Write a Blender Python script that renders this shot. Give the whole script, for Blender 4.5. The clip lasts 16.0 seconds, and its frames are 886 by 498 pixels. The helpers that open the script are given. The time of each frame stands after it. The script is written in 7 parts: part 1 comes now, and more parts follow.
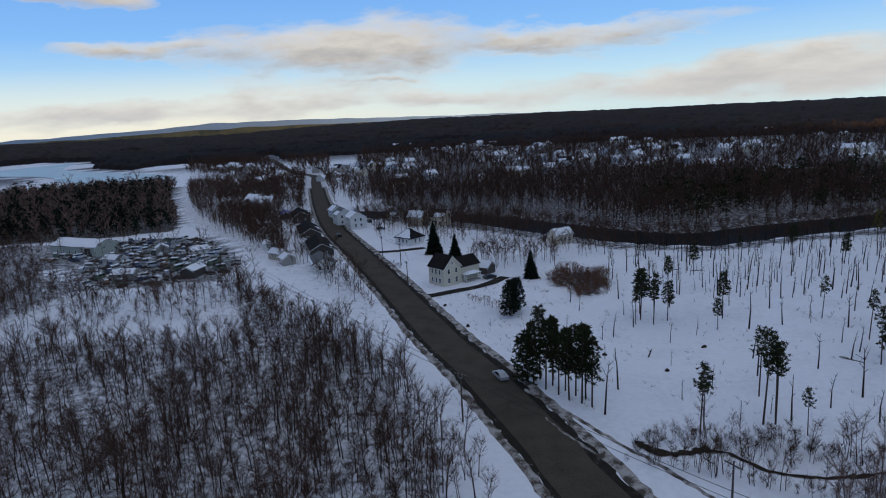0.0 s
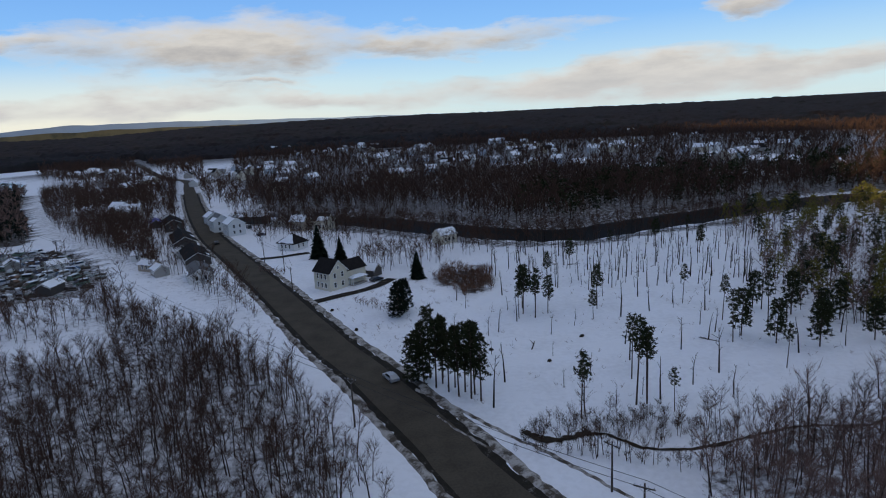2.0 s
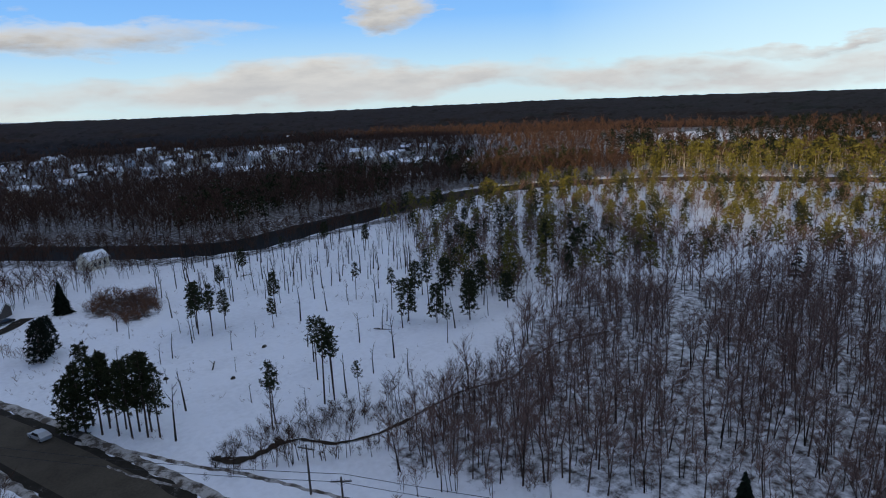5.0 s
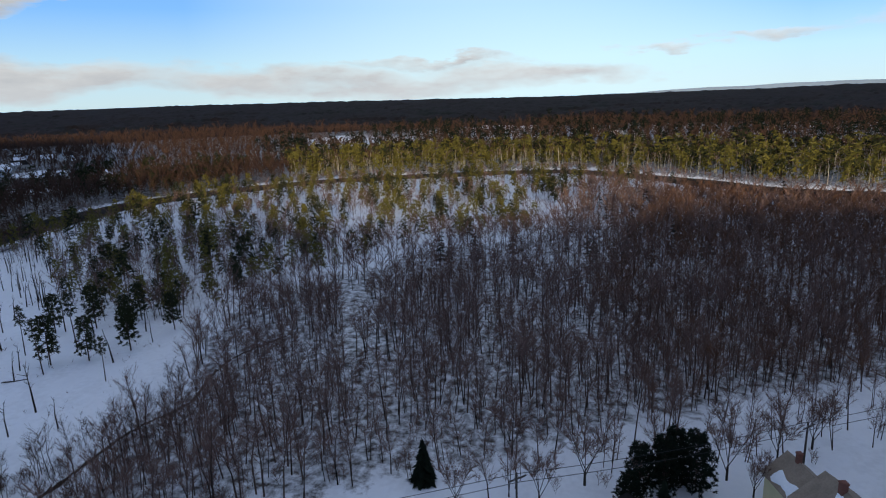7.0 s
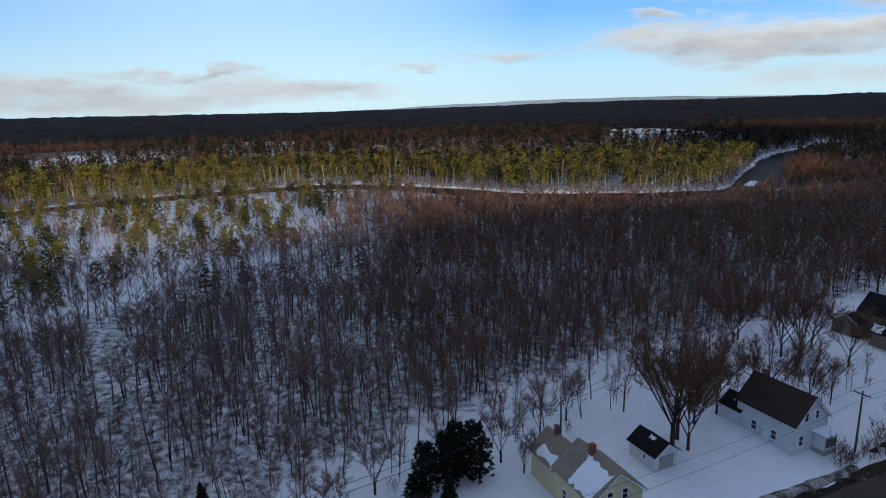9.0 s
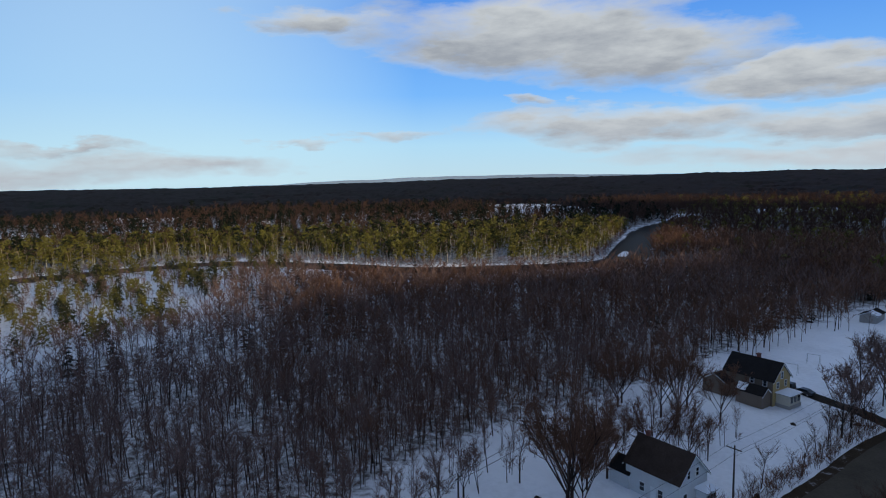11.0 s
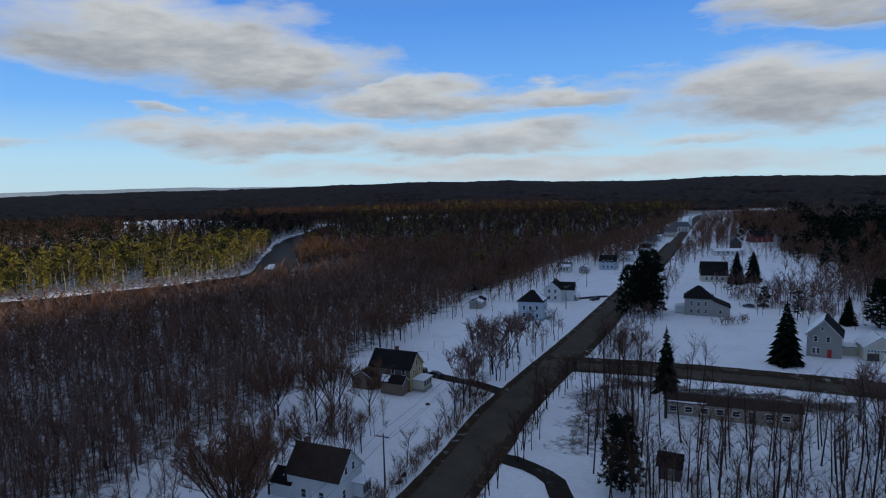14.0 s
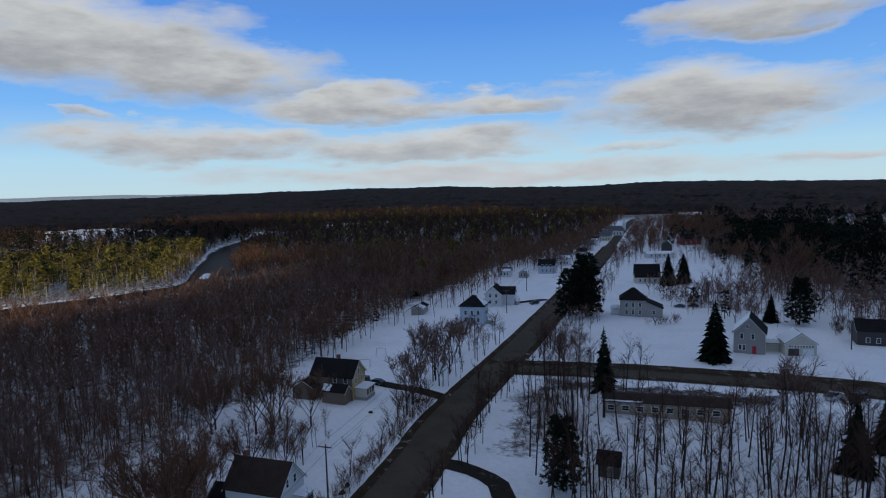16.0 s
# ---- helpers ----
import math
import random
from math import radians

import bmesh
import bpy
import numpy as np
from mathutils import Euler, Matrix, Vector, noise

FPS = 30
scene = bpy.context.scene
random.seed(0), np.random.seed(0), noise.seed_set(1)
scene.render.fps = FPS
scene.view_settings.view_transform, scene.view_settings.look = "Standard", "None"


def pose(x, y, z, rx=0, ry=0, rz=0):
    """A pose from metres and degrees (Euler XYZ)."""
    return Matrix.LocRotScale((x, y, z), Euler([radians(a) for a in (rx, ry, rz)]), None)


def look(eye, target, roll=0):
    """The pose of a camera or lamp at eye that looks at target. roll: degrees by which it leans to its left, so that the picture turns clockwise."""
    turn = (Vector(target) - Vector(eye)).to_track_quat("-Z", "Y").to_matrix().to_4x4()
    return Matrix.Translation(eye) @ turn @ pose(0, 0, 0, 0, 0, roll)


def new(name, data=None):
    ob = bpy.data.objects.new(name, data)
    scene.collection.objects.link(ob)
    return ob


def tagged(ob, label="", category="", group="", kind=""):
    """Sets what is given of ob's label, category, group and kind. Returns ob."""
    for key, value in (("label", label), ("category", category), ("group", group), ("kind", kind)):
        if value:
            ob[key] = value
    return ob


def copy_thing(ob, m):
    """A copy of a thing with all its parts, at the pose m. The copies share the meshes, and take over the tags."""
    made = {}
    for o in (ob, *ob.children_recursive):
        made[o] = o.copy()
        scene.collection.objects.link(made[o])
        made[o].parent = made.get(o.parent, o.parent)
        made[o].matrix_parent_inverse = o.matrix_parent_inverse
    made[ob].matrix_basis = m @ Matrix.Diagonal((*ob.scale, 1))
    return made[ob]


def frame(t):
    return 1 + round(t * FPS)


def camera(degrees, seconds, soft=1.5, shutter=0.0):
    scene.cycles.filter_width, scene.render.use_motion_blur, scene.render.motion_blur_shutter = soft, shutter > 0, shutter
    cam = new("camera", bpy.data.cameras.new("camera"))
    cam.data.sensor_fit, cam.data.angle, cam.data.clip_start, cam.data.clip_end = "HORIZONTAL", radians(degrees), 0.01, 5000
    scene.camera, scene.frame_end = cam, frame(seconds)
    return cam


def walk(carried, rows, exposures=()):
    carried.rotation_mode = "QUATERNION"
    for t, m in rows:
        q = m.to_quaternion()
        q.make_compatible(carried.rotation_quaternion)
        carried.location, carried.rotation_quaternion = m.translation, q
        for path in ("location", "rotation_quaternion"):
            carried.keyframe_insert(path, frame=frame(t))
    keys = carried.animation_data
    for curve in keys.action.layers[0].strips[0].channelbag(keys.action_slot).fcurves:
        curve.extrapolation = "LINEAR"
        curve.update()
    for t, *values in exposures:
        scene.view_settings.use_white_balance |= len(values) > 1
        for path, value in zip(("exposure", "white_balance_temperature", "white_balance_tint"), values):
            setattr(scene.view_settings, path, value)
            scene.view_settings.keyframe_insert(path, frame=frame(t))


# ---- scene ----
# ---- camera ----
cam = camera(70.5, 16.0, soft=1.1)
PATH = [
    (0.0, pose(0, 0, 52, 77.97, 3.11, 0.94)),
    (0.5, pose(0, 0, 52, 77.92, 3.11, -0.76)),
    (1.0, pose(0, 0, 52, 77.84, 3.06, -3.18)),
    (1.5, pose(0, 0, 52, 77.72, 3.08, -5.92)),
    (2.0, pose(0, 0, 52, 77.58, 3.02, -9.71)),
    (2.5, pose(0, 0, 52, 77.39, 2.96, -14.68)),
    (3.0, pose(0, 0, 52, 77.21, 2.90, -19.65)),
    (3.2, pose(0, 0, 52, 77.13, 2.81, -21.47)),
    (5.3, pose(0, 0, 52, 76.63, 2.40, -43.30)),
    (5.5, pose(0, 0, 52, 76.54, 2.31, -45.86)),
    (6.0, pose(0, 0, 52, 76.39, 2.18, -52.77)),
    (6.5, pose(0, 0, 52, 76.21, 1.93, -62.00)),
    (7.0, pose(0, 0, 52, 76.07, 1.81, -70.03)),
    (7.5, pose(0, 0, 52, 75.97, 1.64, -78.45)),
    (8.0, pose(0, 0, 52, 75.90, 1.48, -85.18)),
    (8.5, pose(0, 0, 52, 75.99, 1.45, -88.72)),
    (9.0, pose(0, 0, 52, 76.84, 1.45, -91.20)),
    (9.1, pose(0, 0, 52, 78.00, 1.46, -91.76)),
    (9.2, pose(0, 0, 52, 80.25, 1.47, -92.32)),
    (9.3, pose(0, 0, 52, 82.20, 1.46, -92.85)),
    (9.5, pose(0, 0, 52, 83.30, 1.44, -93.90)),
    (10.2, pose(0, 0, 52, 83.50, 1.40, -97.20)),
    (11.3, pose(0, 0, 52, 83.54, 1.24, -103.67)),
    (11.5, pose(0, 0, 52, 83.63, 1.41, -105.77)),
    (12.0, pose(0, 0, 52, 83.69, 1.40, -110.88)),
    (12.5, pose(0, 0, 52, 83.73, 1.30, -117.07)),
    (13.0, pose(0, 0, 52, 83.77, 1.38, -123.00)),
    (13.5, pose(0, 0, 52, 83.81, 1.46, -128.31)),
    (14.0, pose(0, 0, 52, 83.85, 1.46, -133.00)),
    (14.5, pose(0, 0, 52, 83.94, 1.47, -136.12)),
    (15.0, pose(0, 0, 52, 84.05, 1.55, -137.33)),
    (15.5, pose(0, 0, 52, 84.15, 1.63, -137.98)),
    (16.0, pose(0, 0, 52, 84.26, 1.67, -138.43)),
]
walk(cam, PATH, [(0.0, -0.56, 7150, 11), (3.2, -0.56, 7100, 11), (5.5, -0.56, 6800, 9.5), (8.5, -0.64, 6500, 8), (9.2, -0.70, 6400, 7.5), (11.5, -0.90, 6200, 7.5), (14.0, -0.93, 6250, 8), (16.0, -0.92, 6450, 8.5)])

# ---- small tools ----
SUN_AZ, SUN_EL = 245.0, 9.0      # clockwise from +y


def smooth(a, b, x):
    t = np.clip((x - a) / (b - a), 0, 1)
    return t * t * (3 - 2 * t)


def path_points(pts, step=6.0):
    """Catmull-Rom through pts, at about even steps."""
    p = np.array([pts[0], *pts, pts[-1]], float)
    p[0] = 2 * p[1] - p[2]
    p[-1] = 2 * p[-2] - p[-3]
    out = []
    for i in range(1, len(p) - 2):
        n = max(2, int(np.linalg.norm(p[i + 1] - p[i]) / step))
        for k in range(n):
            t = k / n
            out.append(0.5 * ((2 * p[i]) + (p[i + 1] - p[i - 1]) * t + (2 * p[i - 1] - 5 * p[i] + 4 * p[i + 1] - p[i + 2]) * t * t
                              + (3 * p[i] - p[i - 1] - 3 * p[i + 1] + p[i + 2]) * t ** 3))
    out.append(p[-2])
    return np.array(out)


def away(line, x, y):
    """Distance of points from a polyline."""
    best = np.full(np.shape(x), 1e9)
    for a, b in zip(line[:-1], line[1:]):
        dx, dy = b - a
        t = np.clip(((x - a[0]) * dx + (y - a[1]) * dy) / (dx * dx + dy * dy + 1e-9), 0, 1)
        best = np.minimum(best, np.hypot(x - a[0] - t * dx, y - a[1] - t * dy))
    return best


def inside(poly, x, y):
    r = np.zeros(np.shape(x), bool)
    n = len(poly)
    for i in range(n):
        (x0, y0), (x1, y1) = poly[i], poly[(i + 1) % n]
        if y0 == y1:
            continue
        r ^= ((y0 > y) != (y1 > y)) & (x < (x1 - x0) * (y - y0) / (y1 - y0) + x0)
    return r


def waves(x, y, size, seed=0):
    """Cheap smooth noise between about -1 and 1."""
    k = np.random.default_rng(seed + 100)
    s = 0
    for _ in range(7):
        a, f, ph = k.uniform(0, 6.283), k.uniform(0.6, 1.7) / size * 6.283, k.uniform(0, 6.283)
        s = s + np.sin((np.cos(a) * x + np.sin(a) * y) * f + ph)
    return s / 3.2


class Shape:
    """Collects faces for one mesh."""

    def __init__(self):
        self.v, self.f = [], []

    def add(self, verts, faces):
        n = len(self.v)
        self.v += [tuple(p) for p in verts]
        self.f += [tuple(i + n for i in q) for q in faces]
        return self

    def box(self, x0, y0, z0, x1, y1, z1):
        return self.add([(x0, y0, z0), (x1, y0, z0), (x1, y1, z0), (x0, y1, z0), (x0, y0, z1), (x1, y0, z1), (x1, y1, z1), (x0, y1, z1)],
                        [(0, 3, 2, 1), (4, 5, 6, 7), (0, 1, 5, 4), (1, 2, 6, 5), (2, 3, 7, 6), (3, 0, 4, 7)])

    def slab(self, quad, thick):
        """A flat piece on four corners, thickened along its normal, downwards."""
        q = [Vector(p) for p in quad]
        n = (q[1] - q[0]).cross(q[2] - q[0]).normalized() * thick
        return self.add([*q, *[p - n for p in q]], [(0, 1, 2, 3), (7, 6, 5, 4), (0, 4, 5, 1), (1, 5, 6, 2), (2, 6, 7, 3), (3, 7, 4, 0)])

    def tube(self, a, b, ra, rb, n=6):
        a, b = Vector(a), Vector(b)
        d = (b - a).normalized()
        u = d.orthogonal().normalized()
        w = d.cross(u)
        ring = [(math.cos(6.2832 * i / n) * u + math.sin(6.2832 * i / n) * w) for i in range(n)]
        return self.add([a + r * ra for r in ring] + [b + r * rb for r in ring],
                        [(i, (i + 1) % n, n + (i + 1) % n, n + i) for i in range(n)] + [tuple(range(n))[::-1], tuple(range(n, 2 * n))])

    def make(self, name, material, parent=None, label="", flat=True):
        me = bpy.data.meshes.new(name)
        me.from_pydata(self.v, [], self.f)
        me.materials.append(material)
        if not flat:
            me.shade_smooth()
        ob = new(name, me)
        if parent:
            ob.parent = parent
        return tagged(ob, label)


def joined(name, v, f, material, label="", category="", kind="stuff"):
    """A mesh of triangles from arrays."""
    me = bpy.data.meshes.new(name)
    me.vertices.add(len(v))
    me.vertices.foreach_set("co", np.asarray(v, np.float32).ravel())
    me.loops.add(f.size)
    me.loops.foreach_set("vertex_index", f.ravel().astype(np.int32))
    me.polygons.add(len(f))
    me.polygons.foreach_set("loop_start", np.arange(0, f.size, f.shape[1], dtype=np.int32))
    me.update(calc_edges=True)
    me.materials.append(material)
    return tagged(new(name, me), label, category, kind=kind)


def thing(name, label, category, at, turn=0.0, group=""):
    ob = new(name)
    ob.matrix_basis = pose(at[0], at[1], at[2] if len(at) > 2 else 0, 0, 0, turn)
    return tagged(ob, label, category, group)


# ---- sky and sun ----
world = bpy.data.worlds.new("winter_sky")
scene.world = world
world.use_nodes = True
wt = world.node_tree
wt.nodes.clear()


def node(tree, kind, **values):
    n = tree.nodes.new(kind)
    for k, v in values.items():
        if k.startswith("in_"):
            n.inputs[int(k[3:])].default_value = v
    return n


def calc(tree, op, a, b=None, c=None, clamp=False):
    n = tree.nodes.new("ShaderNodeMath")
    n.operation, n.use_clamp = op, clamp
    for i, v in enumerate((a, b, c)):
        if v is None:
            continue
        if isinstance(v, (int, float)):
            n.inputs[i].default_value = v
        else:
            tree.links.new(v, n.inputs[i])
    return n.outputs[0]


def ramp(tree, fac, stops):
    n = tree.nodes.new("ShaderNodeValToRGB")
    e = n.color_ramp.elements
    while len(e) < len(stops):
        e.new(0.5)
    for el, (p, c) in zip(e, stops):
        el.position, el.color = p, (*c, 1)
    tree.links.new(fac, n.inputs[0])
    return n.outputs[0]


def mix(tree, fac, a, b):
    n = tree.nodes.new("ShaderNodeMix")
    n.data_type = "RGBA"
    for v, sock in ((fac, n.inputs[0]), (a, n.inputs[6]), (b, n.inputs[7])):
        if isinstance(v, (int, float)):
            sock.default_value = v
        elif isinstance(v, tuple):
            sock.default_value = (*v, 1)
        else:
            tree.links.new(v, sock)
    return n.outputs[2]


coords = wt.nodes.new("ShaderNodeTexCoord").outputs["Generated"]
sep = wt.nodes.new("ShaderNodeSeparateXYZ")
wt.links.new(coords, sep.inputs[0])
sx, sy, sz = sep.outputs
azimuth = calc(wt, "MULTIPLY", calc(wt, "ARCTAN2", sx, sy), 57.2958)
height = calc(wt, "MULTIPLY", calc(wt, "ARCSINE", sz), 57.2958)

sky = wt.nodes.new("ShaderNodeTexSky")
sky.sky_type, sky.sun_disc = "NISHITA", False
sky.sun_elevation, sky.sun_rotation = radians(SUN_EL), radians(SUN_AZ)
sky.air_density, sky.dust_density, sky.ozone_density = 1.0, 0.3, 2.0
air = wt.nodes.new("ShaderNodeMix")
air.data_type, air.blend_type = "RGBA", "MULTIPLY"
air.inputs[0].default_value = 1.0
wt.links.new(sky.outputs[0], air.inputs[6])
air.inputs[7].default_value = (0.12, 0.12, 0.12, 1)
# clear air: pale at the horizon, blue higher up
clear = ramp(wt, calc(wt, "DIVIDE", height, 40.0, clamp=True),
             [(0.0, (0.92, 1.25, 1.42)), (0.07, (0.78, 1.22, 1.55)), (0.18, (0.34, 0.82, 1.64)), (0.36, (0.17, 0.52, 1.42)), (0.55, (0.22, 0.42, 0.88)), (1.0, (0.30, 0.46, 0.86))])
off = calc(wt, "DIVIDE", calc(wt, "SUBTRACT", azimuth, 74.0), 25.0)
pale = calc(wt, "MULTIPLY", calc(wt, "SUBTRACT", 1.0, calc(wt, "MULTIPLY", off, off), clamp=True), 0.5)
base = mix(wt, pale, mix(wt, 0.9, air.outputs[2], clear), (1.10, 1.48, 1.62))
# the northern horizon has a creamy glow
glow = calc(wt, "MULTIPLY", calc(wt, "MULTIPLY", calc(wt, "SUBTRACT", 14.0, azimuth), 0.03, clamp=True), calc(wt, "SUBTRACT", 1.0, calc(wt, "MULTIPLY", height, 0.2), clamp=True))
base = mix(wt, calc(wt, "MULTIPLY", glow, 0.8, clamp=True), base, (1.36, 1.32, 1.14))

# clouds: soft banks at azimuth, height, half-width, half-height in degrees, weight
BANKS = [
    (-9.5, 5.9, 12, 2.3, 1.2), (11, 6.2, 11.5, 1.3, 1.1), (-27, 6.5, 6, 0.8, 1.0), (24, 1.9, 15, 1.7, 1.15), (-29, 1.7, 8, 1.1, 0.9), (-15, 2.0, 8, 1.1, 0.95), (1, 1.5, 10, 1.0, 0.9),
    (-31, 10.2, 5, 0.9, 1.1), (-6, 2.8, 4.5, 0.4, 0.7), (34.6, 7.8, 3.3, 1.3, 1.25), (40, 1.7, 18, 1.3, 1.05), (60, 1.4, 12, 1.1, 0.9), (75, 1.2, 12, 1.1, 0.85), (67, 2.7, 9, 0.4, 0.6),
    (89, 3.2, 3, 0.4, 0.7), (96.5, 3.8, 5, 0.45, 0.8), (116, 4.2, 10.5, 1.5, 1.25), (108, 12.4, 12, 2.9, 1.3), (117, 10.2, 11, 2.4, 1.3), (130.5, 7.5, 9, 1.4, 1.25), (90.5, 13.2, 6, 1.2, 1.15),
    (135, 3.9, 12, 1.3, 1.2), (110, 6.3, 2.4, 0.4, 0.7), (143, 1.1, 26, 1.0, 0.95), (144.5, 7.4, 5, 1.0, 1.1), (161, 6.7, 11, 2.8, 1.25), (165, 13, 8, 1.6, 1.2), (153.5, 2.9, 5, 0.6, 0.9), (170, 1.8, 4, 0.5, 0.8),
]
flat = wt.nodes.new("ShaderNodeMapping")
flat.inputs["Scale"].default_value = (1.0, 1.0, 3.6)
wt.links.new(coords, flat.inputs[0])
warp = node(wt, "ShaderNodeTexNoise", in_2=5.0, in_3=6.0, in_4=0.58)
wt.links.new(flat.outputs[0], warp.inputs[0])
fine = node(wt, "ShaderNodeTexNoise", in_2=12.0, in_3=6.0, in_4=0.6)
wt.links.new(flat.outputs[0], fine.inputs[0])
drift = wt.nodes.new("ShaderNodeSeparateColor")
wt.links.new(warp.outputs[1], drift.inputs[0])
az_w = calc(wt, "ADD", azimuth, calc(wt, "MULTIPLY", calc(wt, "SUBTRACT", drift.outputs[0], 0.5), 22.0))
el_w = calc(wt, "ADD", height, calc(wt, "MULTIPLY", calc(wt, "SUBTRACT", drift.outputs[1], 0.5), 5.0))
ragged = calc(wt, "ADD", calc(wt, "MULTIPLY", calc(wt, "SUBTRACT", drift.outputs[2], 0.5), 2.2),
              calc(wt, "MULTIPLY", calc(wt, "SUBTRACT", fine.outputs[0], 0.5), 1.5))
cover, mass, under = None, None, None
for a0, h0, wa, wh, weight in BANKS:
    da = calc(wt, "DIVIDE", calc(wt, "SUBTRACT", az_w, a0), wa)
    dh = calc(wt, "DIVIDE", calc(wt, "SUBTRACT", el_w, h0), wh)
    one = calc(wt, "SUBTRACT", weight, calc(wt, "ADD", calc(wt, "MULTIPLY", da, da), calc(wt, "MULTIPLY", dh, dh)))
    body = calc(wt, "MAXIMUM", one, 0.0)
    base_side = calc(wt, "MULTIPLY", body, calc(wt, "MULTIPLY_ADD", dh, -0.5, 0.5))
    cover = one if cover is None else calc(wt, "SMOOTH_MAX", cover, one, 1.2)
    mass = body if mass is None else calc(wt, "ADD", mass, body)
    under = base_side if under is None else calc(wt, "ADD", under, base_side)
# the rest of the sky, above and behind, is half clouded too
overhead = calc(wt, "MULTIPLY", calc(wt, "SUBTRACT", height, 15.0), 0.06, clamp=True)
cover = calc(wt, "SMOOTH_MAX", cover, calc(wt, "SUBTRACT", calc(wt, "MULTIPLY", overhead, 1.5), 1.4), 1.0)
amount = calc(wt, "MULTIPLY", calc(wt, "ADD", calc(wt, "ADD", cover, ragged), 0.45), 0.72, clamp=True)
# their tops catch the light, their flat bases are grey
low = calc(wt, "DIVIDE", calc(wt, "ADD", under, 0.05), calc(wt, "ADD", mass, 0.10))
thick = calc(wt, "ADD", calc(wt, "MULTIPLY", calc(wt, "ADD", cover, ragged), 0.16),
             calc(wt, "ADD", calc(wt, "MULTIPLY", low, 0.60), calc(wt, "MULTIPLY", calc(wt, "SUBTRACT", fine.outputs[0], 0.5), 0.7)), clamp=True)
cloud = ramp(wt, thick, [(0.0, (1.16, 1.16, 1.14)), (0.35, (0.90, 0.92, 0.94)), (0.7, (0.58, 0.61, 0.67)), (1.0, (0.46, 0.49, 0.57))])
# low banks pale into the distance
cloud = mix(wt, calc(wt, "MULTIPLY", calc(wt, "SUBTRACT", 1.0, calc(wt, "MULTIPLY", height, 0.2), clamp=True), 0.8), cloud, (0.93, 0.99, 1.06))
# clouds overhead are seen from their shaded side
dim = calc(wt, "SUBTRACT", 1.0, calc(wt, "MULTIPLY", overhead, 0.28))
shaded = wt.nodes.new("ShaderNodeVectorMath")
shaded.operation = "SCALE"
wt.links.new(cloud, shaded.inputs[0]), wt.links.new(dim, shaded.inputs[3])
whole = mix(wt, amount, base, shaded.outputs[0])
# the southern sky is the brighter side
south = calc(wt, "ADD", 1.0, calc(wt, "MULTIPLY", calc(wt, "MULTIPLY", calc(wt, "SUBTRACT", azimuth, 60.0), 0.025, clamp=True), calc(wt, "MULTIPLY", calc(wt, "SUBTRACT", 1.0, overhead), 0.12)))
lit = wt.nodes.new("ShaderNodeVectorMath")
lit.operation = "SCALE"
wt.links.new(whole, lit.inputs[0]), wt.links.new(south, lit.inputs[3])
whole = lit.outputs[0]
shine = node(wt, "ShaderNodeBackground", in_1=1.0)
wt.links.new(whole, shine.inputs[0])
out = wt.nodes.new("ShaderNodeOutputWorld")
wt.links.new(shine.outputs[0], out.inputs[0])

sun_data = bpy.data.lights.new("sun", "SUN")
sun_data.energy, sun_data.angle, sun_data.color = 5.0, radians(0.6), (1.0, 0.82, 0.52)
sun = new("sun", sun_data)
sun_from = Vector((math.sin(radians(SUN_AZ)) * math.cos(radians(SUN_EL)), math.cos(radians(SUN_AZ)) * math.cos(radians(SUN_EL)), math.sin(radians(SUN_EL))))
sun.matrix_basis = look(sun_from * 400, (0, 0, 0))


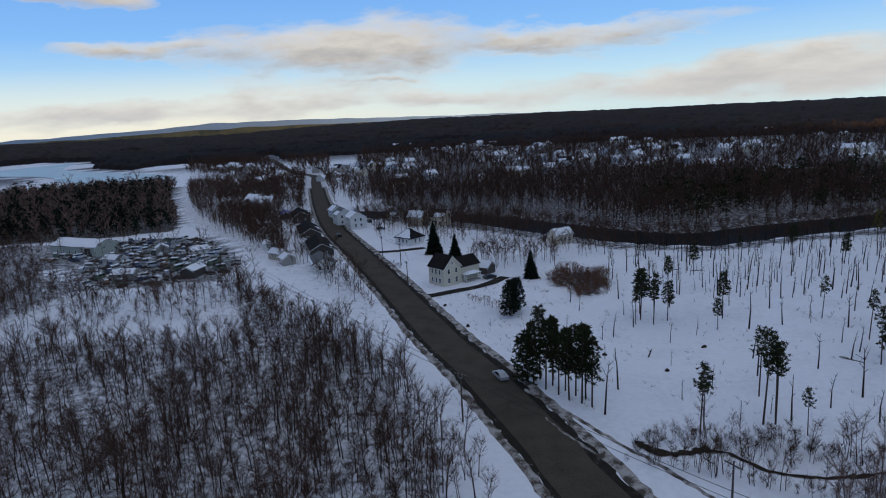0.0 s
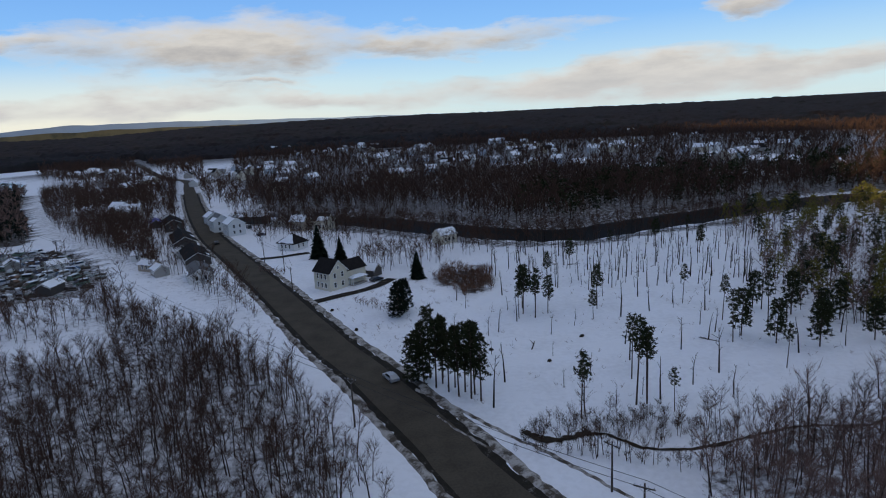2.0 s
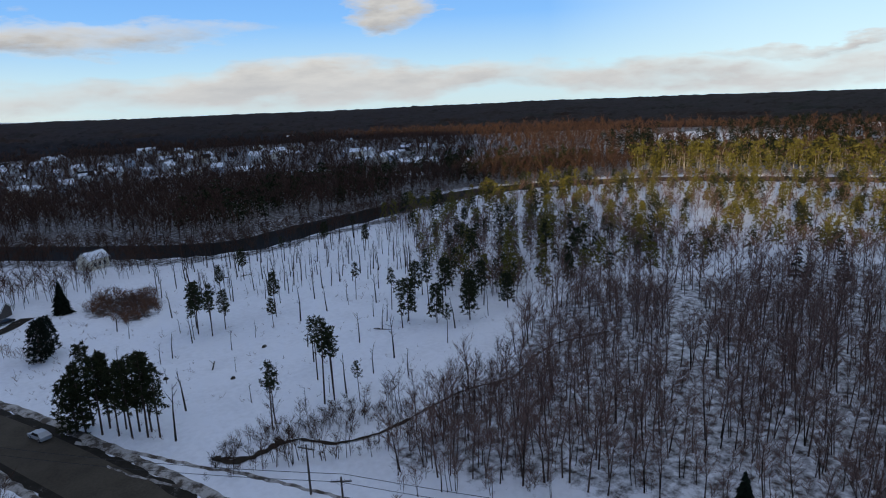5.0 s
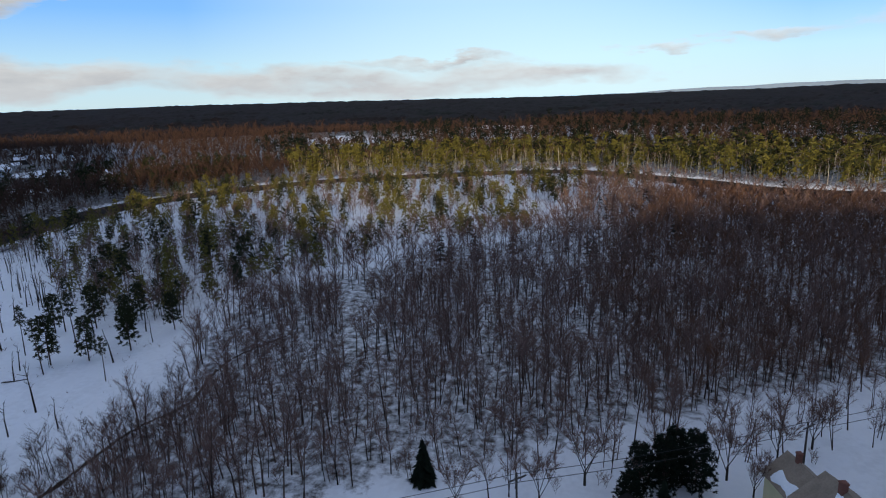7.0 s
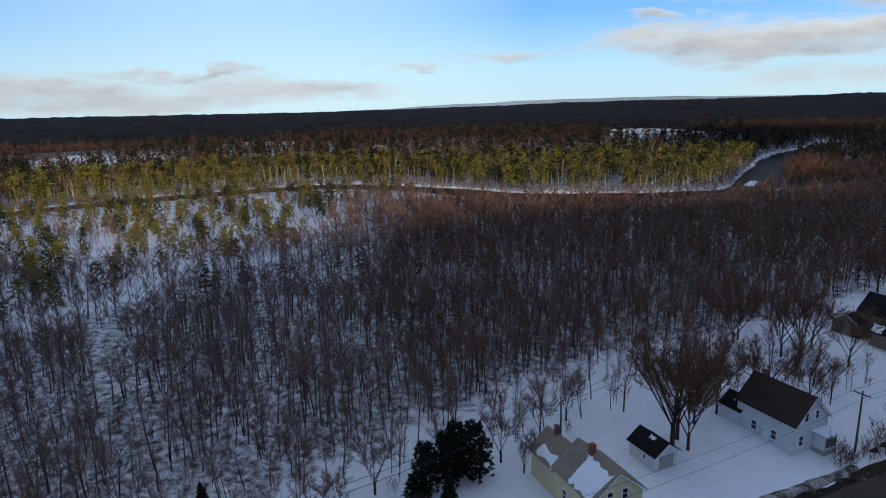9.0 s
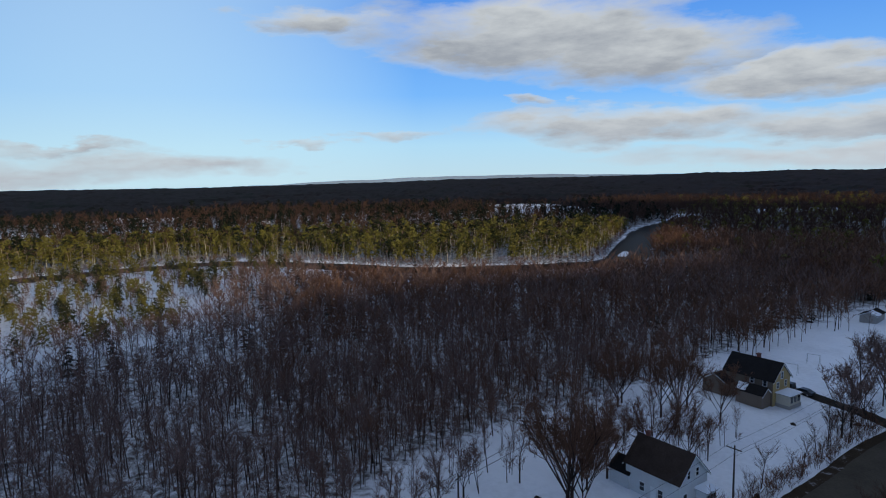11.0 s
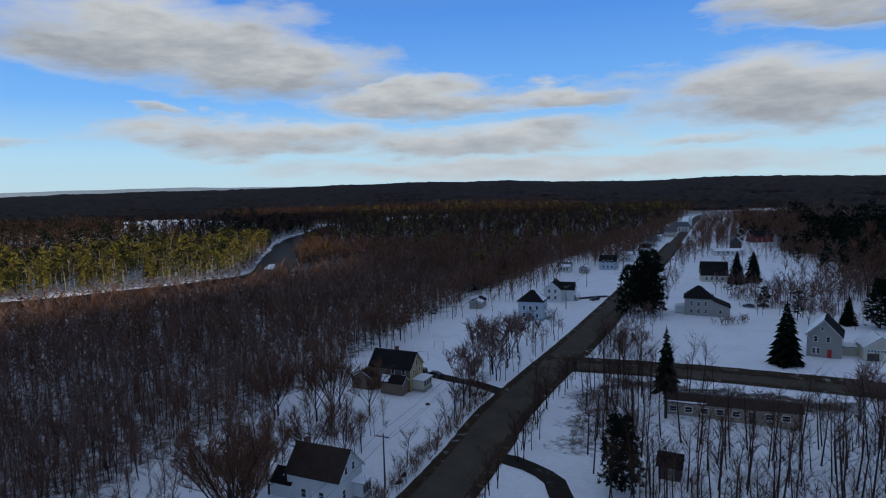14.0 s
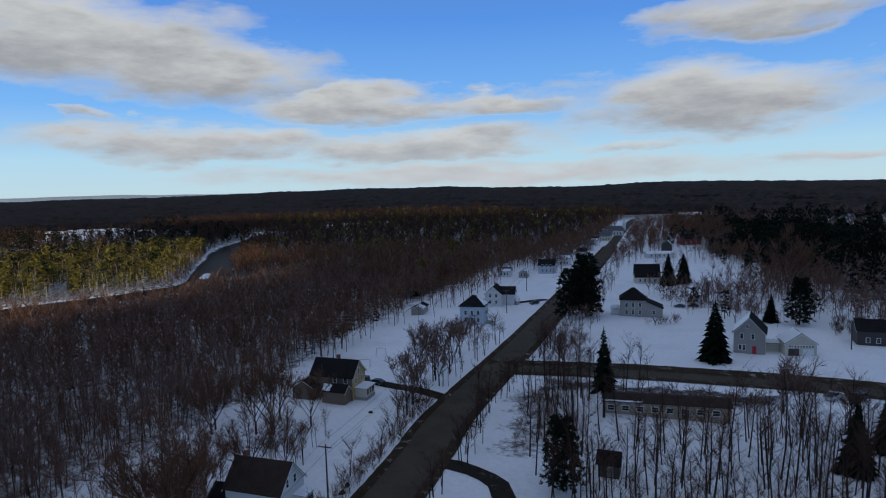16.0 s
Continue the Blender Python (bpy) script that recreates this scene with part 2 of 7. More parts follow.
# ---- materials ----
def surface(name, color, rough=0.8, spread=0.25, size=1.0, fine_size=0.12, bump=0.0, metal=0.0, second=None, patch=0.5, per_object=0.0, island=0.0, gloss=0.3):
    """A principled material with two scales of variation; second: a colour that comes through in patches."""
    m = bpy.data.materials.new(name)
    m.use_nodes = True
    t = m.node_tree
    p = t.nodes["Principled BSDF"]
    p.inputs["Roughness"].default_value, p.inputs["Metallic"].default_value = rough, metal
    p.inputs["Specular IOR Level"].default_value = gloss
    where = t.nodes.new("ShaderNodeTexCoord").outputs["Object"]
    big, small = node(t, "ShaderNodeTexNoise", in_2=1.0 / size, in_3=4.0), node(t, "ShaderNodeTexNoise", in_2=1.0 / fine_size, in_3=3.0)
    t.links.new(where, big.inputs[0]), t.links.new(where, small.inputs[0])
    tone = calc(t, "ADD", calc(t, "MULTIPLY", calc(t, "SUBTRACT", big.outputs[0], 0.5), spread * 2.2), calc(t, "MULTIPLY", calc(t, "SUBTRACT", small.outputs[0], 0.5), spread * 1.6))
    if per_object:
        tone = calc(t, "ADD", tone, calc(t, "MULTIPLY", calc(t, "SUBTRACT", t.nodes.new("ShaderNodeObjectInfo").outputs["Random"], 0.5), per_object))
    if island:
        tone = calc(t, "ADD", tone, calc(t, "MULTIPLY", calc(t, "SUBTRACT", t.nodes.new("ShaderNodeNewGeometry").outputs["Random Per Island"], 0.5), island))
    tone = calc(t, "ADD", tone, 1.0)
    col = color
    if second:
        col = mix(t, calc(t, "MULTIPLY", calc(t, "SUBTRACT", calc(t, "ADD", calc(t, "MULTIPLY", big.outputs[0], 0.7), calc(t, "MULTIPLY", small.outputs[0], 0.3)), 1 - patch), 7.0, clamp=True), color, second)
    scale = t.nodes.new("ShaderNodeVectorMath")
    scale.operation = "SCALE"
    if isinstance(col, tuple):
        scale.inputs[0].default_value = col
    else:
        t.links.new(col, scale.inputs[0])
    t.links.new(tone, scale.inputs[3])
    t.links.new(scale.outputs[0], p.inputs["Base Color"])
    if bump:
        b = node(t, "ShaderNodeBump")
        b.inputs["Strength"].default_value, b.inputs["Distance"].default_value = 0.6, bump
        t.links.new(small.outputs[0], b.inputs["Height"])
        t.links.new(b.outputs[0], p.inputs["Normal"])
    return m


def boards(name, color, step=0.14, per_object=0.0):
    """Painted clapboard: fine level lines, a little dirt."""
    m = surface(name, color, 0.7, 0.12, 2.5, 0.2, per_object=per_object)
    t = m.node_tree
    p = t.nodes["Principled BSDF"]
    s = t.nodes.new("ShaderNodeSeparateXYZ")
    t.links.new(t.nodes["Texture Coordinate"].outputs["Object"], s.inputs[0])
    b = node(t, "ShaderNodeBump")
    b.inputs["Strength"].default_value, b.inputs["Distance"].default_value = 0.7, 0.03
    t.links.new(calc(t, "FRACT", calc(t, "DIVIDE", s.outputs[2], step)), b.inputs["Height"])
    t.links.new(b.outputs[0], p.inputs["Normal"])
    return m


ASPHALT = surface("worn_asphalt", (0.076, 0.064, 0.049), 0.95, 0.40, 5.0, 0.4, 0.02, gloss=0.08)
GRAVEL = surface("wet_gravel", (0.030, 0.026, 0.021), 0.9, 0.45, 2.0, 0.25, 0.05, second=(0.20, 0.19, 0.18), patch=0.40, gloss=0.05)
DIRT = surface("thawed_dirt", (0.040, 0.032, 0.024), 0.95, 0.5, 1.5, 0.3, 0.05, gloss=0.05)
VERGE = surface("dead_grass_verge", (0.050, 0.036, 0.024), 0.95, 0.5, 2.5, 0.35, 0.06, second=(0.36, 0.35, 0.36), patch=0.43, gloss=0.05)
DIRTY_SNOW = surface("road_snow", (0.48, 0.45, 0.42), 0.9, 0.35, 2.2, 0.35, 0.06, second=(0.07, 0.056, 0.044), patch=0.58)
SNOW = surface("packed_snow", (0.82, 0.84, 0.88), 0.6, 0.08, 1.5, 0.3, 0.03)
ICE = surface("grey_ice", (0.42, 0.55, 0.58), 0.35, 0.15, 40.0, 6.0, second=(0.80, 0.83, 0.86), patch=0.42)
WATER = surface("river_water", (0.014, 0.012, 0.010), 0.35, 0.2, 8.0, 1.0, gloss=0.004)
BARK = surface("grey_bark", (0.058, 0.041, 0.034), 0.95, 0.3, 1.0, 0.2, island=1.5, gloss=0.05)
TWIG = surface("bare_twigs", (0.185, 0.118, 0.098), 0.95, 0.25, 9.0, 1.0, island=0.7, gloss=0.05)
TWIG_RED = surface("red_twigs", (0.160, 0.084, 0.054), 0.95, 0.25, 9.0, 1.0, island=0.7, gloss=0.05)
# darker twig tone, doubling as painted shade on alders and far woods
TWIG_DARK = surface("dark_red_twigs", (0.078, 0.045, 0.033), 0.95, 0.25, 9.0, 1.0, island=0.7, gloss=0.05)
DEAD = surface("weathered_snag", (0.038, 0.031, 0.027), 0.95, 0.3, 1.0, 0.2, per_object=0.6, gloss=0.05)
# pale birch bark, lightened further to suggest sun on the far bank
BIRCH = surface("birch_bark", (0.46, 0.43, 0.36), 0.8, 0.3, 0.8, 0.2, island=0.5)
PINE = surface("pine_needles", (0.030, 0.034, 0.015), 0.8, 0.35, 2.0, 0.5, island=0.8, gloss=0.05)
# pine needles with sunlight mixed into the colour as yellow-green
PINE_SUNLIT = surface("sunlit_pine_needles", (0.135, 0.118, 0.030), 0.8, 0.35, 9.0, 0.8, island=0.9, gloss=0.05)
SPRUCE = surface("spruce_needles", (0.012, 0.017, 0.011), 0.85, 0.35, 1.0, 0.3, island=0.7, gloss=0.05)
WOODS = surface("far_woods", (0.018, 0.013, 0.013), 0.95, 0.45, 160.0, 14.0, second=(0.008, 0.008, 0.006), patch=0.5, gloss=0.05)
TAN_HILL = surface("far_fields", (0.13, 0.11, 0.065), 1.0, 0.3, 260.0, 40.0, second=(0.05, 0.05, 0.035), patch=0.5, gloss=0.05)
# distance haze is painted into the base colour of the furthest hills
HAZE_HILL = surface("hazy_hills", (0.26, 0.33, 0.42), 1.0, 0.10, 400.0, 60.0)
WHITE_WALL = boards("white_clapboard", (0.66, 0.66, 0.64))
YELLOW_WALL = boards("pale_yellow_clapboard", (0.70, 0.62, 0.36))
BROWN_WALL = boards("brown_clapboard", (0.20, 0.15, 0.11))
OCHRE_WALL = boards("ochre_clapboard", (0.52, 0.38, 0.17))
GREY_WALL = boards("grey_clapboard", (0.34, 0.32, 0.29))
BLUE_GREY_WALL = boards("blue_grey_clapboard", (0.46, 0.52, 0.58))
CREAM_WALL = boards("cream_clapboard", (0.60, 0.55, 0.44))
TAN_WALL = boards("tan_siding", (0.38, 0.31, 0.24))
RED_WALL = boards("red_barn_boards", (0.26, 0.05, 0.045))
DARK_WALL = boards("dark_stained_boards", (0.07, 0.06, 0.055))
TRIM = surface("white_trim", (0.78, 0.78, 0.76), 0.6, 0.08, 1.0, 0.2)
DARK_ROOF = surface("dark_shingles", (0.020, 0.018, 0.018), 0.9, 0.35, 1.5, 0.25, 0.02, gloss=0.05)
BROWN_ROOF = surface("brown_shingles", (0.050, 0.036, 0.030), 0.9, 0.35, 1.5, 0.25, 0.02, gloss=0.05)
TAN_ROOF = surface("tan_shingles", (0.26, 0.20, 0.15), 0.9, 0.30, 1.5, 0.25, 0.02)
GREY_ROOF = surface("grey_shingles", (0.12, 0.12, 0.125), 0.9, 0.30, 1.5, 0.25, 0.02)
BRICK = surface("chimney_brick", (0.18, 0.075, 0.055), 0.9, 0.3, 0.5, 0.1)
PANE = surface("window_glass", (0.015, 0.018, 0.022), 0.08, 0.1, 1.0, 0.3, gloss=0.6)
WOOD_POLE = surface("tarred_pole", (0.075, 0.060, 0.050), 0.9, 0.3, 1.0, 0.1)
CABLE = surface("black_cable", (0.02, 0.02, 0.02), 0.6, 0.1)
RED_DOOR = surface("red_door_paint", (0.42, 0.035, 0.04), 0.5, 0.1)
STEEL = surface("galvanised_steel", (0.45, 0.46, 0.47), 0.45, 0.15, metal=0.7)
RUBBER = surface("tyre_rubber", (0.015, 0.015, 0.015), 0.9, 0.1)
BLUE_TARP = surface("blue_tarp", (0.06, 0.06, 0.36), 0.5, 0.3, 1.0, 0.2)
PAINTS = [surface(n, c, 0.35, 0.08, gloss=0.5) for n, c in (("white_paint", (0.70, 0.70, 0.70)), ("black_paint", (0.02, 0.02, 0.022)), ("silver_paint", (0.42, 0.43, 0.45)),
          ("blue_paint", (0.05, 0.065, 0.11)), ("red_paint", (0.30, 0.04, 0.035)), ("rusty_paint", (0.16, 0.085, 0.05)), ("green_paint", (0.10, 0.16, 0.12)))]
# ---- lie of the land ----
ROAD = path_points([(-330, 1100), (-240, 850), (-180, 690), (-142, 623), (-123, 546), (-90, 408), (-63.5, 310), (-44, 254), (-25, 200), (-5.3, 141.6), (1.8, 123.7), (13.4, 88.9), (16.8, 76.9), (44, 8), (76.7, -72),
                    (90, -99), (103, -133), (117, -171), (140, -230), (169, -304), (222, -437), (296, -616), (370, -800)])
SIDE_ROAD = path_points([(108, -138), (90, -148), (73, -157), (54, -165), (30, -174), (10, -178), (-30, -182)])
TRAIL = path_points([(-400, 900), (-320, 720), (-258, 587), (-228, 510), (-175, 394), (-135, 322), (-97, 267), (-62, 211), (-39, 173), (-24, 152), (-5, 125), (6, 96)])
RIVER = path_points([(-75, 362), (-34, 345), (11, 317), (38, 287), (67, 257), (95, 243), (125, 252), (175, 262), (240, 274), (298, 256), (340, 225), (366, 195), (395, 140), (418, 66), (382, -10), (355, -45),
                     (342, -109), (342, -142), (350, -178), (418, -224), (536, -302), (620, -385), (700, -450)])
BROOK = path_points([(27, 90), (31, 87), (38, 87), (43, 81), (50, 79), (59, 80), (70, 81), (80, 79), (96, 84), (112, 80)], 2.5)
TRACKS = path_points([(11.1, 111.7), (15.0, 105.3), (19.9, 97.1), (24.9, 88.0), (28.3, 82.8), (44, 52), (56, 30)], 4)
TRACKS_2 = path_points([(13.2, 100.1), (16.3, 93.0), (20.5, 85.9), (22.8, 80.5), (24.9, 75.7), (38, 48), (48, 28)], 4)
DRIVES = [path_points(p, 3) for p in ([(123, -110), (112, -112), (96, -112)], [(-14, 177), (-4, 181), (6, 186), (14, 196)], [(78, -84), (70, -85), (63, -83), (57, -78), (50, -76)], [(-40, 246), (-28, 244), (-14, 248)], [(150, -238), (158, -226), (164, -222)])]
LAKE = [(-900, 1000), (-843, 1248), (-735, 1201), (-600, 960), (-345, 740), (-312, 650), (-440, 700), (-567, 835)]
RIDGE_AZ = [-180, -60, -36, -20, -10, 0, 10, 23, 34, 46, 60, 80, 95, 103, 113, 120, 130, 140, 150, 158, 166, 175, 180]
RIDGE_EL = [-0.3, -0.3, -0.35, -0.58, -0.22, -0.15, -0.2, -0.3, -0.35, -0.25, -0.35, -0.52, -0.4, -0.2, -0.22, -0.15, 0.05, -0.08, -0.35, -0.12, -0.3, -0.5, -0.3]


def sun_block_ridge(x, y):
    """An unseen ridge added to the west, behind the viewpoint, in place of cloud shade: it blocks the low sun from the
    near land; a saddle cut in it lets light reach the far riverbank.
    """
    towards, across = -0.906 * x - 0.423 * y, -0.423 * x + 0.906 * y
    reach = np.interp(across, [-1100, -700, -520, -440, -260, -130, 0, 120, 250, 380, 1000, 1700], [0, 720, 620, 330, 225, 265, 250, 330, 720, 900, 950, 0])
    top = math.tan(radians(SUN_EL)) * (700 + reach) * smooth(1700, 1300, across) * smooth(-1100, -800, across)
    return top * smooth(330, 700, towards) * smooth(1500, 760, towards)


def ground_z(x, y):
    x, y = np.asarray(x, float), np.asarray(y, float)
    r = np.hypot(x, y)
    z = 0.45 * waves(x, y, 70, 1) + 0.12 * waves(x, y, 17, 2)
    near_way = np.minimum(np.minimum(away(ROAD[::2], x, y), away(SIDE_ROAD, x, y)), away(TRAIL[::3], x, y))
    z = z * smooth(6, 22, near_way) * smooth(1400, 700, r)
    z -= 0.12 * smooth(9.5, 6.5, near_way)
    z -= 3.0 * smooth(15.5, 9, away(RIVER[::2], x, y)) * smooth(900, 700, r)
    crest = 52 + 4300 * np.tan(np.radians(np.interp(np.degrees(np.arctan2(x, y)), RIDGE_AZ, RIDGE_EL))) - 9
    z += crest * smooth(800, 4300, r) * (0.9 + 0.1 * waves(x, y, 900, 5))
    # added out-of-view ridge, there only to shape where sunlight falls
    z += sun_block_ridge(x, y)
    return z


def steps(lo, hi, fine):
    near = np.arange(lo, hi + 0.1, fine)
    far = fine * np.cumsum(1.09 ** np.arange(1, 60))
    return np.concatenate([(lo - far[far < 4700 + lo])[::-1], near, hi + far[far < 4700 - hi]])


def open_land(x, y):
    """Far fields and clearings: 0 to 1."""
    r = np.hypot(x, y)
    o = smooth(0.75, 1.05, waves(x, y, 330, 9)) * smooth(3000, 1700, r) * smooth(650, 900, r)
    o = o * smooth(70, 130, np.hypot(x + 170, y - 980))
    for cx, cy, cr in ((660, 350, 55), (690, 315, 45), (905, -300, 70), (960, -345, 60), (1020, -340, 70), (360, 470, 22), (60, 860, 40), (-60, 700, 30), (272, 392, 26), (248, 485, 18), (230, 557, 20), (359, 562, 24), (163, 575, 18), (123, 671, 16)):
        o = np.maximum(o, smooth(cr * 1.15, cr * 0.8, np.hypot(x - cx, y - cy)))
    return o


WOODLAND = []           # polygons of wooded ground, filled below


def make_ground():
    gx, gy = steps(-240, 430, 4.8), steps(-360, 380, 4.8)
    x, y = np.meshgrid(gx, gy)
    z = ground_z(x.ravel(), y.ravel())
    n, k = len(gx), len(gy)
    i = np.arange(n * k).reshape(k, n)
    f = np.stack([i[:-1, :-1], i[:-1, 1:], i[1:, 1:], i[1:, :-1]], -1).reshape(-1, 4)
    m = surface("snow_field", (0.84, 0.85, 0.89), 0.65, 0.17, 13.0, 1.1, 0.22, second=(0.72, 0.73, 0.77), patch=0.46)
    t = m.node_tree
    p = t.nodes["Principled BSDF"]
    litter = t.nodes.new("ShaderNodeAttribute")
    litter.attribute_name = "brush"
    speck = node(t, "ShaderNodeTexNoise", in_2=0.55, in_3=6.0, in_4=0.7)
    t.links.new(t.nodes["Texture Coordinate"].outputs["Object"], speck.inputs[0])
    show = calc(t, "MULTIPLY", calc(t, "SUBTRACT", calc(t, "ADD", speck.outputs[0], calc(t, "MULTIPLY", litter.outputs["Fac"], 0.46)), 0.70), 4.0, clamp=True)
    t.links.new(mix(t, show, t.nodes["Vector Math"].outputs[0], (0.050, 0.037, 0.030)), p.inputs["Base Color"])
    ob = joined("ground", np.stack([x.ravel(), y.ravel(), z], -1), f, m, "snow-covered ground with thin brush under the woods", "ground", "structure")
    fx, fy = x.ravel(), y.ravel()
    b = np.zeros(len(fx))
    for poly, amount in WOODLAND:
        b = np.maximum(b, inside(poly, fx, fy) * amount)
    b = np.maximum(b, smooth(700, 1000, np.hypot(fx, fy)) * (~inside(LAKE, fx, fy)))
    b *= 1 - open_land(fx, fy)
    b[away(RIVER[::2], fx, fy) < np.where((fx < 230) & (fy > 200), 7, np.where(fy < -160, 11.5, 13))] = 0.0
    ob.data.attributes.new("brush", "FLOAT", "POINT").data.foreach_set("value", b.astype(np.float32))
    ob.data.shade_smooth()
    return ob


def ribbon(name, line, width, z, material, label, category, cells=6, ragged=0.0, crown=0.0, seed=3, follow=False):
    k = np.random.default_rng(seed)
    d = np.gradient(line, axis=0)
    d /= np.linalg.norm(d, axis=1)[:, None]
    side = np.stack([d[:, 1], -d[:, 0]], -1)
    u = np.linspace(-1, 1, cells + 1)
    w = width / 2 * (1 + ragged * k.uniform(-1, 1, (len(line), 2)))
    v = []
    for i in range(len(line)):
        off = np.where(u < 0, u * w[i, 0], u * w[i, 1])
        p = line[i] + off[:, None] * side[i]
        v.append(np.column_stack([p, z + crown * (1 - u * u) + (ground_z(p[:, 0], p[:, 1]) if follow else 0)]))
    n = cells + 1
    idx = np.arange(len(line) * n).reshape(len(line), n)
    f = np.stack([idx[:-1, :-1], idx[:-1, 1:], idx[1:, 1:], idx[1:, :-1]], -1).reshape(-1, 4)
    return joined(name, np.concatenate(v), f, material, label, category, "structure")


def bank(name, line, offset, width, high, material, label, seed):
    """A bumpy ridge of ploughed snow along a line."""
    k = np.random.default_rng(seed)
    d = np.gradient(line, axis=0)
    d /= np.linalg.norm(d, axis=1)[:, None]
    side = np.stack([d[:, 1], -d[:, 0]], -1)
    prof_u, prof_z = np.array([-1.0, -0.55, -0.1, 0.4, 1.0]), np.array([0, 0.7, 1.0, 0.55, 0])
    v = []
    for i in range(len(line)):
        s = 1 + k.uniform(-0.3, 0.35)
        off = offset + prof_u * width / 2 * (1 + k.uniform(-0.22, 0.22)) + k.uniform(-0.18, 0.18)
        p = line[i] + off[:, None] * side[i]
        v.append(np.column_stack([p, -0.18 + (high * s + 0.18) * prof_z * (1 + k.uniform(-0.2, 0.2, 5))]))
    idx = np.arange(len(line) * 5).reshape(len(line), 5)
    f = np.stack([idx[:-1, :-1], idx[:-1, 1:], idx[1:, 1:], idx[1:, :-1]], -1).reshape(-1, 4)
    return joined(name, np.concatenate(v), f, material, label, "snowbank", "structure")


def flat_patch(name, poly, z, material, label, category, edge=0.0, seed=1):
    k = np.random.default_rng(seed)
    p = path_points([*poly, poly[0]], 5.0 if edge else 30.0)[:-1]
    c = p.mean(0)
    p = c + (p - c) * (1 + edge * k.uniform(-1, 1, (len(p), 1)))
    me = bpy.data.meshes.new(name)
    me.from_pydata([(x, y, z) for x, y in p], [], [tuple(range(len(p)))])
    me.materials.append(material)
    return tagged(new(name, me), label, category, kind="structure")


near_road = path_points([tuple(q) for q in ROAD[(np.hypot(*ROAD.T) < 520)]][::3], 1.6)
ribbon("road", ROAD, 8.5, 0.0, ASPHALT, "worn grey asphalt two-lane road, bare of snow", "road", 6, 0.02, 0.10)
ribbon("road_shoulder", near_road, 11.6, -0.035, GRAVEL, "dark wet gravel shoulders beside the road", "road", 4, 0.10, 0.03)
ribbon("side_road", SIDE_ROAD, 6.6, -0.015, ASPHALT, "dark asphalt side road between snowy yards", "road", 4, 0.05, 0.06)
for line in DRIVES:
    ribbon("driveway", line, 4.0, 0.07, GRAVEL, "ploughed gravel driveway with wet dark ruts", "driveway", 4, 0.15, 0.02, follow=True)
def beside(line, offset):
    d = np.gradient(line, axis=0)
    d /= np.linalg.norm(d, axis=1)[:, None]
    return line + offset * np.stack([d[:, 1], -d[:, 0]], -1)


south_road = near_road[near_road[:, 1] < -58]
near_road = near_road[near_road[:, 1] > -62]
ribbon("verge_1", beside(south_road[south_road[:, 1] > -215], 5.3), 2.2, 0.03, VERGE, "brown dead-grass verge with patchy snow", "verge", 4, 0.12, 0.04, 31)
ribbon("verge_2", beside(south_road, -5.2), 2.0, 0.03, VERGE, "brown dead-grass verge with patchy snow", "verge", 4, 0.12, 0.04, 32)
ribbon("verge_3", beside(path_points([tuple(q) for q in SIDE_ROAD], 2.0), -5.9), 5.6, 0.05, VERGE, "brown dead-grass verge beside the side road", "verge", 5, 0.10, 0.05, 33)
ribbon("verge_4", beside(path_points([tuple(q) for q in SIDE_ROAD], 2.0), 4.2), 2.4, 0.05, VERGE, "brown dead-grass verge beside the side road", "verge", 3, 0.12, 0.05, 34)
bank("snowbank_1", near_road, 6.4, 2.0, 0.24, DIRTY_SNOW, "dirty ploughed snowbank along the road", 11)
bank("snowbank_2", near_road, -6.6, 2.6, 0.20, DIRTY_SNOW, "dirty ploughed snowbank along the road", 12)
bank("ditch_bank", path_points([tuple(q) for q in TRACKS], 0.9), 0, 1.1, 0.22, DIRTY_SNOW, "thawed dirt edge along a snowy track", 14)
bank("ditch_bank", path_points([tuple(q) for q in TRACKS_2], 0.9), 0, 0.8, 0.16, DIRTY_SNOW, "thawed dirt edge along a snowy track", 15)
ribbon("river", RIVER, 27.0, -1.15, WATER, "dark open river between snowy banks", "river", 4)
ribbon("brook", path_points([tuple(q) for q in BROOK], 0.8), 0.7, 0.10, DIRT, "dark narrow brook winding through snow", "brook", 3, 0.85, follow=True)
ribbon("pool", path_points([(26.5, 91), (27, 88.6), (29.5, 87), (33, 87.2), (36.5, 88.4)], 0.6), 1.3, 0.12, DIRT, "dark open pool where the brook bends", "pool", 3, 0.7, follow=True)
flat_patch("lake", LAKE, 0.9, ICE, "half-frozen lake with grey ice and snow", "lake")
flat_patch("river_ice", [(366, -190), (376, -197), (388, -204), (392, -202), (382, -194), (371, -187)], -1.10, SNOW, "snowy ice along the river's edge", "ice", 0.05)

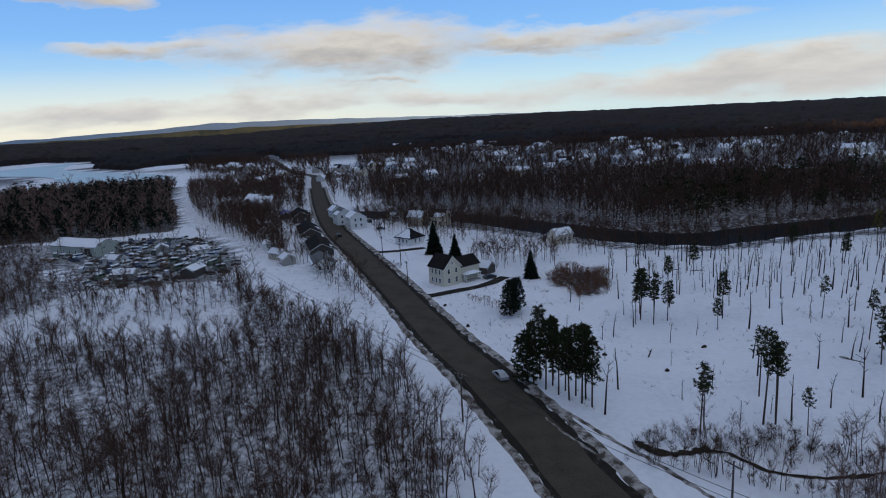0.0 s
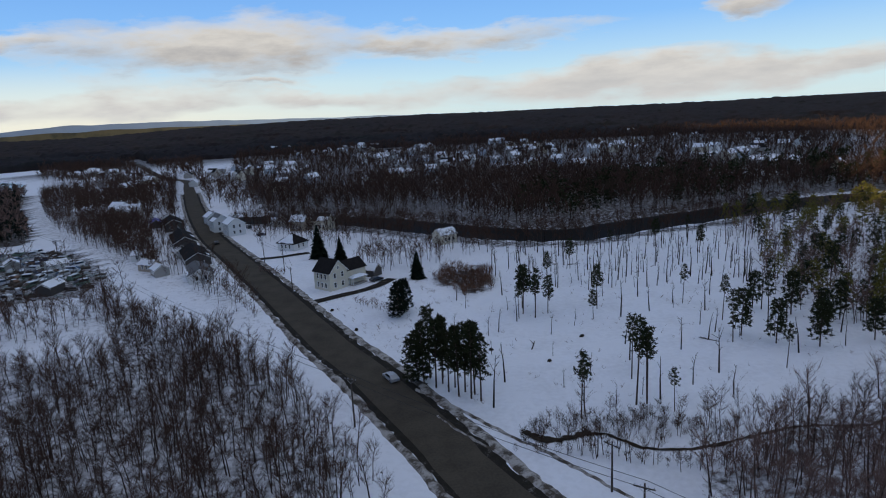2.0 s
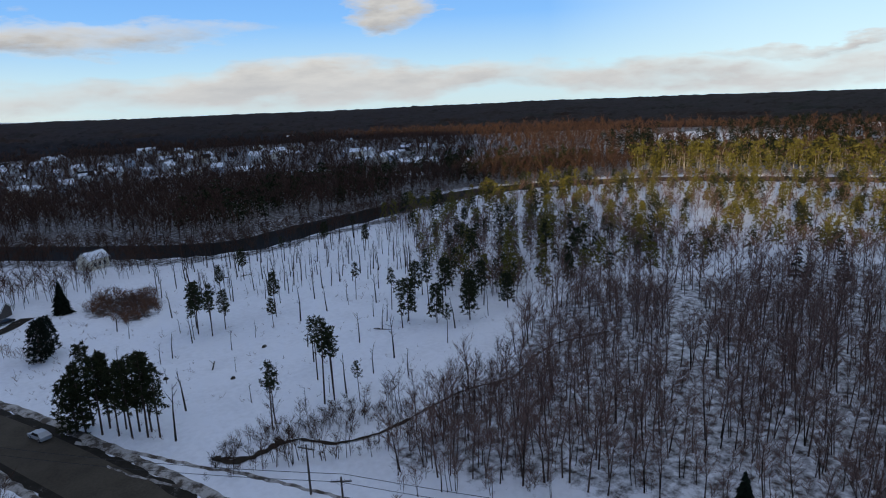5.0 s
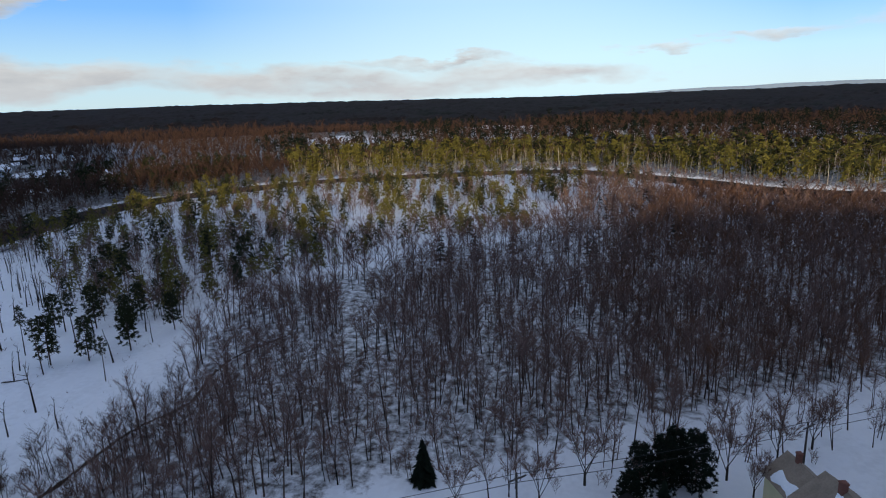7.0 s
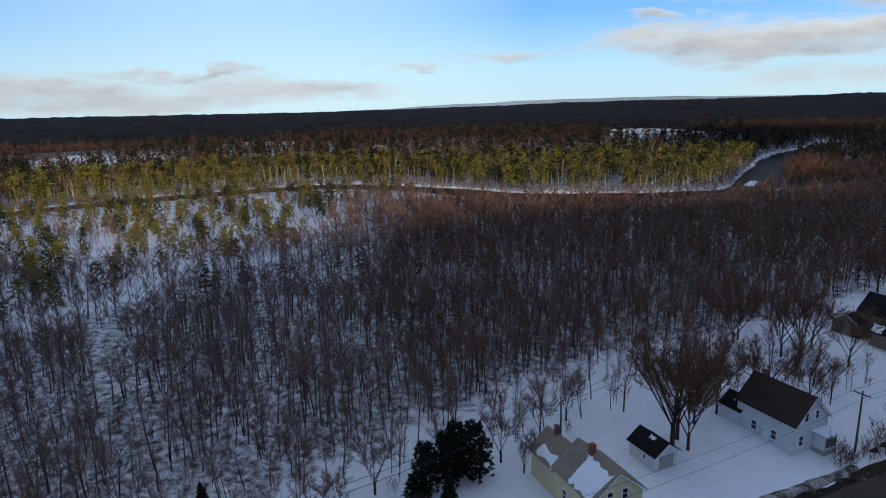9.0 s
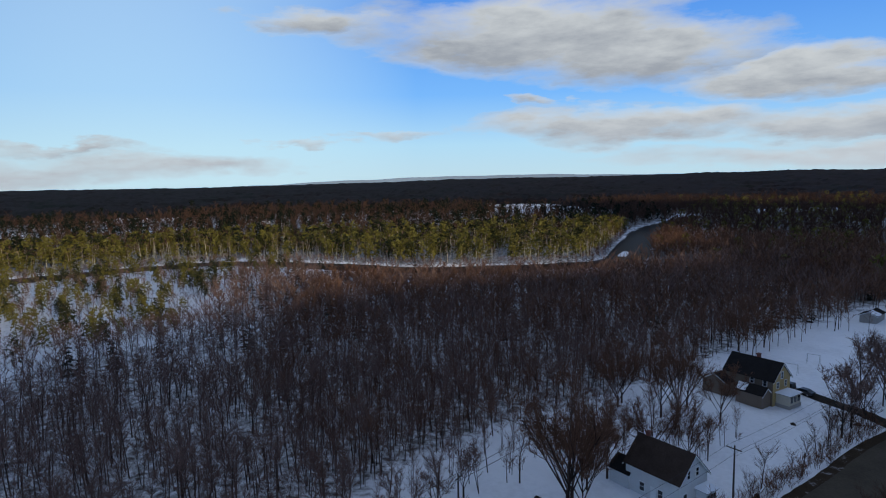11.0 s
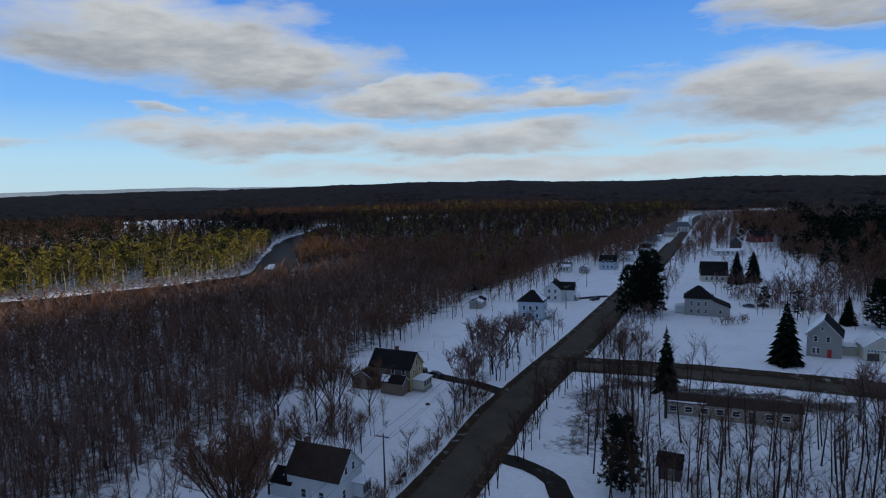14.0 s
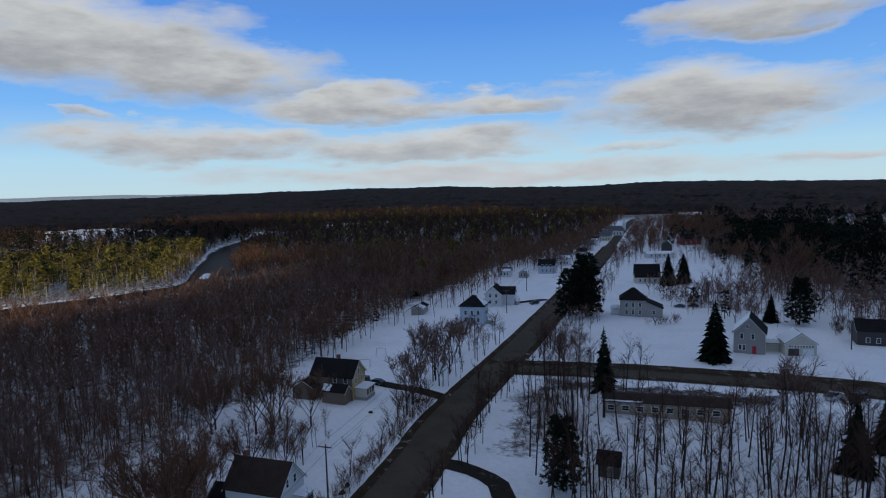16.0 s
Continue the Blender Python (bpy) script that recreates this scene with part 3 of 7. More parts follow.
# ---- distant woods and hills ----
def make_far_woods():
    az = np.radians(np.arange(-50, 200.1, 0.27))
    r = 980 * 1.025 ** np.arange(0, 60)
    a, rr = np.meshgrid(az, r)
    k = np.random.default_rng(5)
    a = a + k.uniform(-0.0016, 0.0016, a.shape)
    rr = rr * (1 + k.uniform(-0.011, 0.011, a.shape))
    x, y = np.sin(a) * rr, np.cos(a) * rr
    rise = 6 + 4 * k.random(a.shape) + 3 * (k.random(a.shape) > 0.9) + 2.0 * waves(x, y, 200, 8)
    clear = open_land(x, y)
    rise = rise * (1 - clear) - 2.5 * clear
    rise[inside(LAKE, x, y) | (away(np.array([*LAKE, LAKE[0]], float), x, y) < 35)] = -3
    rise *= np.where(rise > 0, 0.35 + 0.65 * smooth(980, 1150, rr), 1)
    rise[away(ROAD, x, y) < 16] = -2
    rise[0] = -6
    z = ground_z(x.ravel(), y.ravel()) + rise.ravel()
    n, m = a.shape[1], a.shape[0]
    i = np.arange(n * m).reshape(m, n)
    f = np.stack([i[:-1, :-1], i[:-1, 1:], i[1:, 1:], i[1:, :-1]], -1).reshape(-1, 4)
    joined("far_woods", np.stack([x.ravel(), y.ravel(), z], -1), f, WOODS, "dark bare woods covering the far hills", "woods")


make_far_woods()


def far_hills(name, a0, a1, dist, el, material, label, seed):
    az = np.arange(a0, a1 + 0.1, 0.4)
    shape = np.interp(az, np.linspace(a0, a1, len(el)), el) + 0.05 * waves(az, az * 0, 4.0, seed)
    x, y = np.sin(np.radians(az)) * dist, np.cos(np.radians(az)) * dist
    top = 52 + dist * np.tan(np.radians(shape))
    v = np.concatenate([np.column_stack([x, y, np.full(len(x), -60.0)]), np.column_stack([x * 1.02, y * 1.02, top])])
    n = len(x)
    i = np.arange(n - 1)
    joined(name, v, np.stack([i, i + 1, n + i + 1, n + i], -1), material, label, "hills", "structure")


far_hills("backdrop", -52, 12, 4750, [0.05, -0.1, -0.15, 0.05, 0.42, 0.3, 0.05, -0.1, -0.3], HAZE_HILL, "mountains on the horizon tinted with pale blue haze", 21)
far_hills("backdrop_3", -52, -2, 4700, [-0.25, -0.3, -0.35, -0.35, -0.12, -0.1, -0.2, -0.4], TAN_HILL, "far tan fields and woods on low hills", 23)
far_hills("backdrop_2", 84, 135, 4780, [-0.5, -0.2, 0.0, 0.05, -0.1, -0.2, -0.5], HAZE_HILL, "hills on the horizon tinted with pale blue haze", 22)

# ---- trees ----
def tri_tube(a, b, ra, rb, n):
    """A tapered limb as triangles: arrays of corners."""
    a, b = np.array(a, float), np.array(b, float)
    d = (b - a) / (np.linalg.norm(b - a) + 1e-9)
    u = np.cross(d, (0.3, 0.9, 0.2))
    u /= np.linalg.norm(u)
    w = np.cross(d, u)
    an = np.arange(n) * 2 * np.pi / n
    ring = np.cos(an)[:, None] * u + np.sin(an)[:, None] * w
    v = np.concatenate([a + ring * ra, b + ring * rb])
    f = []
    for i in range(n):
        j = (i + 1) % n
        f += [(i, j, n + j), (i, n + j, n + i)]
    return v, np.array(f)


class Tris:
    def __init__(self):
        self.v, self.f, self.n = [], [], 0

    def add(self, v, f):
        self.v.append(np.asarray(v, float)), self.f.append(np.asarray(f) + self.n)
        self.n += len(v)

    def limb(self, a, b, ra, rb, n=3):
        self.add(*tri_tube(a, b, ra, rb, n))

    def sliver(self, a, b, w, k):
        a, b = np.array(a), np.array(b)
        s = k.normal(size=3)
        s = s - (b - a) * (s @ (b - a)) / ((b - a) @ (b - a) + 1e-9)
        s = s / (np.linalg.norm(s) + 1e-9) * w / 2
        self.add([a - s, a + s, b], [(0, 1, 2)])

    def arrays(self):
        if not self.v:
            return np.zeros((0, 3)), np.zeros((0, 3), int)
        return np.concatenate(self.v), np.concatenate(self.f)


def bare_tree(k, high, spread, limbs, twigs, stems=1, thick=0.10, low=0.35, wide=0.07, sides=4, solid=False, plain=False):
    """Trunk and crown of a leafless tree: tapered stems, limbs, and a haze of fine twigs."""
    trunk, crown = Tris(), Tris()
    for s in range(stems):
        base = np.array([k.uniform(-0.5, 0.5), k.uniform(-0.5, 0.5), 0.0]) * (stems > 1) + np.array([0, 0, -0.3])
        lean = np.array([k.uniform(-0.10, 0.10), k.uniform(-0.10, 0.10), 1.0])
        if stems > 1:
            lean[:2] += base[:2] * 0.18
        h = high * k.uniform(0.85, 1.05)
        mid = base + lean * h * 0.5 + np.array([k.uniform(-0.2, 0.2), k.uniform(-0.2, 0.2), 0])
        top = base + lean * h * 0.93 + np.array([k.uniform(-0.4, 0.4), k.uniform(-0.4, 0.4), 0])
        if plain:
            mid = (base + top) / 2
            trunk.limb(base, top, thick, thick * 0.3, 3)
        else:
            trunk.limb(base, mid, thick, thick * 0.66, sides)
            trunk.limb(mid, top, thick * 0.66, thick * 0.2, 3)
        each = max(1, limbs // stems)
        for i in range(each):
            t = low + (0.95 - low) * (i + k.random()) / each
            p = base + (mid - base) * t * 2 if t < 0.5 else mid + (top - mid) * (t - 0.5) * 2
            a = k.uniform(0, 6.283)
            out = spread * (0.40 + 0.60 * np.sin(np.pi * (0.1 + 0.8 * (t - low) / (1 - low)))) * k.uniform(0.6, 1.15)
            up = out * k.uniform(0.6, 1.9)
            q = p + np.array([np.cos(a) * out, np.sin(a) * out, up])
            if solid:
                trunk.limb(p, q, thick * 0.38, thick * 0.12, 3)
            else:
                crown.sliver(p, q, max(wide, thick * 0.5), k)
            for j in range(twigs):
                s0 = p + (q - p) * k.uniform(0.2, 1.0)
                a2 = a + k.normal() * 1.0
                ln = (0.45 + spread * 0.32) * k.uniform(0.6, 1.5)
                crown.sliver(s0, s0 + np.array([np.cos(a2) * ln * 0.7, np.sin(a2) * ln * 0.7, ln * k.uniform(0.2, 1.2)]), wide, k)
        for j in range(twigs * 2):
            s0 = mid + (top - mid) * k.uniform(0.2, 1.0)
            a2, ln = k.uniform(0, 6.283), (0.45 + spread * 0.3) * k.uniform(0.6, 1.4)
            crown.sliver(s0, s0 + np.array([np.cos(a2) * ln * 0.6, np.sin(a2) * ln * 0.6, ln]), wide, k)
    return trunk.arrays(), crown.arrays()


def maple(k, high, spread, thick, limbs=6, boughs=5, sprays=6, twigs=6):
    """A broad leafless tree that forks again and again into a rounded head of fine twigs."""
    trunk, crown = Tris(), Tris()
    fork = np.array([0, 0, high * 0.17])
    trunk.limb((0, 0, -0.3), fork, thick, thick * 0.8, 7)

    def towards(d, bend):
        d = d + k.normal(size=3) * bend
        d[2] = abs(d[2]) * 0.9 + 0.35
        return d / np.linalg.norm(d)

    for i in range(limbs):
        a = 6.283 * i / limbs + k.normal() * 0.3
        d1 = np.array([np.cos(a) * spread / high * 1.5, np.sin(a) * spread / high * 1.5, 1.0]) if i else np.array([0.05, 0.0, 1.0])
        d1 = d1 / np.linalg.norm(d1)
        p1 = fork + np.array([0, 0, k.uniform(-0.08, 0.08) * high])
        q1 = p1 + d1 * high * k.uniform(0.42, 0.58)
        trunk.limb(p1, q1, thick * 0.38, thick * 0.16, 4)
        for _ in range(boughs):
            p2 = p1 + (q1 - p1) * k.uniform(0.3, 1.0)
            q2 = p2 + towards(d1, 0.42) * high * k.uniform(0.16, 0.28)
            trunk.limb(p2, q2, thick * 0.14, thick * 0.06, 3)
            for _ in range(sprays):
                p3 = p2 + (q2 - p2) * k.uniform(0.25, 1.0)
                d3 = towards((q2 - p2) / np.linalg.norm(q2 - p2), 0.6)
                q3 = p3 + d3 * high * k.uniform(0.07, 0.14)
                crown.sliver(p3, q3, 0.075, k)
                for _ in range(twigs):
                    p4 = p3 + (q3 - p3) * k.uniform(0.2, 1.0)
                    crown.sliver(p4, p4 + towards(d3, 0.8) * high * k.uniform(0.03, 0.08), 0.055, k)
    return trunk.arrays(), crown.arrays()


def clump(t, c, size, k, n=9, flat=0.7):
    """A tuft of needles: a burst of small blades."""
    for _ in range(n):
        d = k.normal(size=3) * np.array([1, 1, flat])
        d /= np.linalg.norm(d)
        e = np.cross(d, k.normal(size=3))
        e /= np.linalg.norm(e) + 1e-9
        o = np.array(c) + d * size * 0.12
        t.add([o - e * size * 0.20, o + e * size * 0.20, o + d * size * k.uniform(0.6, 1.1)], [(0, 1, 2)])


def pine_tree(k, high, spread, start=0.45, clumps=40, blades=9, thick=0.16, size=0.9):
    """A pine with a bare lower trunk and a ragged tufted crown."""
    trunk, crown = Tris(), Tris()
    top = np.array([k.uniform(-0.4, 0.4), k.uniform(-0.4, 0.4), high])
    trunk.limb((0, 0, -0.3), top * 0.55, thick, thick * 0.7, 5)
    trunk.limb(top * 0.55, top, thick * 0.7, thick * 0.15, 3)
    for i in range(clumps):
        t = start + (1 - start) * (i + k.random()) / clumps
        a = i * 2.4 + k.normal() * 0.4
        reach = spread * (0.35 + 0.65 * np.sin(min(1.0, (1.04 - t) / (1 - start) * 1.15) * 1.57)) * k.uniform(0.35, 1.1)
        p = top * t
        q = p + np.array([np.cos(a) * reach, np.sin(a) * reach, reach * k.uniform(-0.05, 0.35)])
        if i % 2 == 0 and clumps > 30:
            trunk.limb(p, q, thick * 0.25, thick * 0.08, 3)
        clump(crown, q, size * k.uniform(0.7, 1.25), k, blades)
    return trunk.arrays(), crown.arrays()


def spruce_tree(k, high, spread, tiers=14, boughs=11, low=0.05):
    """A dense conical spruce, built of drooping boughs."""
    trunk, crown = Tris(), Tris()
    trunk.limb((0, 0, -0.3), (0, 0, high * 0.97), 0.028 * high * 0.6, 0.03, 5)
    for i in range(tiers):
        t = low + (0.97 - low) * i / tiers
        reach = spread * (1 - t) ** 0.85
        for j in range(boughs):
            a = 6.283 * j / boughs + i * 0.7 + k.normal() * 0.25
            ln = reach * k.uniform(0.55, 1.3) + 0.15
            z = t * high + k.uniform(-0.035, 0.035) * high
            d, s = np.array([np.cos(a), np.sin(a), 0]), np.array([-np.sin(a), np.cos(a), 0])
            w = (ln * 0.30 + 0.12) * (11.0 / max(11, boughs)) ** 0.6
            tip = d * ln + np.array([0, 0, z - ln * 0.32])
            mid = d * ln * 0.55 + np.array([0, 0, z - ln * 0.05])
            root = np.array([0, 0, z + 0.1])
            crown.add([root, mid + s * w, tip, mid - s * w, mid + np.array([0, 0, -w * 0.8])], [(0, 1, 2), (0, 2, 3), (0, 4, 2)])
    crown.limb((0, 0, high * 0.93), (0, 0, high * 1.02), 0.22, 0.02, 4)
    return trunk.arrays(), crown.arrays()


def scatter(name, variants, spots, material_trunk, material_crown, label, category, scale=(0.8, 1.2), seed=1):
    """Many trees joined: one mesh of trunks and one of crowns."""
    k = np.random.default_rng(seed)
    spots = np.asarray(spots)
    if not len(spots):
        return
    z = ground_z(spots[:, 0], spots[:, 1])
    parts = {0: ([], []), 1: ([], [])}
    count = {0: 0, 1: 0}
    stand = 1 + 0.16 * waves(spots[:, 0], spots[:, 1], 24, seed) + 0.10 * waves(spots[:, 0], spots[:, 1], 9, seed + 7)
    for (x, y), zz, grown in zip(spots, z, stand):
        var = variants[k.integers(len(variants))]
        a, s = k.uniform(0, 6.283), k.uniform(*scale) * grown
        c, sn = np.cos(a) * s, np.sin(a) * s
        m = np.array([[c, -sn, 0], [sn, c, 0], [0, 0, s]])
        for i in (0, 1):
            v, f = var[i]
            if len(v):
                parts[i][0].append(v @ m.T + (x, y, zz))
                parts[i][1].append(f + count[i])
                count[i] += len(v)
    for i, mat, tail in ((0, material_trunk, "trunks"), (1, material_crown, "crowns")):
        if parts[i][0]:
            joined(name + "_" + tail, np.concatenate(parts[i][0]).astype(np.float32), np.concatenate(parts[i][1]), mat, label, category)


def spots_in(poly, spacing, seed, shore=14.5, gaps=0.0, gap_size=22.0):
    """Jittered places in a polygon, away from roads, water and yards; gaps opens clearings."""
    k = np.random.default_rng(seed)
    p = np.array(poly)
    lo, hi = p.min(0), p.max(0)
    x, y = np.meshgrid(np.arange(lo[0], hi[0], spacing), np.arange(lo[1], hi[1], spacing))
    x, y = x.ravel() + k.uniform(-0.55, 0.55, x.size) * spacing, y.ravel() + k.uniform(-0.55, 0.55, x.size) * spacing
    ok = inside(poly, x, y) & (away(ROAD[::2], x, y) > 9) & (away(SIDE_ROAD, x, y) > 7) & (away(TRAIL[::2], x, y) > 6.5) & (away(RIVER[::2], x, y) > shore)
    ok &= (away(BROOK, x, y) > 2.5) & (open_land(x, y) < 0.5)
    ok &= waves(x, y, gap_size, seed + 50) < 1.0 - gaps
    for cx, cy, cr in YARDS:
        ok &= np.hypot(x - cx, y - cy) > cr
    return np.column_stack([x[ok], y[ok]])

# open ground round buildings: x, y, radius
YARDS = [(76, -21, 14), (80, -31, 9), (87, -53, 12), (121, -97, 15), (148, -181, 14), (165, -217, 13), (176, -183, 9), (196, -305, 12), (103, -225, 14), (134, -305, 12), (56, -196, 12), (42, -199, 12),
         (55, -130, 15), (50, -97, 5), (30, -225, 10), (185, -500, 14), (-2, 193, 14), (-21, 256, 12), (-51, 306, 12), (-52, 220, 11), (-60, 250, 11), (-72, 290, 12), (-90, 345, 16), (-170, 276, 22), (-110, 240, 34), (-135, 225, 16), (-95, 225, 14),
         (39, 245, 8), (30, -172, 12), (140, -140, 18), (152, -160, 16), (128, -110, 12), (159, -388, 14), (172, -412, 14), (164, -437, 16), (180, -493, 16), (186, -505, 12), (143, -400, 14), (120, -350, 18), (105, -333, 16), (130, -365, 14), (115, -300, 16), (95, -295, 14), (165, -465, 12),
         (142, 80, 5), (136, 75, 4.5), (130, 71, 5), (126, 67, 5), (119, 65, 4.5), (112, 63, 5), (106, 63, 4), (101, 67, 4), (101, 72, 4.5), (104, 30, 5), (88, 46, 4)]

# the distant village
FAR_HOUSES = [(-57, 979), (-12, 881), (41, 1000), (71, 856), (115, 841), (-74, 713), (-91, 606), (-122, 690), (-168, 603), (-206, 698), (-258, 759), (-271, 736), (101, 587), (225, 900), (218, 695), (328, 767), (287, 631), (345, 560),
              (292, 454), (58, 532), (-22, 518), (232, 682), (319, 684), (-116, 592), (-148, 664), (-172, 546), (-96, 565), (-48, 488), (196, 548), (718, 59), (490, -51), (528, -84), (544, -116), (270, -745), (231, -779),
              (-154, 412), (-132, 404), (-119, 384), (-63, 355), (-286, 769), (-281, 791), (-87, 659), (-79, 690), (-53, 896), (43, 1131), (-122, 652), (45, 508), (108, 620), (191, 656), (212, 666), (297, 647), (478, 980), (359, 584), (455, 805), (68, 837), (113, 877), (62, 1042), (237, 923), (12, 968), (-102, 1088)]
kv = np.random.default_rng(78)
for _ in range(30):                     # the village spread over the far slopes
    bearing, reach = math.radians(kv.uniform(-18, 44)), kv.uniform(470, 1000)
    hx, hy = math.sin(bearing) * reach, math.cos(bearing) * reach
    if min(math.hypot(hx - q[0], hy - q[1]) for q in FAR_HOUSES) > 26 and away(ROAD, np.array(hx), np.array(hy)) > 14 and hx > -330:
        FAR_HOUSES.append((hx, hy))
YARDS += [(hx, hy, 13) for hx, hy in FAR_HOUSES]

EAST_WOODS = [(60, 76), (66, 83), (84, 83), (104, 98), (130, 104), (160, 92), (196, 76), (215, 48), (322, 40), (349, -14), (342, -109), (342, -172), (300, -215), (252, -300), (235, -313), (222, -270), (200, -215), (186, -178),
              (172, -140), (153, -106), (134, -70), (128, -47), (120, -32), (111, -18), (97, -1), (87, 12), (77, 23), (69, 34), (62, 43), (55, 53), (48, 64), (44, 72), (50, 77)]
SOUTH_EAST = [(200, -205), (300, -215), (345, -170), (418, -224), (536, -302), (620, -385), (900, -560), (900, -900), (420, -900), (345, -690), (288, -509), (240, -325)]
PINE_LAND = [(104, 112), (112, 150), (140, 185), (150, 235), (230, 262), (298, 244), (345, 205), (380, 140), (402, 66), (370, 0), (345, -20), (322, 44), (215, 52), (198, 82), (160, 98), (130, 108)]
FIELD = [(22, 100), (60, 92), (104, 104), (118, 150), (150, 190), (155, 232), (95, 226), (66, 238), (50, 215), (38, 205), (24, 160)]
FIELD_FAR = [(60, 165), (110, 150), (150, 190), (155, 234), (95, 226), (66, 238), (50, 205)]
OVER_EAST = [(340, 225), (366, 195), (395, 140), (418, 66), (382, -10), (355, -45), (342, -109), (342, -142), (350, -178), (418, -224), (536, -302), (620, -385), (1000, -470), (1100, 100), (900, 420), (560, 420)]
BANK_EAST = [(340, 225), (366, 195), (395, 140), (418, 66), (382, -10), (355, -45), (342, -109), (342, -142), (350, -178), (418, -224), (536, -290), (560, -250), (540, -60), (560, 90), (500, 230), (440, 300)]
OVER_NORTH = [(-34, 345), (11, 317), (38, 287), (67, 257), (95, 243), (125, 252), (175, 262), (240, 274), (298, 256), (340, 225), (560, 420), (900, 420), (900, 900), (300, 1000), (-150, 1000), (-110, 700), (-70, 480), (-48, 390)]
NORTH_WEST_SCRUB = [(-124, 150), (-102, 150), (-75, 150), (-58, 145), (-50, 163), (-28, 147), (-12, 116), (-1, 92), (-1, 74), (-12, 62), (-42, 55), (-78, 82), (-112, 125)]
FAR_LEFT_BRUSH = [(-245, 296), (-192, 303), (-186, 262), (-160, 236), (-132, 204), (-140, 168), (-175, 190), (-235, 260)]
TRAIL_BRUSH = [(-118, 262), (-100, 240), (-76, 206), (-46, 162), (-22, 136), (-30, 126), (-52, 146), (-62, 165), (-72, 190), (-92, 222), (-112, 250)]
THICKET = [(-140, 205), (-120, 196), (-84, 205), (-72, 205), (-52, 180), (-40, 160), (-50, 160), (-60, 165), (-90, 165), (-130, 160), (-170, 165), (-180, 200)]
DARK_STAND = [(-252, 296), (-191, 312), (-148, 322), (-160, 355), (-192, 420), (-228, 500), (-262, 590), (-400, 560), (-400, 440)]
BY_TRAIL = [(-92, 262), (-60, 226), (-46, 200), (-30, 180), (-30, 190), (-45, 214), (-66, 240), (-82, 280), (-100, 320), (-130, 390), (-175, 500), (-215, 600), (-262, 590), (-232, 510), (-180, 396), (-140, 326)]
VILLAGE = [(-200, 590), (-165, 470), (-110, 340), (-78, 312), (-60, 330), (-84, 430), (-112, 560), (-130, 640), (-180, 900), (-420, 1000), (-330, 760)]
EAST_OF_ROAD = [(-52, 330), (-36, 300), (-10, 285), (12, 262), (28, 240), (30, 260), (8, 300), (-34, 330), (-60, 380), (-80, 440)]
SOUTH_WEST = [(118, -410), (165, -530), (215, -660), (300, -830), (60, -950), (-10, -900), (-30, -300), (-20, -250), (10, -262), (40, -310), (80, -372)]
WEST_ROADSIDE = [(66, -96), (90, -130), (86, -140), (66, -148), (40, -128), (20, -150), (-10, -150), (-10, -60), (20, -60), (50, -80)]
YARD_TREES = [(110, -150), (128, -196), (118, -200), (96, -178), (98, -160)]
TRAIL_TO_ROAD = [(-8, 128), (-26, 156), (-62, 212), (-98, 268), (-136, 323), (-176, 395), (-230, 512), (-260, 590), (-150, 640), (-130, 560), (-96, 420), (-70, 320), (-52, 262), (-32, 205), (-16, 155)]
NEAR_BANK = [(-60, 335), (-34, 330), (8, 302), (32, 272), (60, 243), (88, 226), (125, 236), (175, 246), (170, 236), (125, 226), (88, 216), (56, 230), (26, 258), (0, 288), (-36, 316)]
YARD_ROW = [(2, 206), (32, 206), (36, 228), (6, 230)]
WOOD_EDGE = [(150, -112), (160, -118), (172, -150), (188, -192), (210, -240), (245, -330), (300, -510), (290, -512), (226, -330), (190, -250), (172, -196), (152, -150)]
STREET = [(102, -160), (122, -200), (150, -262), (190, -360), (230, -450), (300, -640), (285, -640), (215, -450), (172, -355), (140, -285), (112, -215), (92, -165)]
YARDS_WEST = [(92, -240), (112, -270), (140, -330), (170, -400), (200, -480), (150, -480), (90, -350), (40, -290), (10, -250), (60, -232)]
BUSH_PATCH = [(26, 187), (32, 168), (42, 172), (47, 197), (33, 204)]
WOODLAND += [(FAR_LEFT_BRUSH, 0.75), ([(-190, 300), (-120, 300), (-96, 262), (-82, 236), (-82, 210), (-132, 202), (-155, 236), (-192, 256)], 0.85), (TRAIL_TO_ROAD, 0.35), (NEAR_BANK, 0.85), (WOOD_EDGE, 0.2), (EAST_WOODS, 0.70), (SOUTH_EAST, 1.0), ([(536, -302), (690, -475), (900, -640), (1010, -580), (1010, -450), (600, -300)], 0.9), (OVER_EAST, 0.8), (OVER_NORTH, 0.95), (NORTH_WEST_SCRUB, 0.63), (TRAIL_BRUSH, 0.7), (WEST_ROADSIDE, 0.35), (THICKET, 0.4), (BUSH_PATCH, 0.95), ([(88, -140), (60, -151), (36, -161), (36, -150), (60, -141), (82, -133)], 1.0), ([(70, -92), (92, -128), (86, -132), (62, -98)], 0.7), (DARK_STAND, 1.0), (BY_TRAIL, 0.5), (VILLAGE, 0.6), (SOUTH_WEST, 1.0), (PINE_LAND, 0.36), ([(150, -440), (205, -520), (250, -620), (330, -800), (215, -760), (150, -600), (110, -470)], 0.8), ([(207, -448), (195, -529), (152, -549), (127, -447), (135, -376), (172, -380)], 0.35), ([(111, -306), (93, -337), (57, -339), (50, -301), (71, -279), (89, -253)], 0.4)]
make_ground()

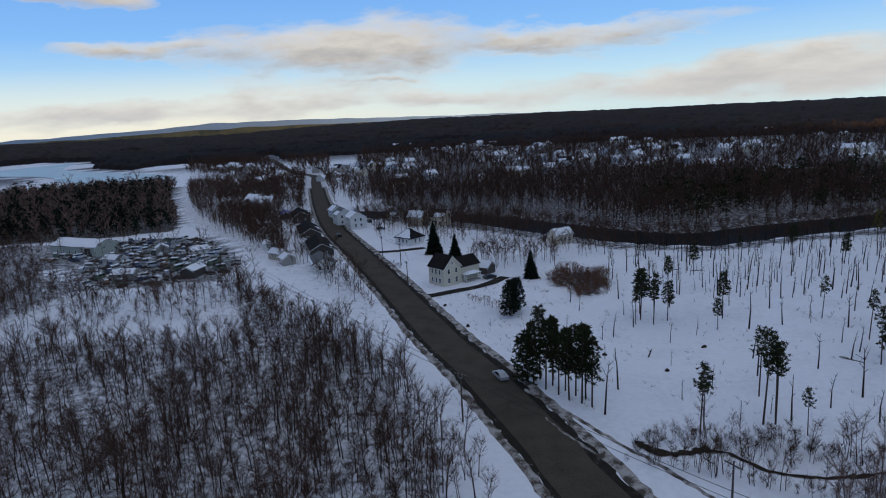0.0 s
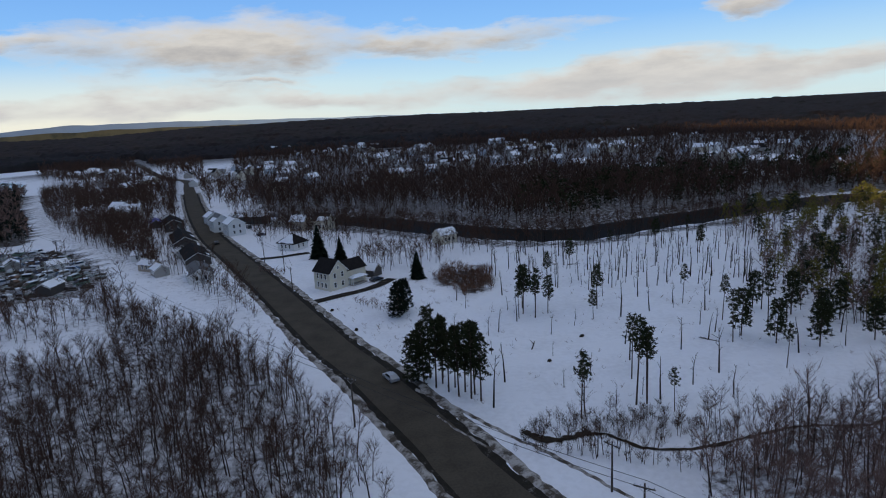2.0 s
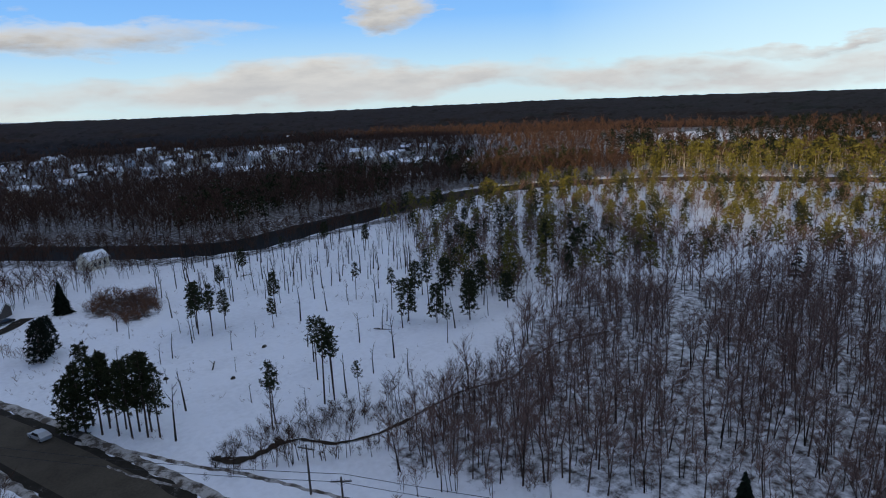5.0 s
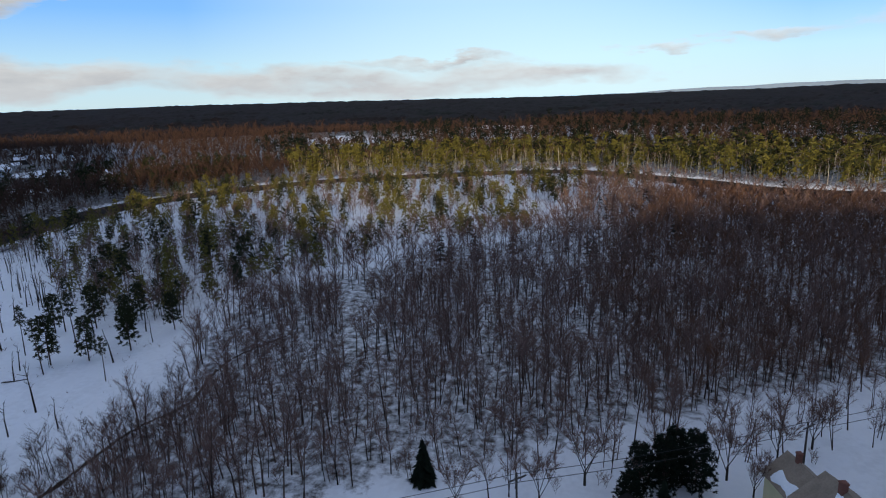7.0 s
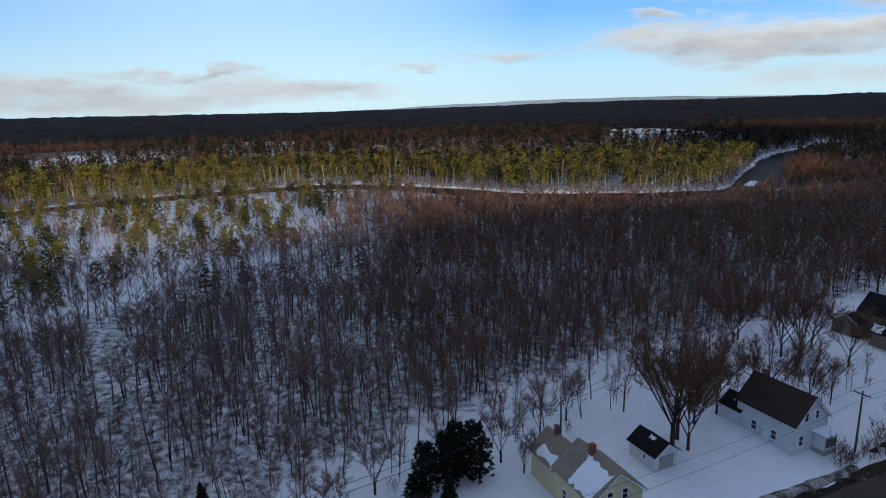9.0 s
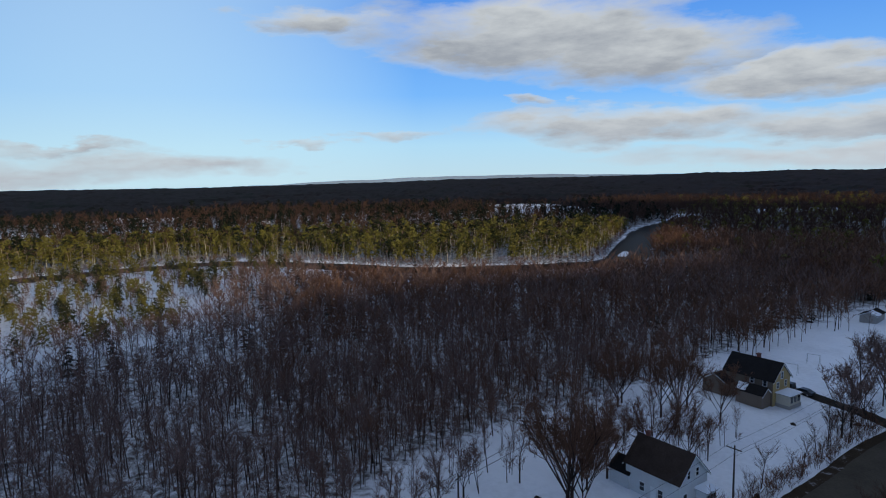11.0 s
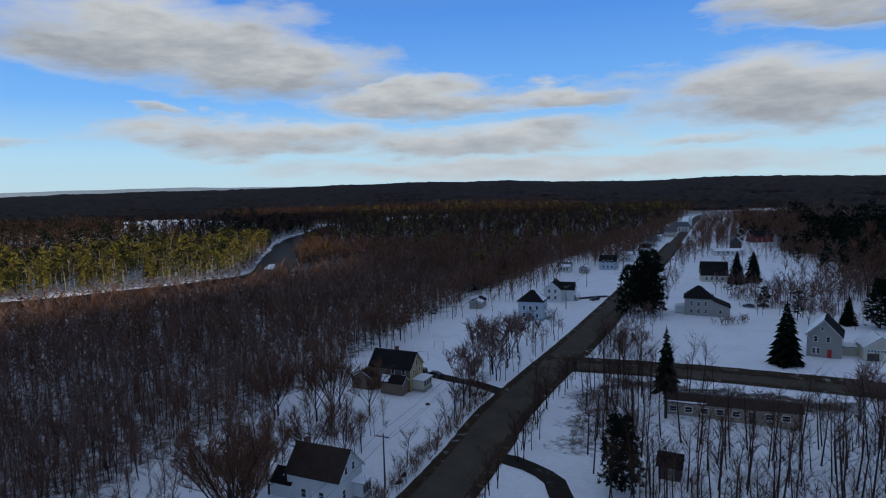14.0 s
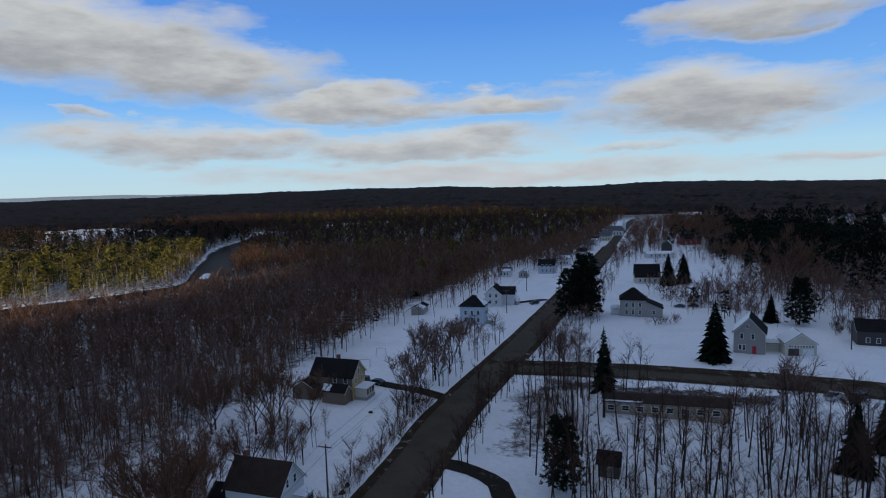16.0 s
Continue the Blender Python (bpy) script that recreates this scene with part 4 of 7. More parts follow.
k0 = np.random.default_rng(42)
SAPLINGS = [bare_tree(k0, k0.uniform(7.5, 10.5), 1.9, 15, 15, 1, 0.12, 0.40, 0.045) for _ in range(8)] + [bare_tree(k0, k0.uniform(7, 9.5), 1.8, 18, 13, 2, 0.085, 0.34, 0.042, 3) for _ in range(4)]
MIDDLE = [bare_tree(k0, k0.uniform(8.5, 11.5), 2.6, 9, 9, 1, 0.11, 0.30, 0.10, 3) for _ in range(8)]
DISTANT = [bare_tree(k0, k0.uniform(9, 13), 3.6, 6, 4, 1, 0.16, 0.26, 0.50, 3, False, True) for _ in range(8)]
PALE = [bare_tree(k0, k0.uniform(10, 13), 1.9, 3, 2, 1, 0.19, 0.45, 0.25, 3) for _ in range(5)]
BUSHES = [bare_tree(k0, k0.uniform(2.0, 3.2), 1.1, 12, 4, 3, 0.035, 0.1, 0.06, 3) for _ in range(6)]
GRASS = [bare_tree(k0, 0.7, 0.35, 3, 1, 1, 0.03, 0.1, 0.05, 3) for _ in range(5)]
PINES_MID = [pine_tree(k0, k0.uniform(8, 12), 2.4, 0.22, 40, 8, 0.14, 1.1) for _ in range(7)]
PINES_FAR = [pine_tree(k0, k0.uniform(10, 15), 2.9, 0.16, 14, 5, 0.2, 2.4) for _ in range(6)]
SPRUCES_FAR = [spruce_tree(k0, k0.uniform(9, 14), 2.4, 6, 5) for _ in range(5)]
GONE = [((np.zeros((0, 3)), np.zeros((0, 3), int)), c) for _, c in BUSHES]


def by_range(spots, lo, hi):
    r = np.hypot(spots[:, 0], spots[:, 1])
    return spots[(r >= lo) & (r < hi)]


MIDFAR = [bare_tree(k0, k0.uniform(9, 12), 3.0, 8, 7, 1, 0.11, 0.26, 0.20, 3, False, True) for _ in range(8)]
e = spots_in(EAST_WOODS, 3.0, 1, gaps=0.28, gap_size=30)
scatter("bare_woods", SAPLINGS, by_range(e, 0, 165), BARK, TWIG, "thin grey-brown leafless saplings standing in snow", "woods", seed=1)
scatter("bare_woods_beyond", MIDDLE, by_range(spots_in(EAST_WOODS, 3.9, 140, gaps=0.35, gap_size=30), 165, 235), BARK, TWIG, "dense leafless grey-brown young woods in snow", "woods", seed=2)
def off_river(spots, gap):
    """Tall trees keep back from the low alder flats along the river."""
    return spots[(away(RIVER[::2], spots[:, 0], spots[:, 1]) > gap) | (spots[:, 0] < 230)]


ef = off_river(spots_in(EAST_WOODS, 5.2, 11, gaps=0.25, gap_size=40), 62)
flats = spots_in(EAST_WOODS, 3.0, 13, shore=13.5)
flats = flats[(away(RIVER[::2], flats[:, 0], flats[:, 1]) < 66) & (flats[:, 0] > 230)]
scatter("bare_woods_back", MIDFAR, by_range(ef, 235, 420), BARK, TWIG, "dense leafless grey-brown young woods in snow", "woods", (0.9, 1.3), seed=3)
SOUTH_PART = [(95, 2), (160, 20), (260, 10), (345, -20), (342, -172), (300, -215), (252, -300), (235, -313), (222, -270), (200, -215), (186, -178), (172, -140), (153, -106), (134, -70), (128, -47), (120, -32), (111, -18)]
sp = spots_in(SOUTH_PART, 4.0, 71)
scatter("brown_woods", SAPLINGS, by_range(sp, 0, 190), BARK, TWIG_RED, "reddish-brown leafless thicket behind the houses", "woods", (0.75, 1.05), seed=72)
scatter("brown_woods_beyond", MIDFAR, by_range(off_river(spots_in(SOUTH_PART, 4.7, 141), 62), 190, 430), BARK, TWIG_RED, "reddish-brown leafless thicket behind the houses", "woods", (0.8, 1.15), seed=73)
# darker twigs tone down the sun on these alders
scatter("river_alders", GONE, flats, BARK, TWIG_DARK, "low brown alder brush along the riverbank", "brush", (0.8, 1.3), seed=113)
bank_spots = spots_in(BANK_EAST, 3.4, 114, shore=14.5)
scatter("bank_brush", GONE, bank_spots[away(RIVER[::2], bank_spots[:, 0], bank_spots[:, 1]) < 26], BARK, TWIG, "sparse brown brush on the snowy far riverbank", "brush", (0.6, 1.1), seed=115)
scatter("woods_undergrowth", BUSHES, by_range(spots_in(EAST_WOODS, 5.0, 12, gaps=0.1), 0, 180), BARK, TWIG, "low twiggy undergrowth poking through snow", "undergrowth", seed=4)
NEAR_THICKET = [(-71, 84), (-74, 96), (-67, 107), (-51, 118), (-38, 128), (-26, 135), (-13, 125), (-9, 103), (-1, 90), (4, 72), (-8, 66), (-30, 72), (-52, 76)]
w = np.concatenate([spots_in(NORTH_WEST_SCRUB, 3.3, 2, gaps=0.46, gap_size=36), spots_in(NEAR_THICKET, 3.7, 46, gaps=0.1)])
scatter("roadside_thicket", SAPLINGS, w, BARK, TWIG_DARK, "dense reddish-brown leafless saplings beside the road", "woods", (0.65, 1.05), seed=5)
scatter("thicket_undergrowth", BUSHES, spots_in(NORTH_WEST_SCRUB, 4.0, 22, gaps=0.35, gap_size=36), BARK, TWIG_DARK, "low brown brush under the saplings", "undergrowth", seed=6)
t2 = np.concatenate([spots_in(THICKET, 3.0, 3, gaps=0.5, gap_size=38), spots_in(TRAIL_BRUSH, 3.0, 44, gaps=0.1), spots_in(FAR_LEFT_BRUSH, 3.6, 45, gaps=0.1)])
scatter("low_thicket", MIDDLE + BUSHES, t2, BARK, TWIG_DARK, "patches of low brown brush on open snow", "brush", (0.6, 0.95), seed=7)
scatter("trailside_trees", MIDDLE, spots_in(BY_TRAIL, 3.9, 4, gaps=0.1), BARK, TWIG_DARK, "leafless trees along the snowy trail", "woods", (0.55, 0.95), seed=8)
scatter("dark_stand_pines", PINES_FAR, spots_in(DARK_STAND, 7.0, 5), BARK, SPRUCE, "tall dark evergreen stand", "woods", (0.65, 0.9), seed=9)
scatter("dark_stand_edge", DISTANT, spots_in(DARK_STAND, 7.0, 6), BARK, TWIG, "leafless trees at the edge of a dark stand", "woods", (0.8, 1.1), seed=10)
scatter("street_side_trees", MIDDLE, np.concatenate([spots_in(TRAIL_TO_ROAD, 5.4, 91, gaps=0.15, gap_size=40), spots_in(YARD_ROW, 3.6, 92), spots_in([(30, 230), (48, 214), (60, 236), (40, 250)], 4.0, 142), spots_in([(-30, 300), (-8, 270), (8, 255), (-4, 250), (-24, 280)], 4.5, 143)]), BARK, TWIG_DARK, "leafless trees between houses and the snowy trail", "woods", (0.6, 1.05), seed=93)
both = [(-70, 372), (-20, 352), (20, 330), (50, 300), (78, 268), (100, 262), (180, 282), (240, 292), (240, 258), (175, 246), (125, 236), (92, 228), (58, 242), (28, 274), (2, 304), (-40, 330)]
scatter("river_brush", BUSHES, spots_in(both, 2.4, 110, shore=13.0), BARK, TWIG_DARK, "brown brush lining both riverbanks", "brush", (0.8, 1.5), seed=111)
scatter("river_edge_trees", MIDDLE, spots_in(NEAR_BANK, 3.8, 94, shore=13.5), BARK, TWIG_DARK, "leafless trees lining the near riverbank", "woods", (0.7, 1.15), seed=95)
scatter("power_line_saplings", SAPLINGS + BUSHES, np.concatenate([spots_in([(64, 28), (80, 22), (96, -2), (118, -32), (130, -60), (116, -66), (100, -40), (86, -14), (72, 8)], 3.9, 120, gaps=0.1), spots_in([(88, -36), (100, -40), (112, -62), (104, -80), (94, -68)], 3.4, 121), spots_in([(58, 46), (68, 60), (60, 74), (44, 70), (40, 62)], 2.8, 122), spots_in([(108, -72), (130, -72), (140, -92), (134, -100)], 6.0, 123)]), BARK, TWIG, "clumps of leafless saplings below the power line", "brush", (0.6, 1.15), seed=124)
scatter("wood_edge_trees", MIDDLE, spots_in(WOOD_EDGE, 4.4, 96, gaps=0.1), BARK, TWIG_RED, "leafless trees at the wood's edge behind houses", "woods", (0.7, 1.25), seed=97)
scatter("street_trees", MIDDLE, np.concatenate([spots_in(STREET, 5.0, 98, gaps=0.1), spots_in(YARDS_WEST, 6.2, 99, gaps=0.2)]), BARK, TWIG, "leafless trees in yards along the road", "woods", (0.5, 0.9), seed=100)
scatter("yard_evergreens", PINES_FAR, spots_in(YARDS_WEST, 21, 101, gaps=0.2), BARK, SPRUCE, "dark evergreens in yards along the road", "woods", (0.5, 0.85), seed=102)
scatter("village_trees", DISTANT, spots_in(VILLAGE, 7.5, 7, gaps=0.0, gap_size=70), BARK, TWIG_DARK, "leafless trees between distant houses", "woods", (0.7, 1.1), seed=11)
scatter("roadside_trees", MIDDLE, spots_in(EAST_OF_ROAD, 5.5, 8, gaps=0.3), BARK, TWIG_DARK, "leafless trees behind roadside houses", "woods", (0.8, 1.15), seed=12)
n1 = spots_in(OVER_NORTH, 5.2, 9, shore=13.6, gaps=0.2, gap_size=85)
scatter("north_woods", MIDFAR, by_range(n1, 0, 480), BARK, TWIG_DARK, "dense brown leafless woods across the river", "woods", (0.9, 1.35), seed=13)
n2 = spots_in(OVER_NORTH, 10.0, 10, gaps=0.3, gap_size=110)
scatter("north_woods_beyond", DISTANT, by_range(n2, 480, 1100), BARK, TWIG_DARK, "brown leafless woods among village houses", "woods", (0.8, 1.3), seed=14)
# plain needle colour, not the sunlit copy: this bank lies in shade
scatter("north_pines", PINES_FAR, spots_in([(75, 284), (110, 272), (178, 292), (260, 300), (330, 270), (380, 260), (420, 330), (300, 420), (120, 380)], 10, 13, gaps=0.3, gap_size=60), BARK, PINE, "olive-green pines along the river", "woods", (0.7, 1.05), seed=15)
p1 = spots_in(PINE_LAND, 9.5, 14, gaps=0.62, gap_size=46)
scatter("young_pines", PINES_MID, p1, BARK, PINE_SUNLIT, "young pines in snow, needles painted sunlit yellow-green", "woods", (0.5, 1.05), seed=16)
scatter("dark_young_pines", PINES_MID, spots_in(PINE_LAND, 13.5, 170, gaps=0.5, gap_size=36), BARK, PINE, "dark green pines among paler ones", "woods", (0.5, 1.1), seed=171)
scatter("pine_land_saplings", MIDDLE, spots_in(PINE_LAND, 5.8, 15, gaps=0.65, gap_size=42), BARK, TWIG, "thin leafless saplings among pines", "woods", (0.5, 0.95), seed=17)
# pale bark and yellow needles carry part of this bank's sunlight in their colour
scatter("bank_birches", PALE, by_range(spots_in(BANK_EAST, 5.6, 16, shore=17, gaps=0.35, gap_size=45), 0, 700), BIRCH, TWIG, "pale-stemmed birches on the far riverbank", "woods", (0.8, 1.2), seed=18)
scatter("bank_pines", PINES_FAR, spots_in(BANK_EAST, 8.0, 17, shore=18, gaps=0.5, gap_size=45), BARK, PINE_SUNLIT, "far riverbank pines, needles painted sunlit yellow-green", "woods", (0.8, 1.15), seed=19)
# dark needles and twigs put shade into the colour of these sun-struck woods
scatter("east_far_pines", PINES_FAR + SPRUCES_FAR, by_range(spots_in(OVER_EAST, 16, 18, gaps=0.25, gap_size=140), 480, 1150), BARK, SPRUCE, "dark evergreens beyond the river", "woods", (0.9, 1.3), seed=20)
scatter("east_far_woods", DISTANT, by_range(spots_in(OVER_EAST, 12.0, 19, gaps=0.25, gap_size=140), 470, 1150), BARK, TWIG_DARK, "leafless woods beyond the river", "woods", (0.9, 1.3), seed=21)
s1 = spots_in(SOUTH_EAST, 5.2, 20, gaps=0.0)
scatter("south_woods", MIDFAR, by_range(s1, 0, 480), BARK, TWIG_RED, "dense reddish-brown leafless woods behind the houses", "woods", (0.95, 1.35), seed=22)
# dark instead of red twigs: shade painted into the crowns
scatter("south_woods_beyond", DISTANT, by_range(spots_in(SOUTH_EAST, 9.6, 21, gaps=0.0), 480, 1200), BARK, TWIG_DARK, "dense reddish-brown leafless woods", "woods", (0.95, 1.35), seed=23)
bend = [(330, -165), (345, -150), (420, -205), (540, -285), (640, -380), (760, -450), (740, -500), (610, -410), (520, -330), (400, -250), (335, -200)]
scatter("river_bend_trees", DISTANT, spots_in(bend, 5.0, 130, shore=13.5), BARK, TWIG_RED, "low leafless brush crowding the river bend", "woods", (0.3, 0.5), seed=131)
over_bend = [(536, -302), (590, -330), (660, -400), (720, -450), (690, -475), (900, -640), (1010, -580), (1010, -450), (700, -360), (600, -300)]
scatter("bend_back_trees", DISTANT, spots_in(over_bend, 8.0, 134), BARK, TWIG_DARK, "leafless woods beyond the river bend", "woods", (0.9, 1.3), seed=135)
gap_north = [(-118, 560), (-84, 440), (-62, 372), (-36, 336), (0, 306), (-10, 345), (-44, 390), (-70, 480), (-100, 620)]
scatter("roadside_woods", MIDFAR, spots_in(gap_north, 6.0, 132), BARK, TWIG_DARK, "leafless trees beside the road into the village", "woods", (0.7, 1.2), seed=133)
far_street = [(180, -350), (210, -440), (285, -620), (360, -800), (300, -800), (240, -600), (192, -450), (168, -360)]
scatter("far_street_trees", MIDFAR, np.concatenate([spots_in(far_street, 6.0, 150, gaps=0.05), spots_in([(192, -318), (238, -440), (312, -625), (385, -800), (350, -690), (288, -509), (232, -318)], 5.0, 151)]), BARK, TWIG_RED, "leafless trees crowding the far end of the road", "woods", (0.7, 1.2), seed=152)
scatter("yard_back_trees", MIDFAR, np.concatenate([spots_in([(-10, -205), (26, -236), (60, -275), (20, -300), (-30, -250)], 5.0, 154), spots_in([(70, -262), (118, -268), (122, -280), (66, -276)], 5.0, 155)]), BARK, TWIG, "leafless trees behind snowy back yards", "woods", (0.65, 1.1), seed=156)
scatter("dark_back_pines", PINES_FAR, spots_in([(78, -375), (118, -412), (165, -530), (190, -610), (100, -570), (35, -385)], 9.5, 180), BARK, SPRUCE, "tall dark evergreens behind the yards", "woods", (1.0, 1.45), seed=181)
scatter("yard_clump_pines", PINES_FAR, np.concatenate([spots_in([(128, -420), (152, -425), (156, -455), (133, -460)], 7.0, 172), spots_in([(84, -345), (104, -362), (100, -392), (76, -372)], 8.0, 173)]), BARK, SPRUCE, "dark evergreens in a clump behind yards", "woods", (0.7, 1.05), seed=174)
scatter("far_yard_trees", MIDFAR, np.concatenate([spots_in([(190, -520), (232, -600), (300, -800), (215, -700), (160, -530), (150, -480)], 7.0, 175), spots_in([(58, -285), (98, -318), (78, -350), (28, -310)], 5.5, 176), spots_in([(92, -370), (130, -395), (145, -428), (110, -424)], 6.0, 177), spots_in([(196, -455), (225, -520), (205, -530), (185, -462)], 6.0, 178)]), BARK, TWIG_RED, "round-headed leafless trees behind yards", "woods", (0.8, 1.25), seed=179)
behind_west = [(150, -440), (205, -520), (250, -620), (330, -800), (215, -760), (150, -600), (110, -470)]
scatter("west_back_trees", MIDFAR, spots_in(behind_west, 6.0, 190, gaps=0.1, gap_size=60), BARK, TWIG_RED, "leafless trees among the furthest yards", "woods", (0.8, 1.25), seed=191)
scatter("west_back_evergreens", PINES_FAR + SPRUCES_FAR, spots_in(behind_west, 17.0, 192, gaps=0.1, gap_size=70), BARK, SPRUCE, "dark evergreens among the furthest yards", "woods", (0.7, 1.1), seed=193)
row_side = [(-62, 212), (-72, 212), (-98, 275), (-128, 355), (-140, 400), (-124, 402), (-108, 355), (-84, 290)]
scatter("row_trees", MIDDLE + BUSHES, spots_in(row_side, 3.4, 194), BARK, TWIG_DARK, "leafless trees and brush crowding the row of houses", "woods", (0.5, 1.0), seed=195)
scatter("row_back_trees", MIDDLE, spots_in([(-70, 225), (-100, 280), (-128, 345), (-165, 420), (-190, 500), (-150, 520), (-120, 420), (-90, 330), (-62, 250)], 4.6, 196, gaps=0.3, gap_size=30), BARK, TWIG_DARK, "leafless trees between back yards and the trail", "woods", (0.7, 1.15), seed=197)
scatter("cottage_trees", MIDDLE, np.concatenate([spots_in([(-34, 262), (-24, 300), (-48, 340), (-66, 372), (-58, 330), (-42, 300)], 4.6, 198), spots_in([(-30, 292), (10, 264), (20, 240), (0, 258), (-26, 272)], 4.4, 199)]), BARK, TWIG_DARK, "leafless trees round roadside cottages", "woods", (0.6, 1.1), seed=200)
field_end = [(104, 112), (112, 150), (140, 185), (170, 190), (205, 150), (205, 86), (160, 98), (130, 108)]
scatter("field_end_pines", PINES_MID, spots_in(field_end, 12.5, 201, gaps=0.2, gap_size=30), BARK, PINE, "dark young pines at the end of the clearing", "woods", (0.45, 0.9), seed=202)
scatter("field_end_saplings", MIDDLE, spots_in(field_end, 4.4, 203, gaps=0.2, gap_size=26), BARK, TWIG, "thin leafless saplings at the end of the clearing", "woods", (0.45, 0.9), seed=204)
scatter("yard_haze_trees", MIDFAR, np.concatenate([spots_in([(111, -306), (93, -337), (74, -277), (89, -253)], 4.2, 210), spots_in([(84, -322), (57, -339), (50, -301), (71, -279)], 4.2, 211), spots_in([(207, -448), (195, -529), (152, -549), (127, -447), (135, -376), (172, -380)], 7.0, 212, gaps=0.2)]), BARK, TWIG, "leafless trees standing between back yards", "woods", (0.7, 1.15), seed=213)
scatter("yard_end_evergreens", PINES_FAR, spots_in([(120, -443), (55, -467), (68, -571), (151, -554)], 9.0, 214), BARK, SPRUCE, "tall dark evergreens closing the yards", "woods", (1.0, 1.4), seed=215)
scatter("street_end_trees", MIDDLE, spots_in([(219, -313), (256, -423), (288, -574), (227, -438), (180, -291)], 5.2, 216), BARK, TWIG, "leafless trees among houses along the street", "woods", (0.6, 1.0), seed=217)
scatter("yard_scrub", BUSHES, spots_in([(42, -254), (29, -253), (26, -227), (39, -227)], 2.4, 218), BARK, TWIG_DARK, "low dark scrub beside a snowy yard", "brush", (0.7, 1.3), seed=219)
scatter("bank_dark_pines", PINES_FAR, spots_in(BANK_EAST, 15.0, 220, shore=24, gaps=0.3, gap_size=60), BARK, PINE, "dark green pines on the far riverbank", "woods", (0.8, 1.2), seed=221)
scatter("scattered_spruces", SPRUCES_FAR, by_range(spots_in(EAST_WOODS, 12, 23, gaps=0.5, gap_size=60), 190, 420), BARK, SPRUCE, "small dark spruces in leafless woods", "woods", (0.55, 0.9), seed=24)
scatter("south_evergreens", PINES_FAR, spots_in(SOUTH_EAST, 24, 24, gaps=0.4, gap_size=160), BARK, PINE_SUNLIT, "olive evergreens among brown woods", "woods", (0.8, 1.15), seed=25)
scatter("south_west_evergreens", PINES_FAR + SPRUCES_FAR, spots_in(SOUTH_WEST, 13, 25, gaps=0.0, gap_size=120), BARK, SPRUCE, "dark evergreen woods behind the yards", "woods", (0.9, 1.4), seed=26)
scatter("south_west_woods", DISTANT, spots_in(SOUTH_WEST, 11, 26, gaps=0.0, gap_size=120), BARK, TWIG, "leafless trees behind the yards", "woods", (0.8, 1.2), seed=27)
scatter("field_stubble", GRASS, np.concatenate([spots_in(FIELD, 3.4, 61, gaps=1.1, gap_size=26), spots_in([(-20, 170), (22, 100), (26, 190), (0, 200)], 2.4, 62, gaps=0.5), spots_in(THICKET, 4.0, 63, gaps=0.6)]), BARK, TWIG, "dry stalks and twigs poking through snow", "stubble", (0.5, 1.4), seed=64)
scatter("field_brush", BUSHES, spots_in(BUSH_PATCH, 1.5, 27, gaps=0.1, gap_size=8), BARK, TWIG_RED, "round patch of dense reddish brush in snow", "brush", (0.7, 1.0), seed=28)
scatter("brook_brush", BUSHES + SAPLINGS[8:], spots_in([(26, 92), (32, 93), (60, 86), (84, 86), (80, 74), (50, 70), (38, 78), (26, 84)], 1.5, 28, gaps=0.1), BARK, TWIG_DARK, "brown brush along a snowy brook", "brush", (0.4, 0.8), seed=29)
scatter("pool_brush", BUSHES, np.array([(25 + 0.5 * q + 0.9 * ((q * 7) % 5 - 2), 87.5 + 1.1 * ((q * 3) % 7) - 2.0) for q in range(56)]), BARK, DIRT, "dark dead brush round a small pool", "brush", (0.4, 0.85), seed=30)


# ---- single trees ----
TREE_MESHES = {}


def tree(name, kind, at, bark, leaf, label, turn=0.0, size=1.0, group=""):
    """A tree as a thing of two parts."""
    (tv, tf), (cv, cf) = kind
    z = float(ground_z(np.array([at[0]]), np.array([at[1]]))[0])
    ob = thing(name, label, "tree", (at[0], at[1], z), turn, group)
    ob.scale = (size, size, size)
    for nm, v, f, m in (("trunk", tv, tf, bark), ("crown", cv, cf, leaf)):
        if len(v):
            key = (id(kind), nm, m.name)
            if key in TREE_MESHES:
                c = new(nm, TREE_MESHES[key])
            else:
                c = joined(nm, v, f, m, kind="")
                TREE_MESHES[key] = c.data
            c.parent = ob
    return ob


GROVE = [pine_tree(k0, 15.0, 2.0, 0.36, 95, 14, 0.2, 0.72) for _ in range(3)]
FULL_PINE = pine_tree(k0, 13.5, 3.7, 0.06, 420, 15, 0.2, 0.72)
TUFT_PINES = [pine_tree(k0, 13.0, 1.4, 0.60, 44, 12, 0.15, 0.6) for _ in range(3)]
SNAG_SHAPES = [bare_tree(k0, 8.5, 0.8, 3, 0, 1, 0.17, 0.5, 0.05, 5, True) for _ in range(4)] + [bare_tree(k0, 8.5, 0.9, 5, 2, 1, 0.15, 0.4, 0.05, 5, True) for _ in range(3)]
YARD_OAK = [maple(k0, 21.0, 8.4, 0.36, 8, 6, 8, 11), maple(k0, 18.5, 7.2, 0.30, 7, 6, 8, 11)]
YARD_TREE = [maple(k0, 13.0, 4.2, 0.22, 5, 5, 8, 11), maple(k0, 12.0, 3.8, 0.18, 5, 5, 8, 10)]
MID_PINE = pine_tree(k0, 12.5, 1.9, 0.46, 80, 12, 0.17, 0.72)
BUSHY_PINE = pine_tree(k0, 10.5, 2.3, 0.20, 110, 12, 0.17, 0.78)
SPRUCE_KIND = [spruce_tree(k0, 14.0, 3.9, 26, 17) for _ in range(2)]

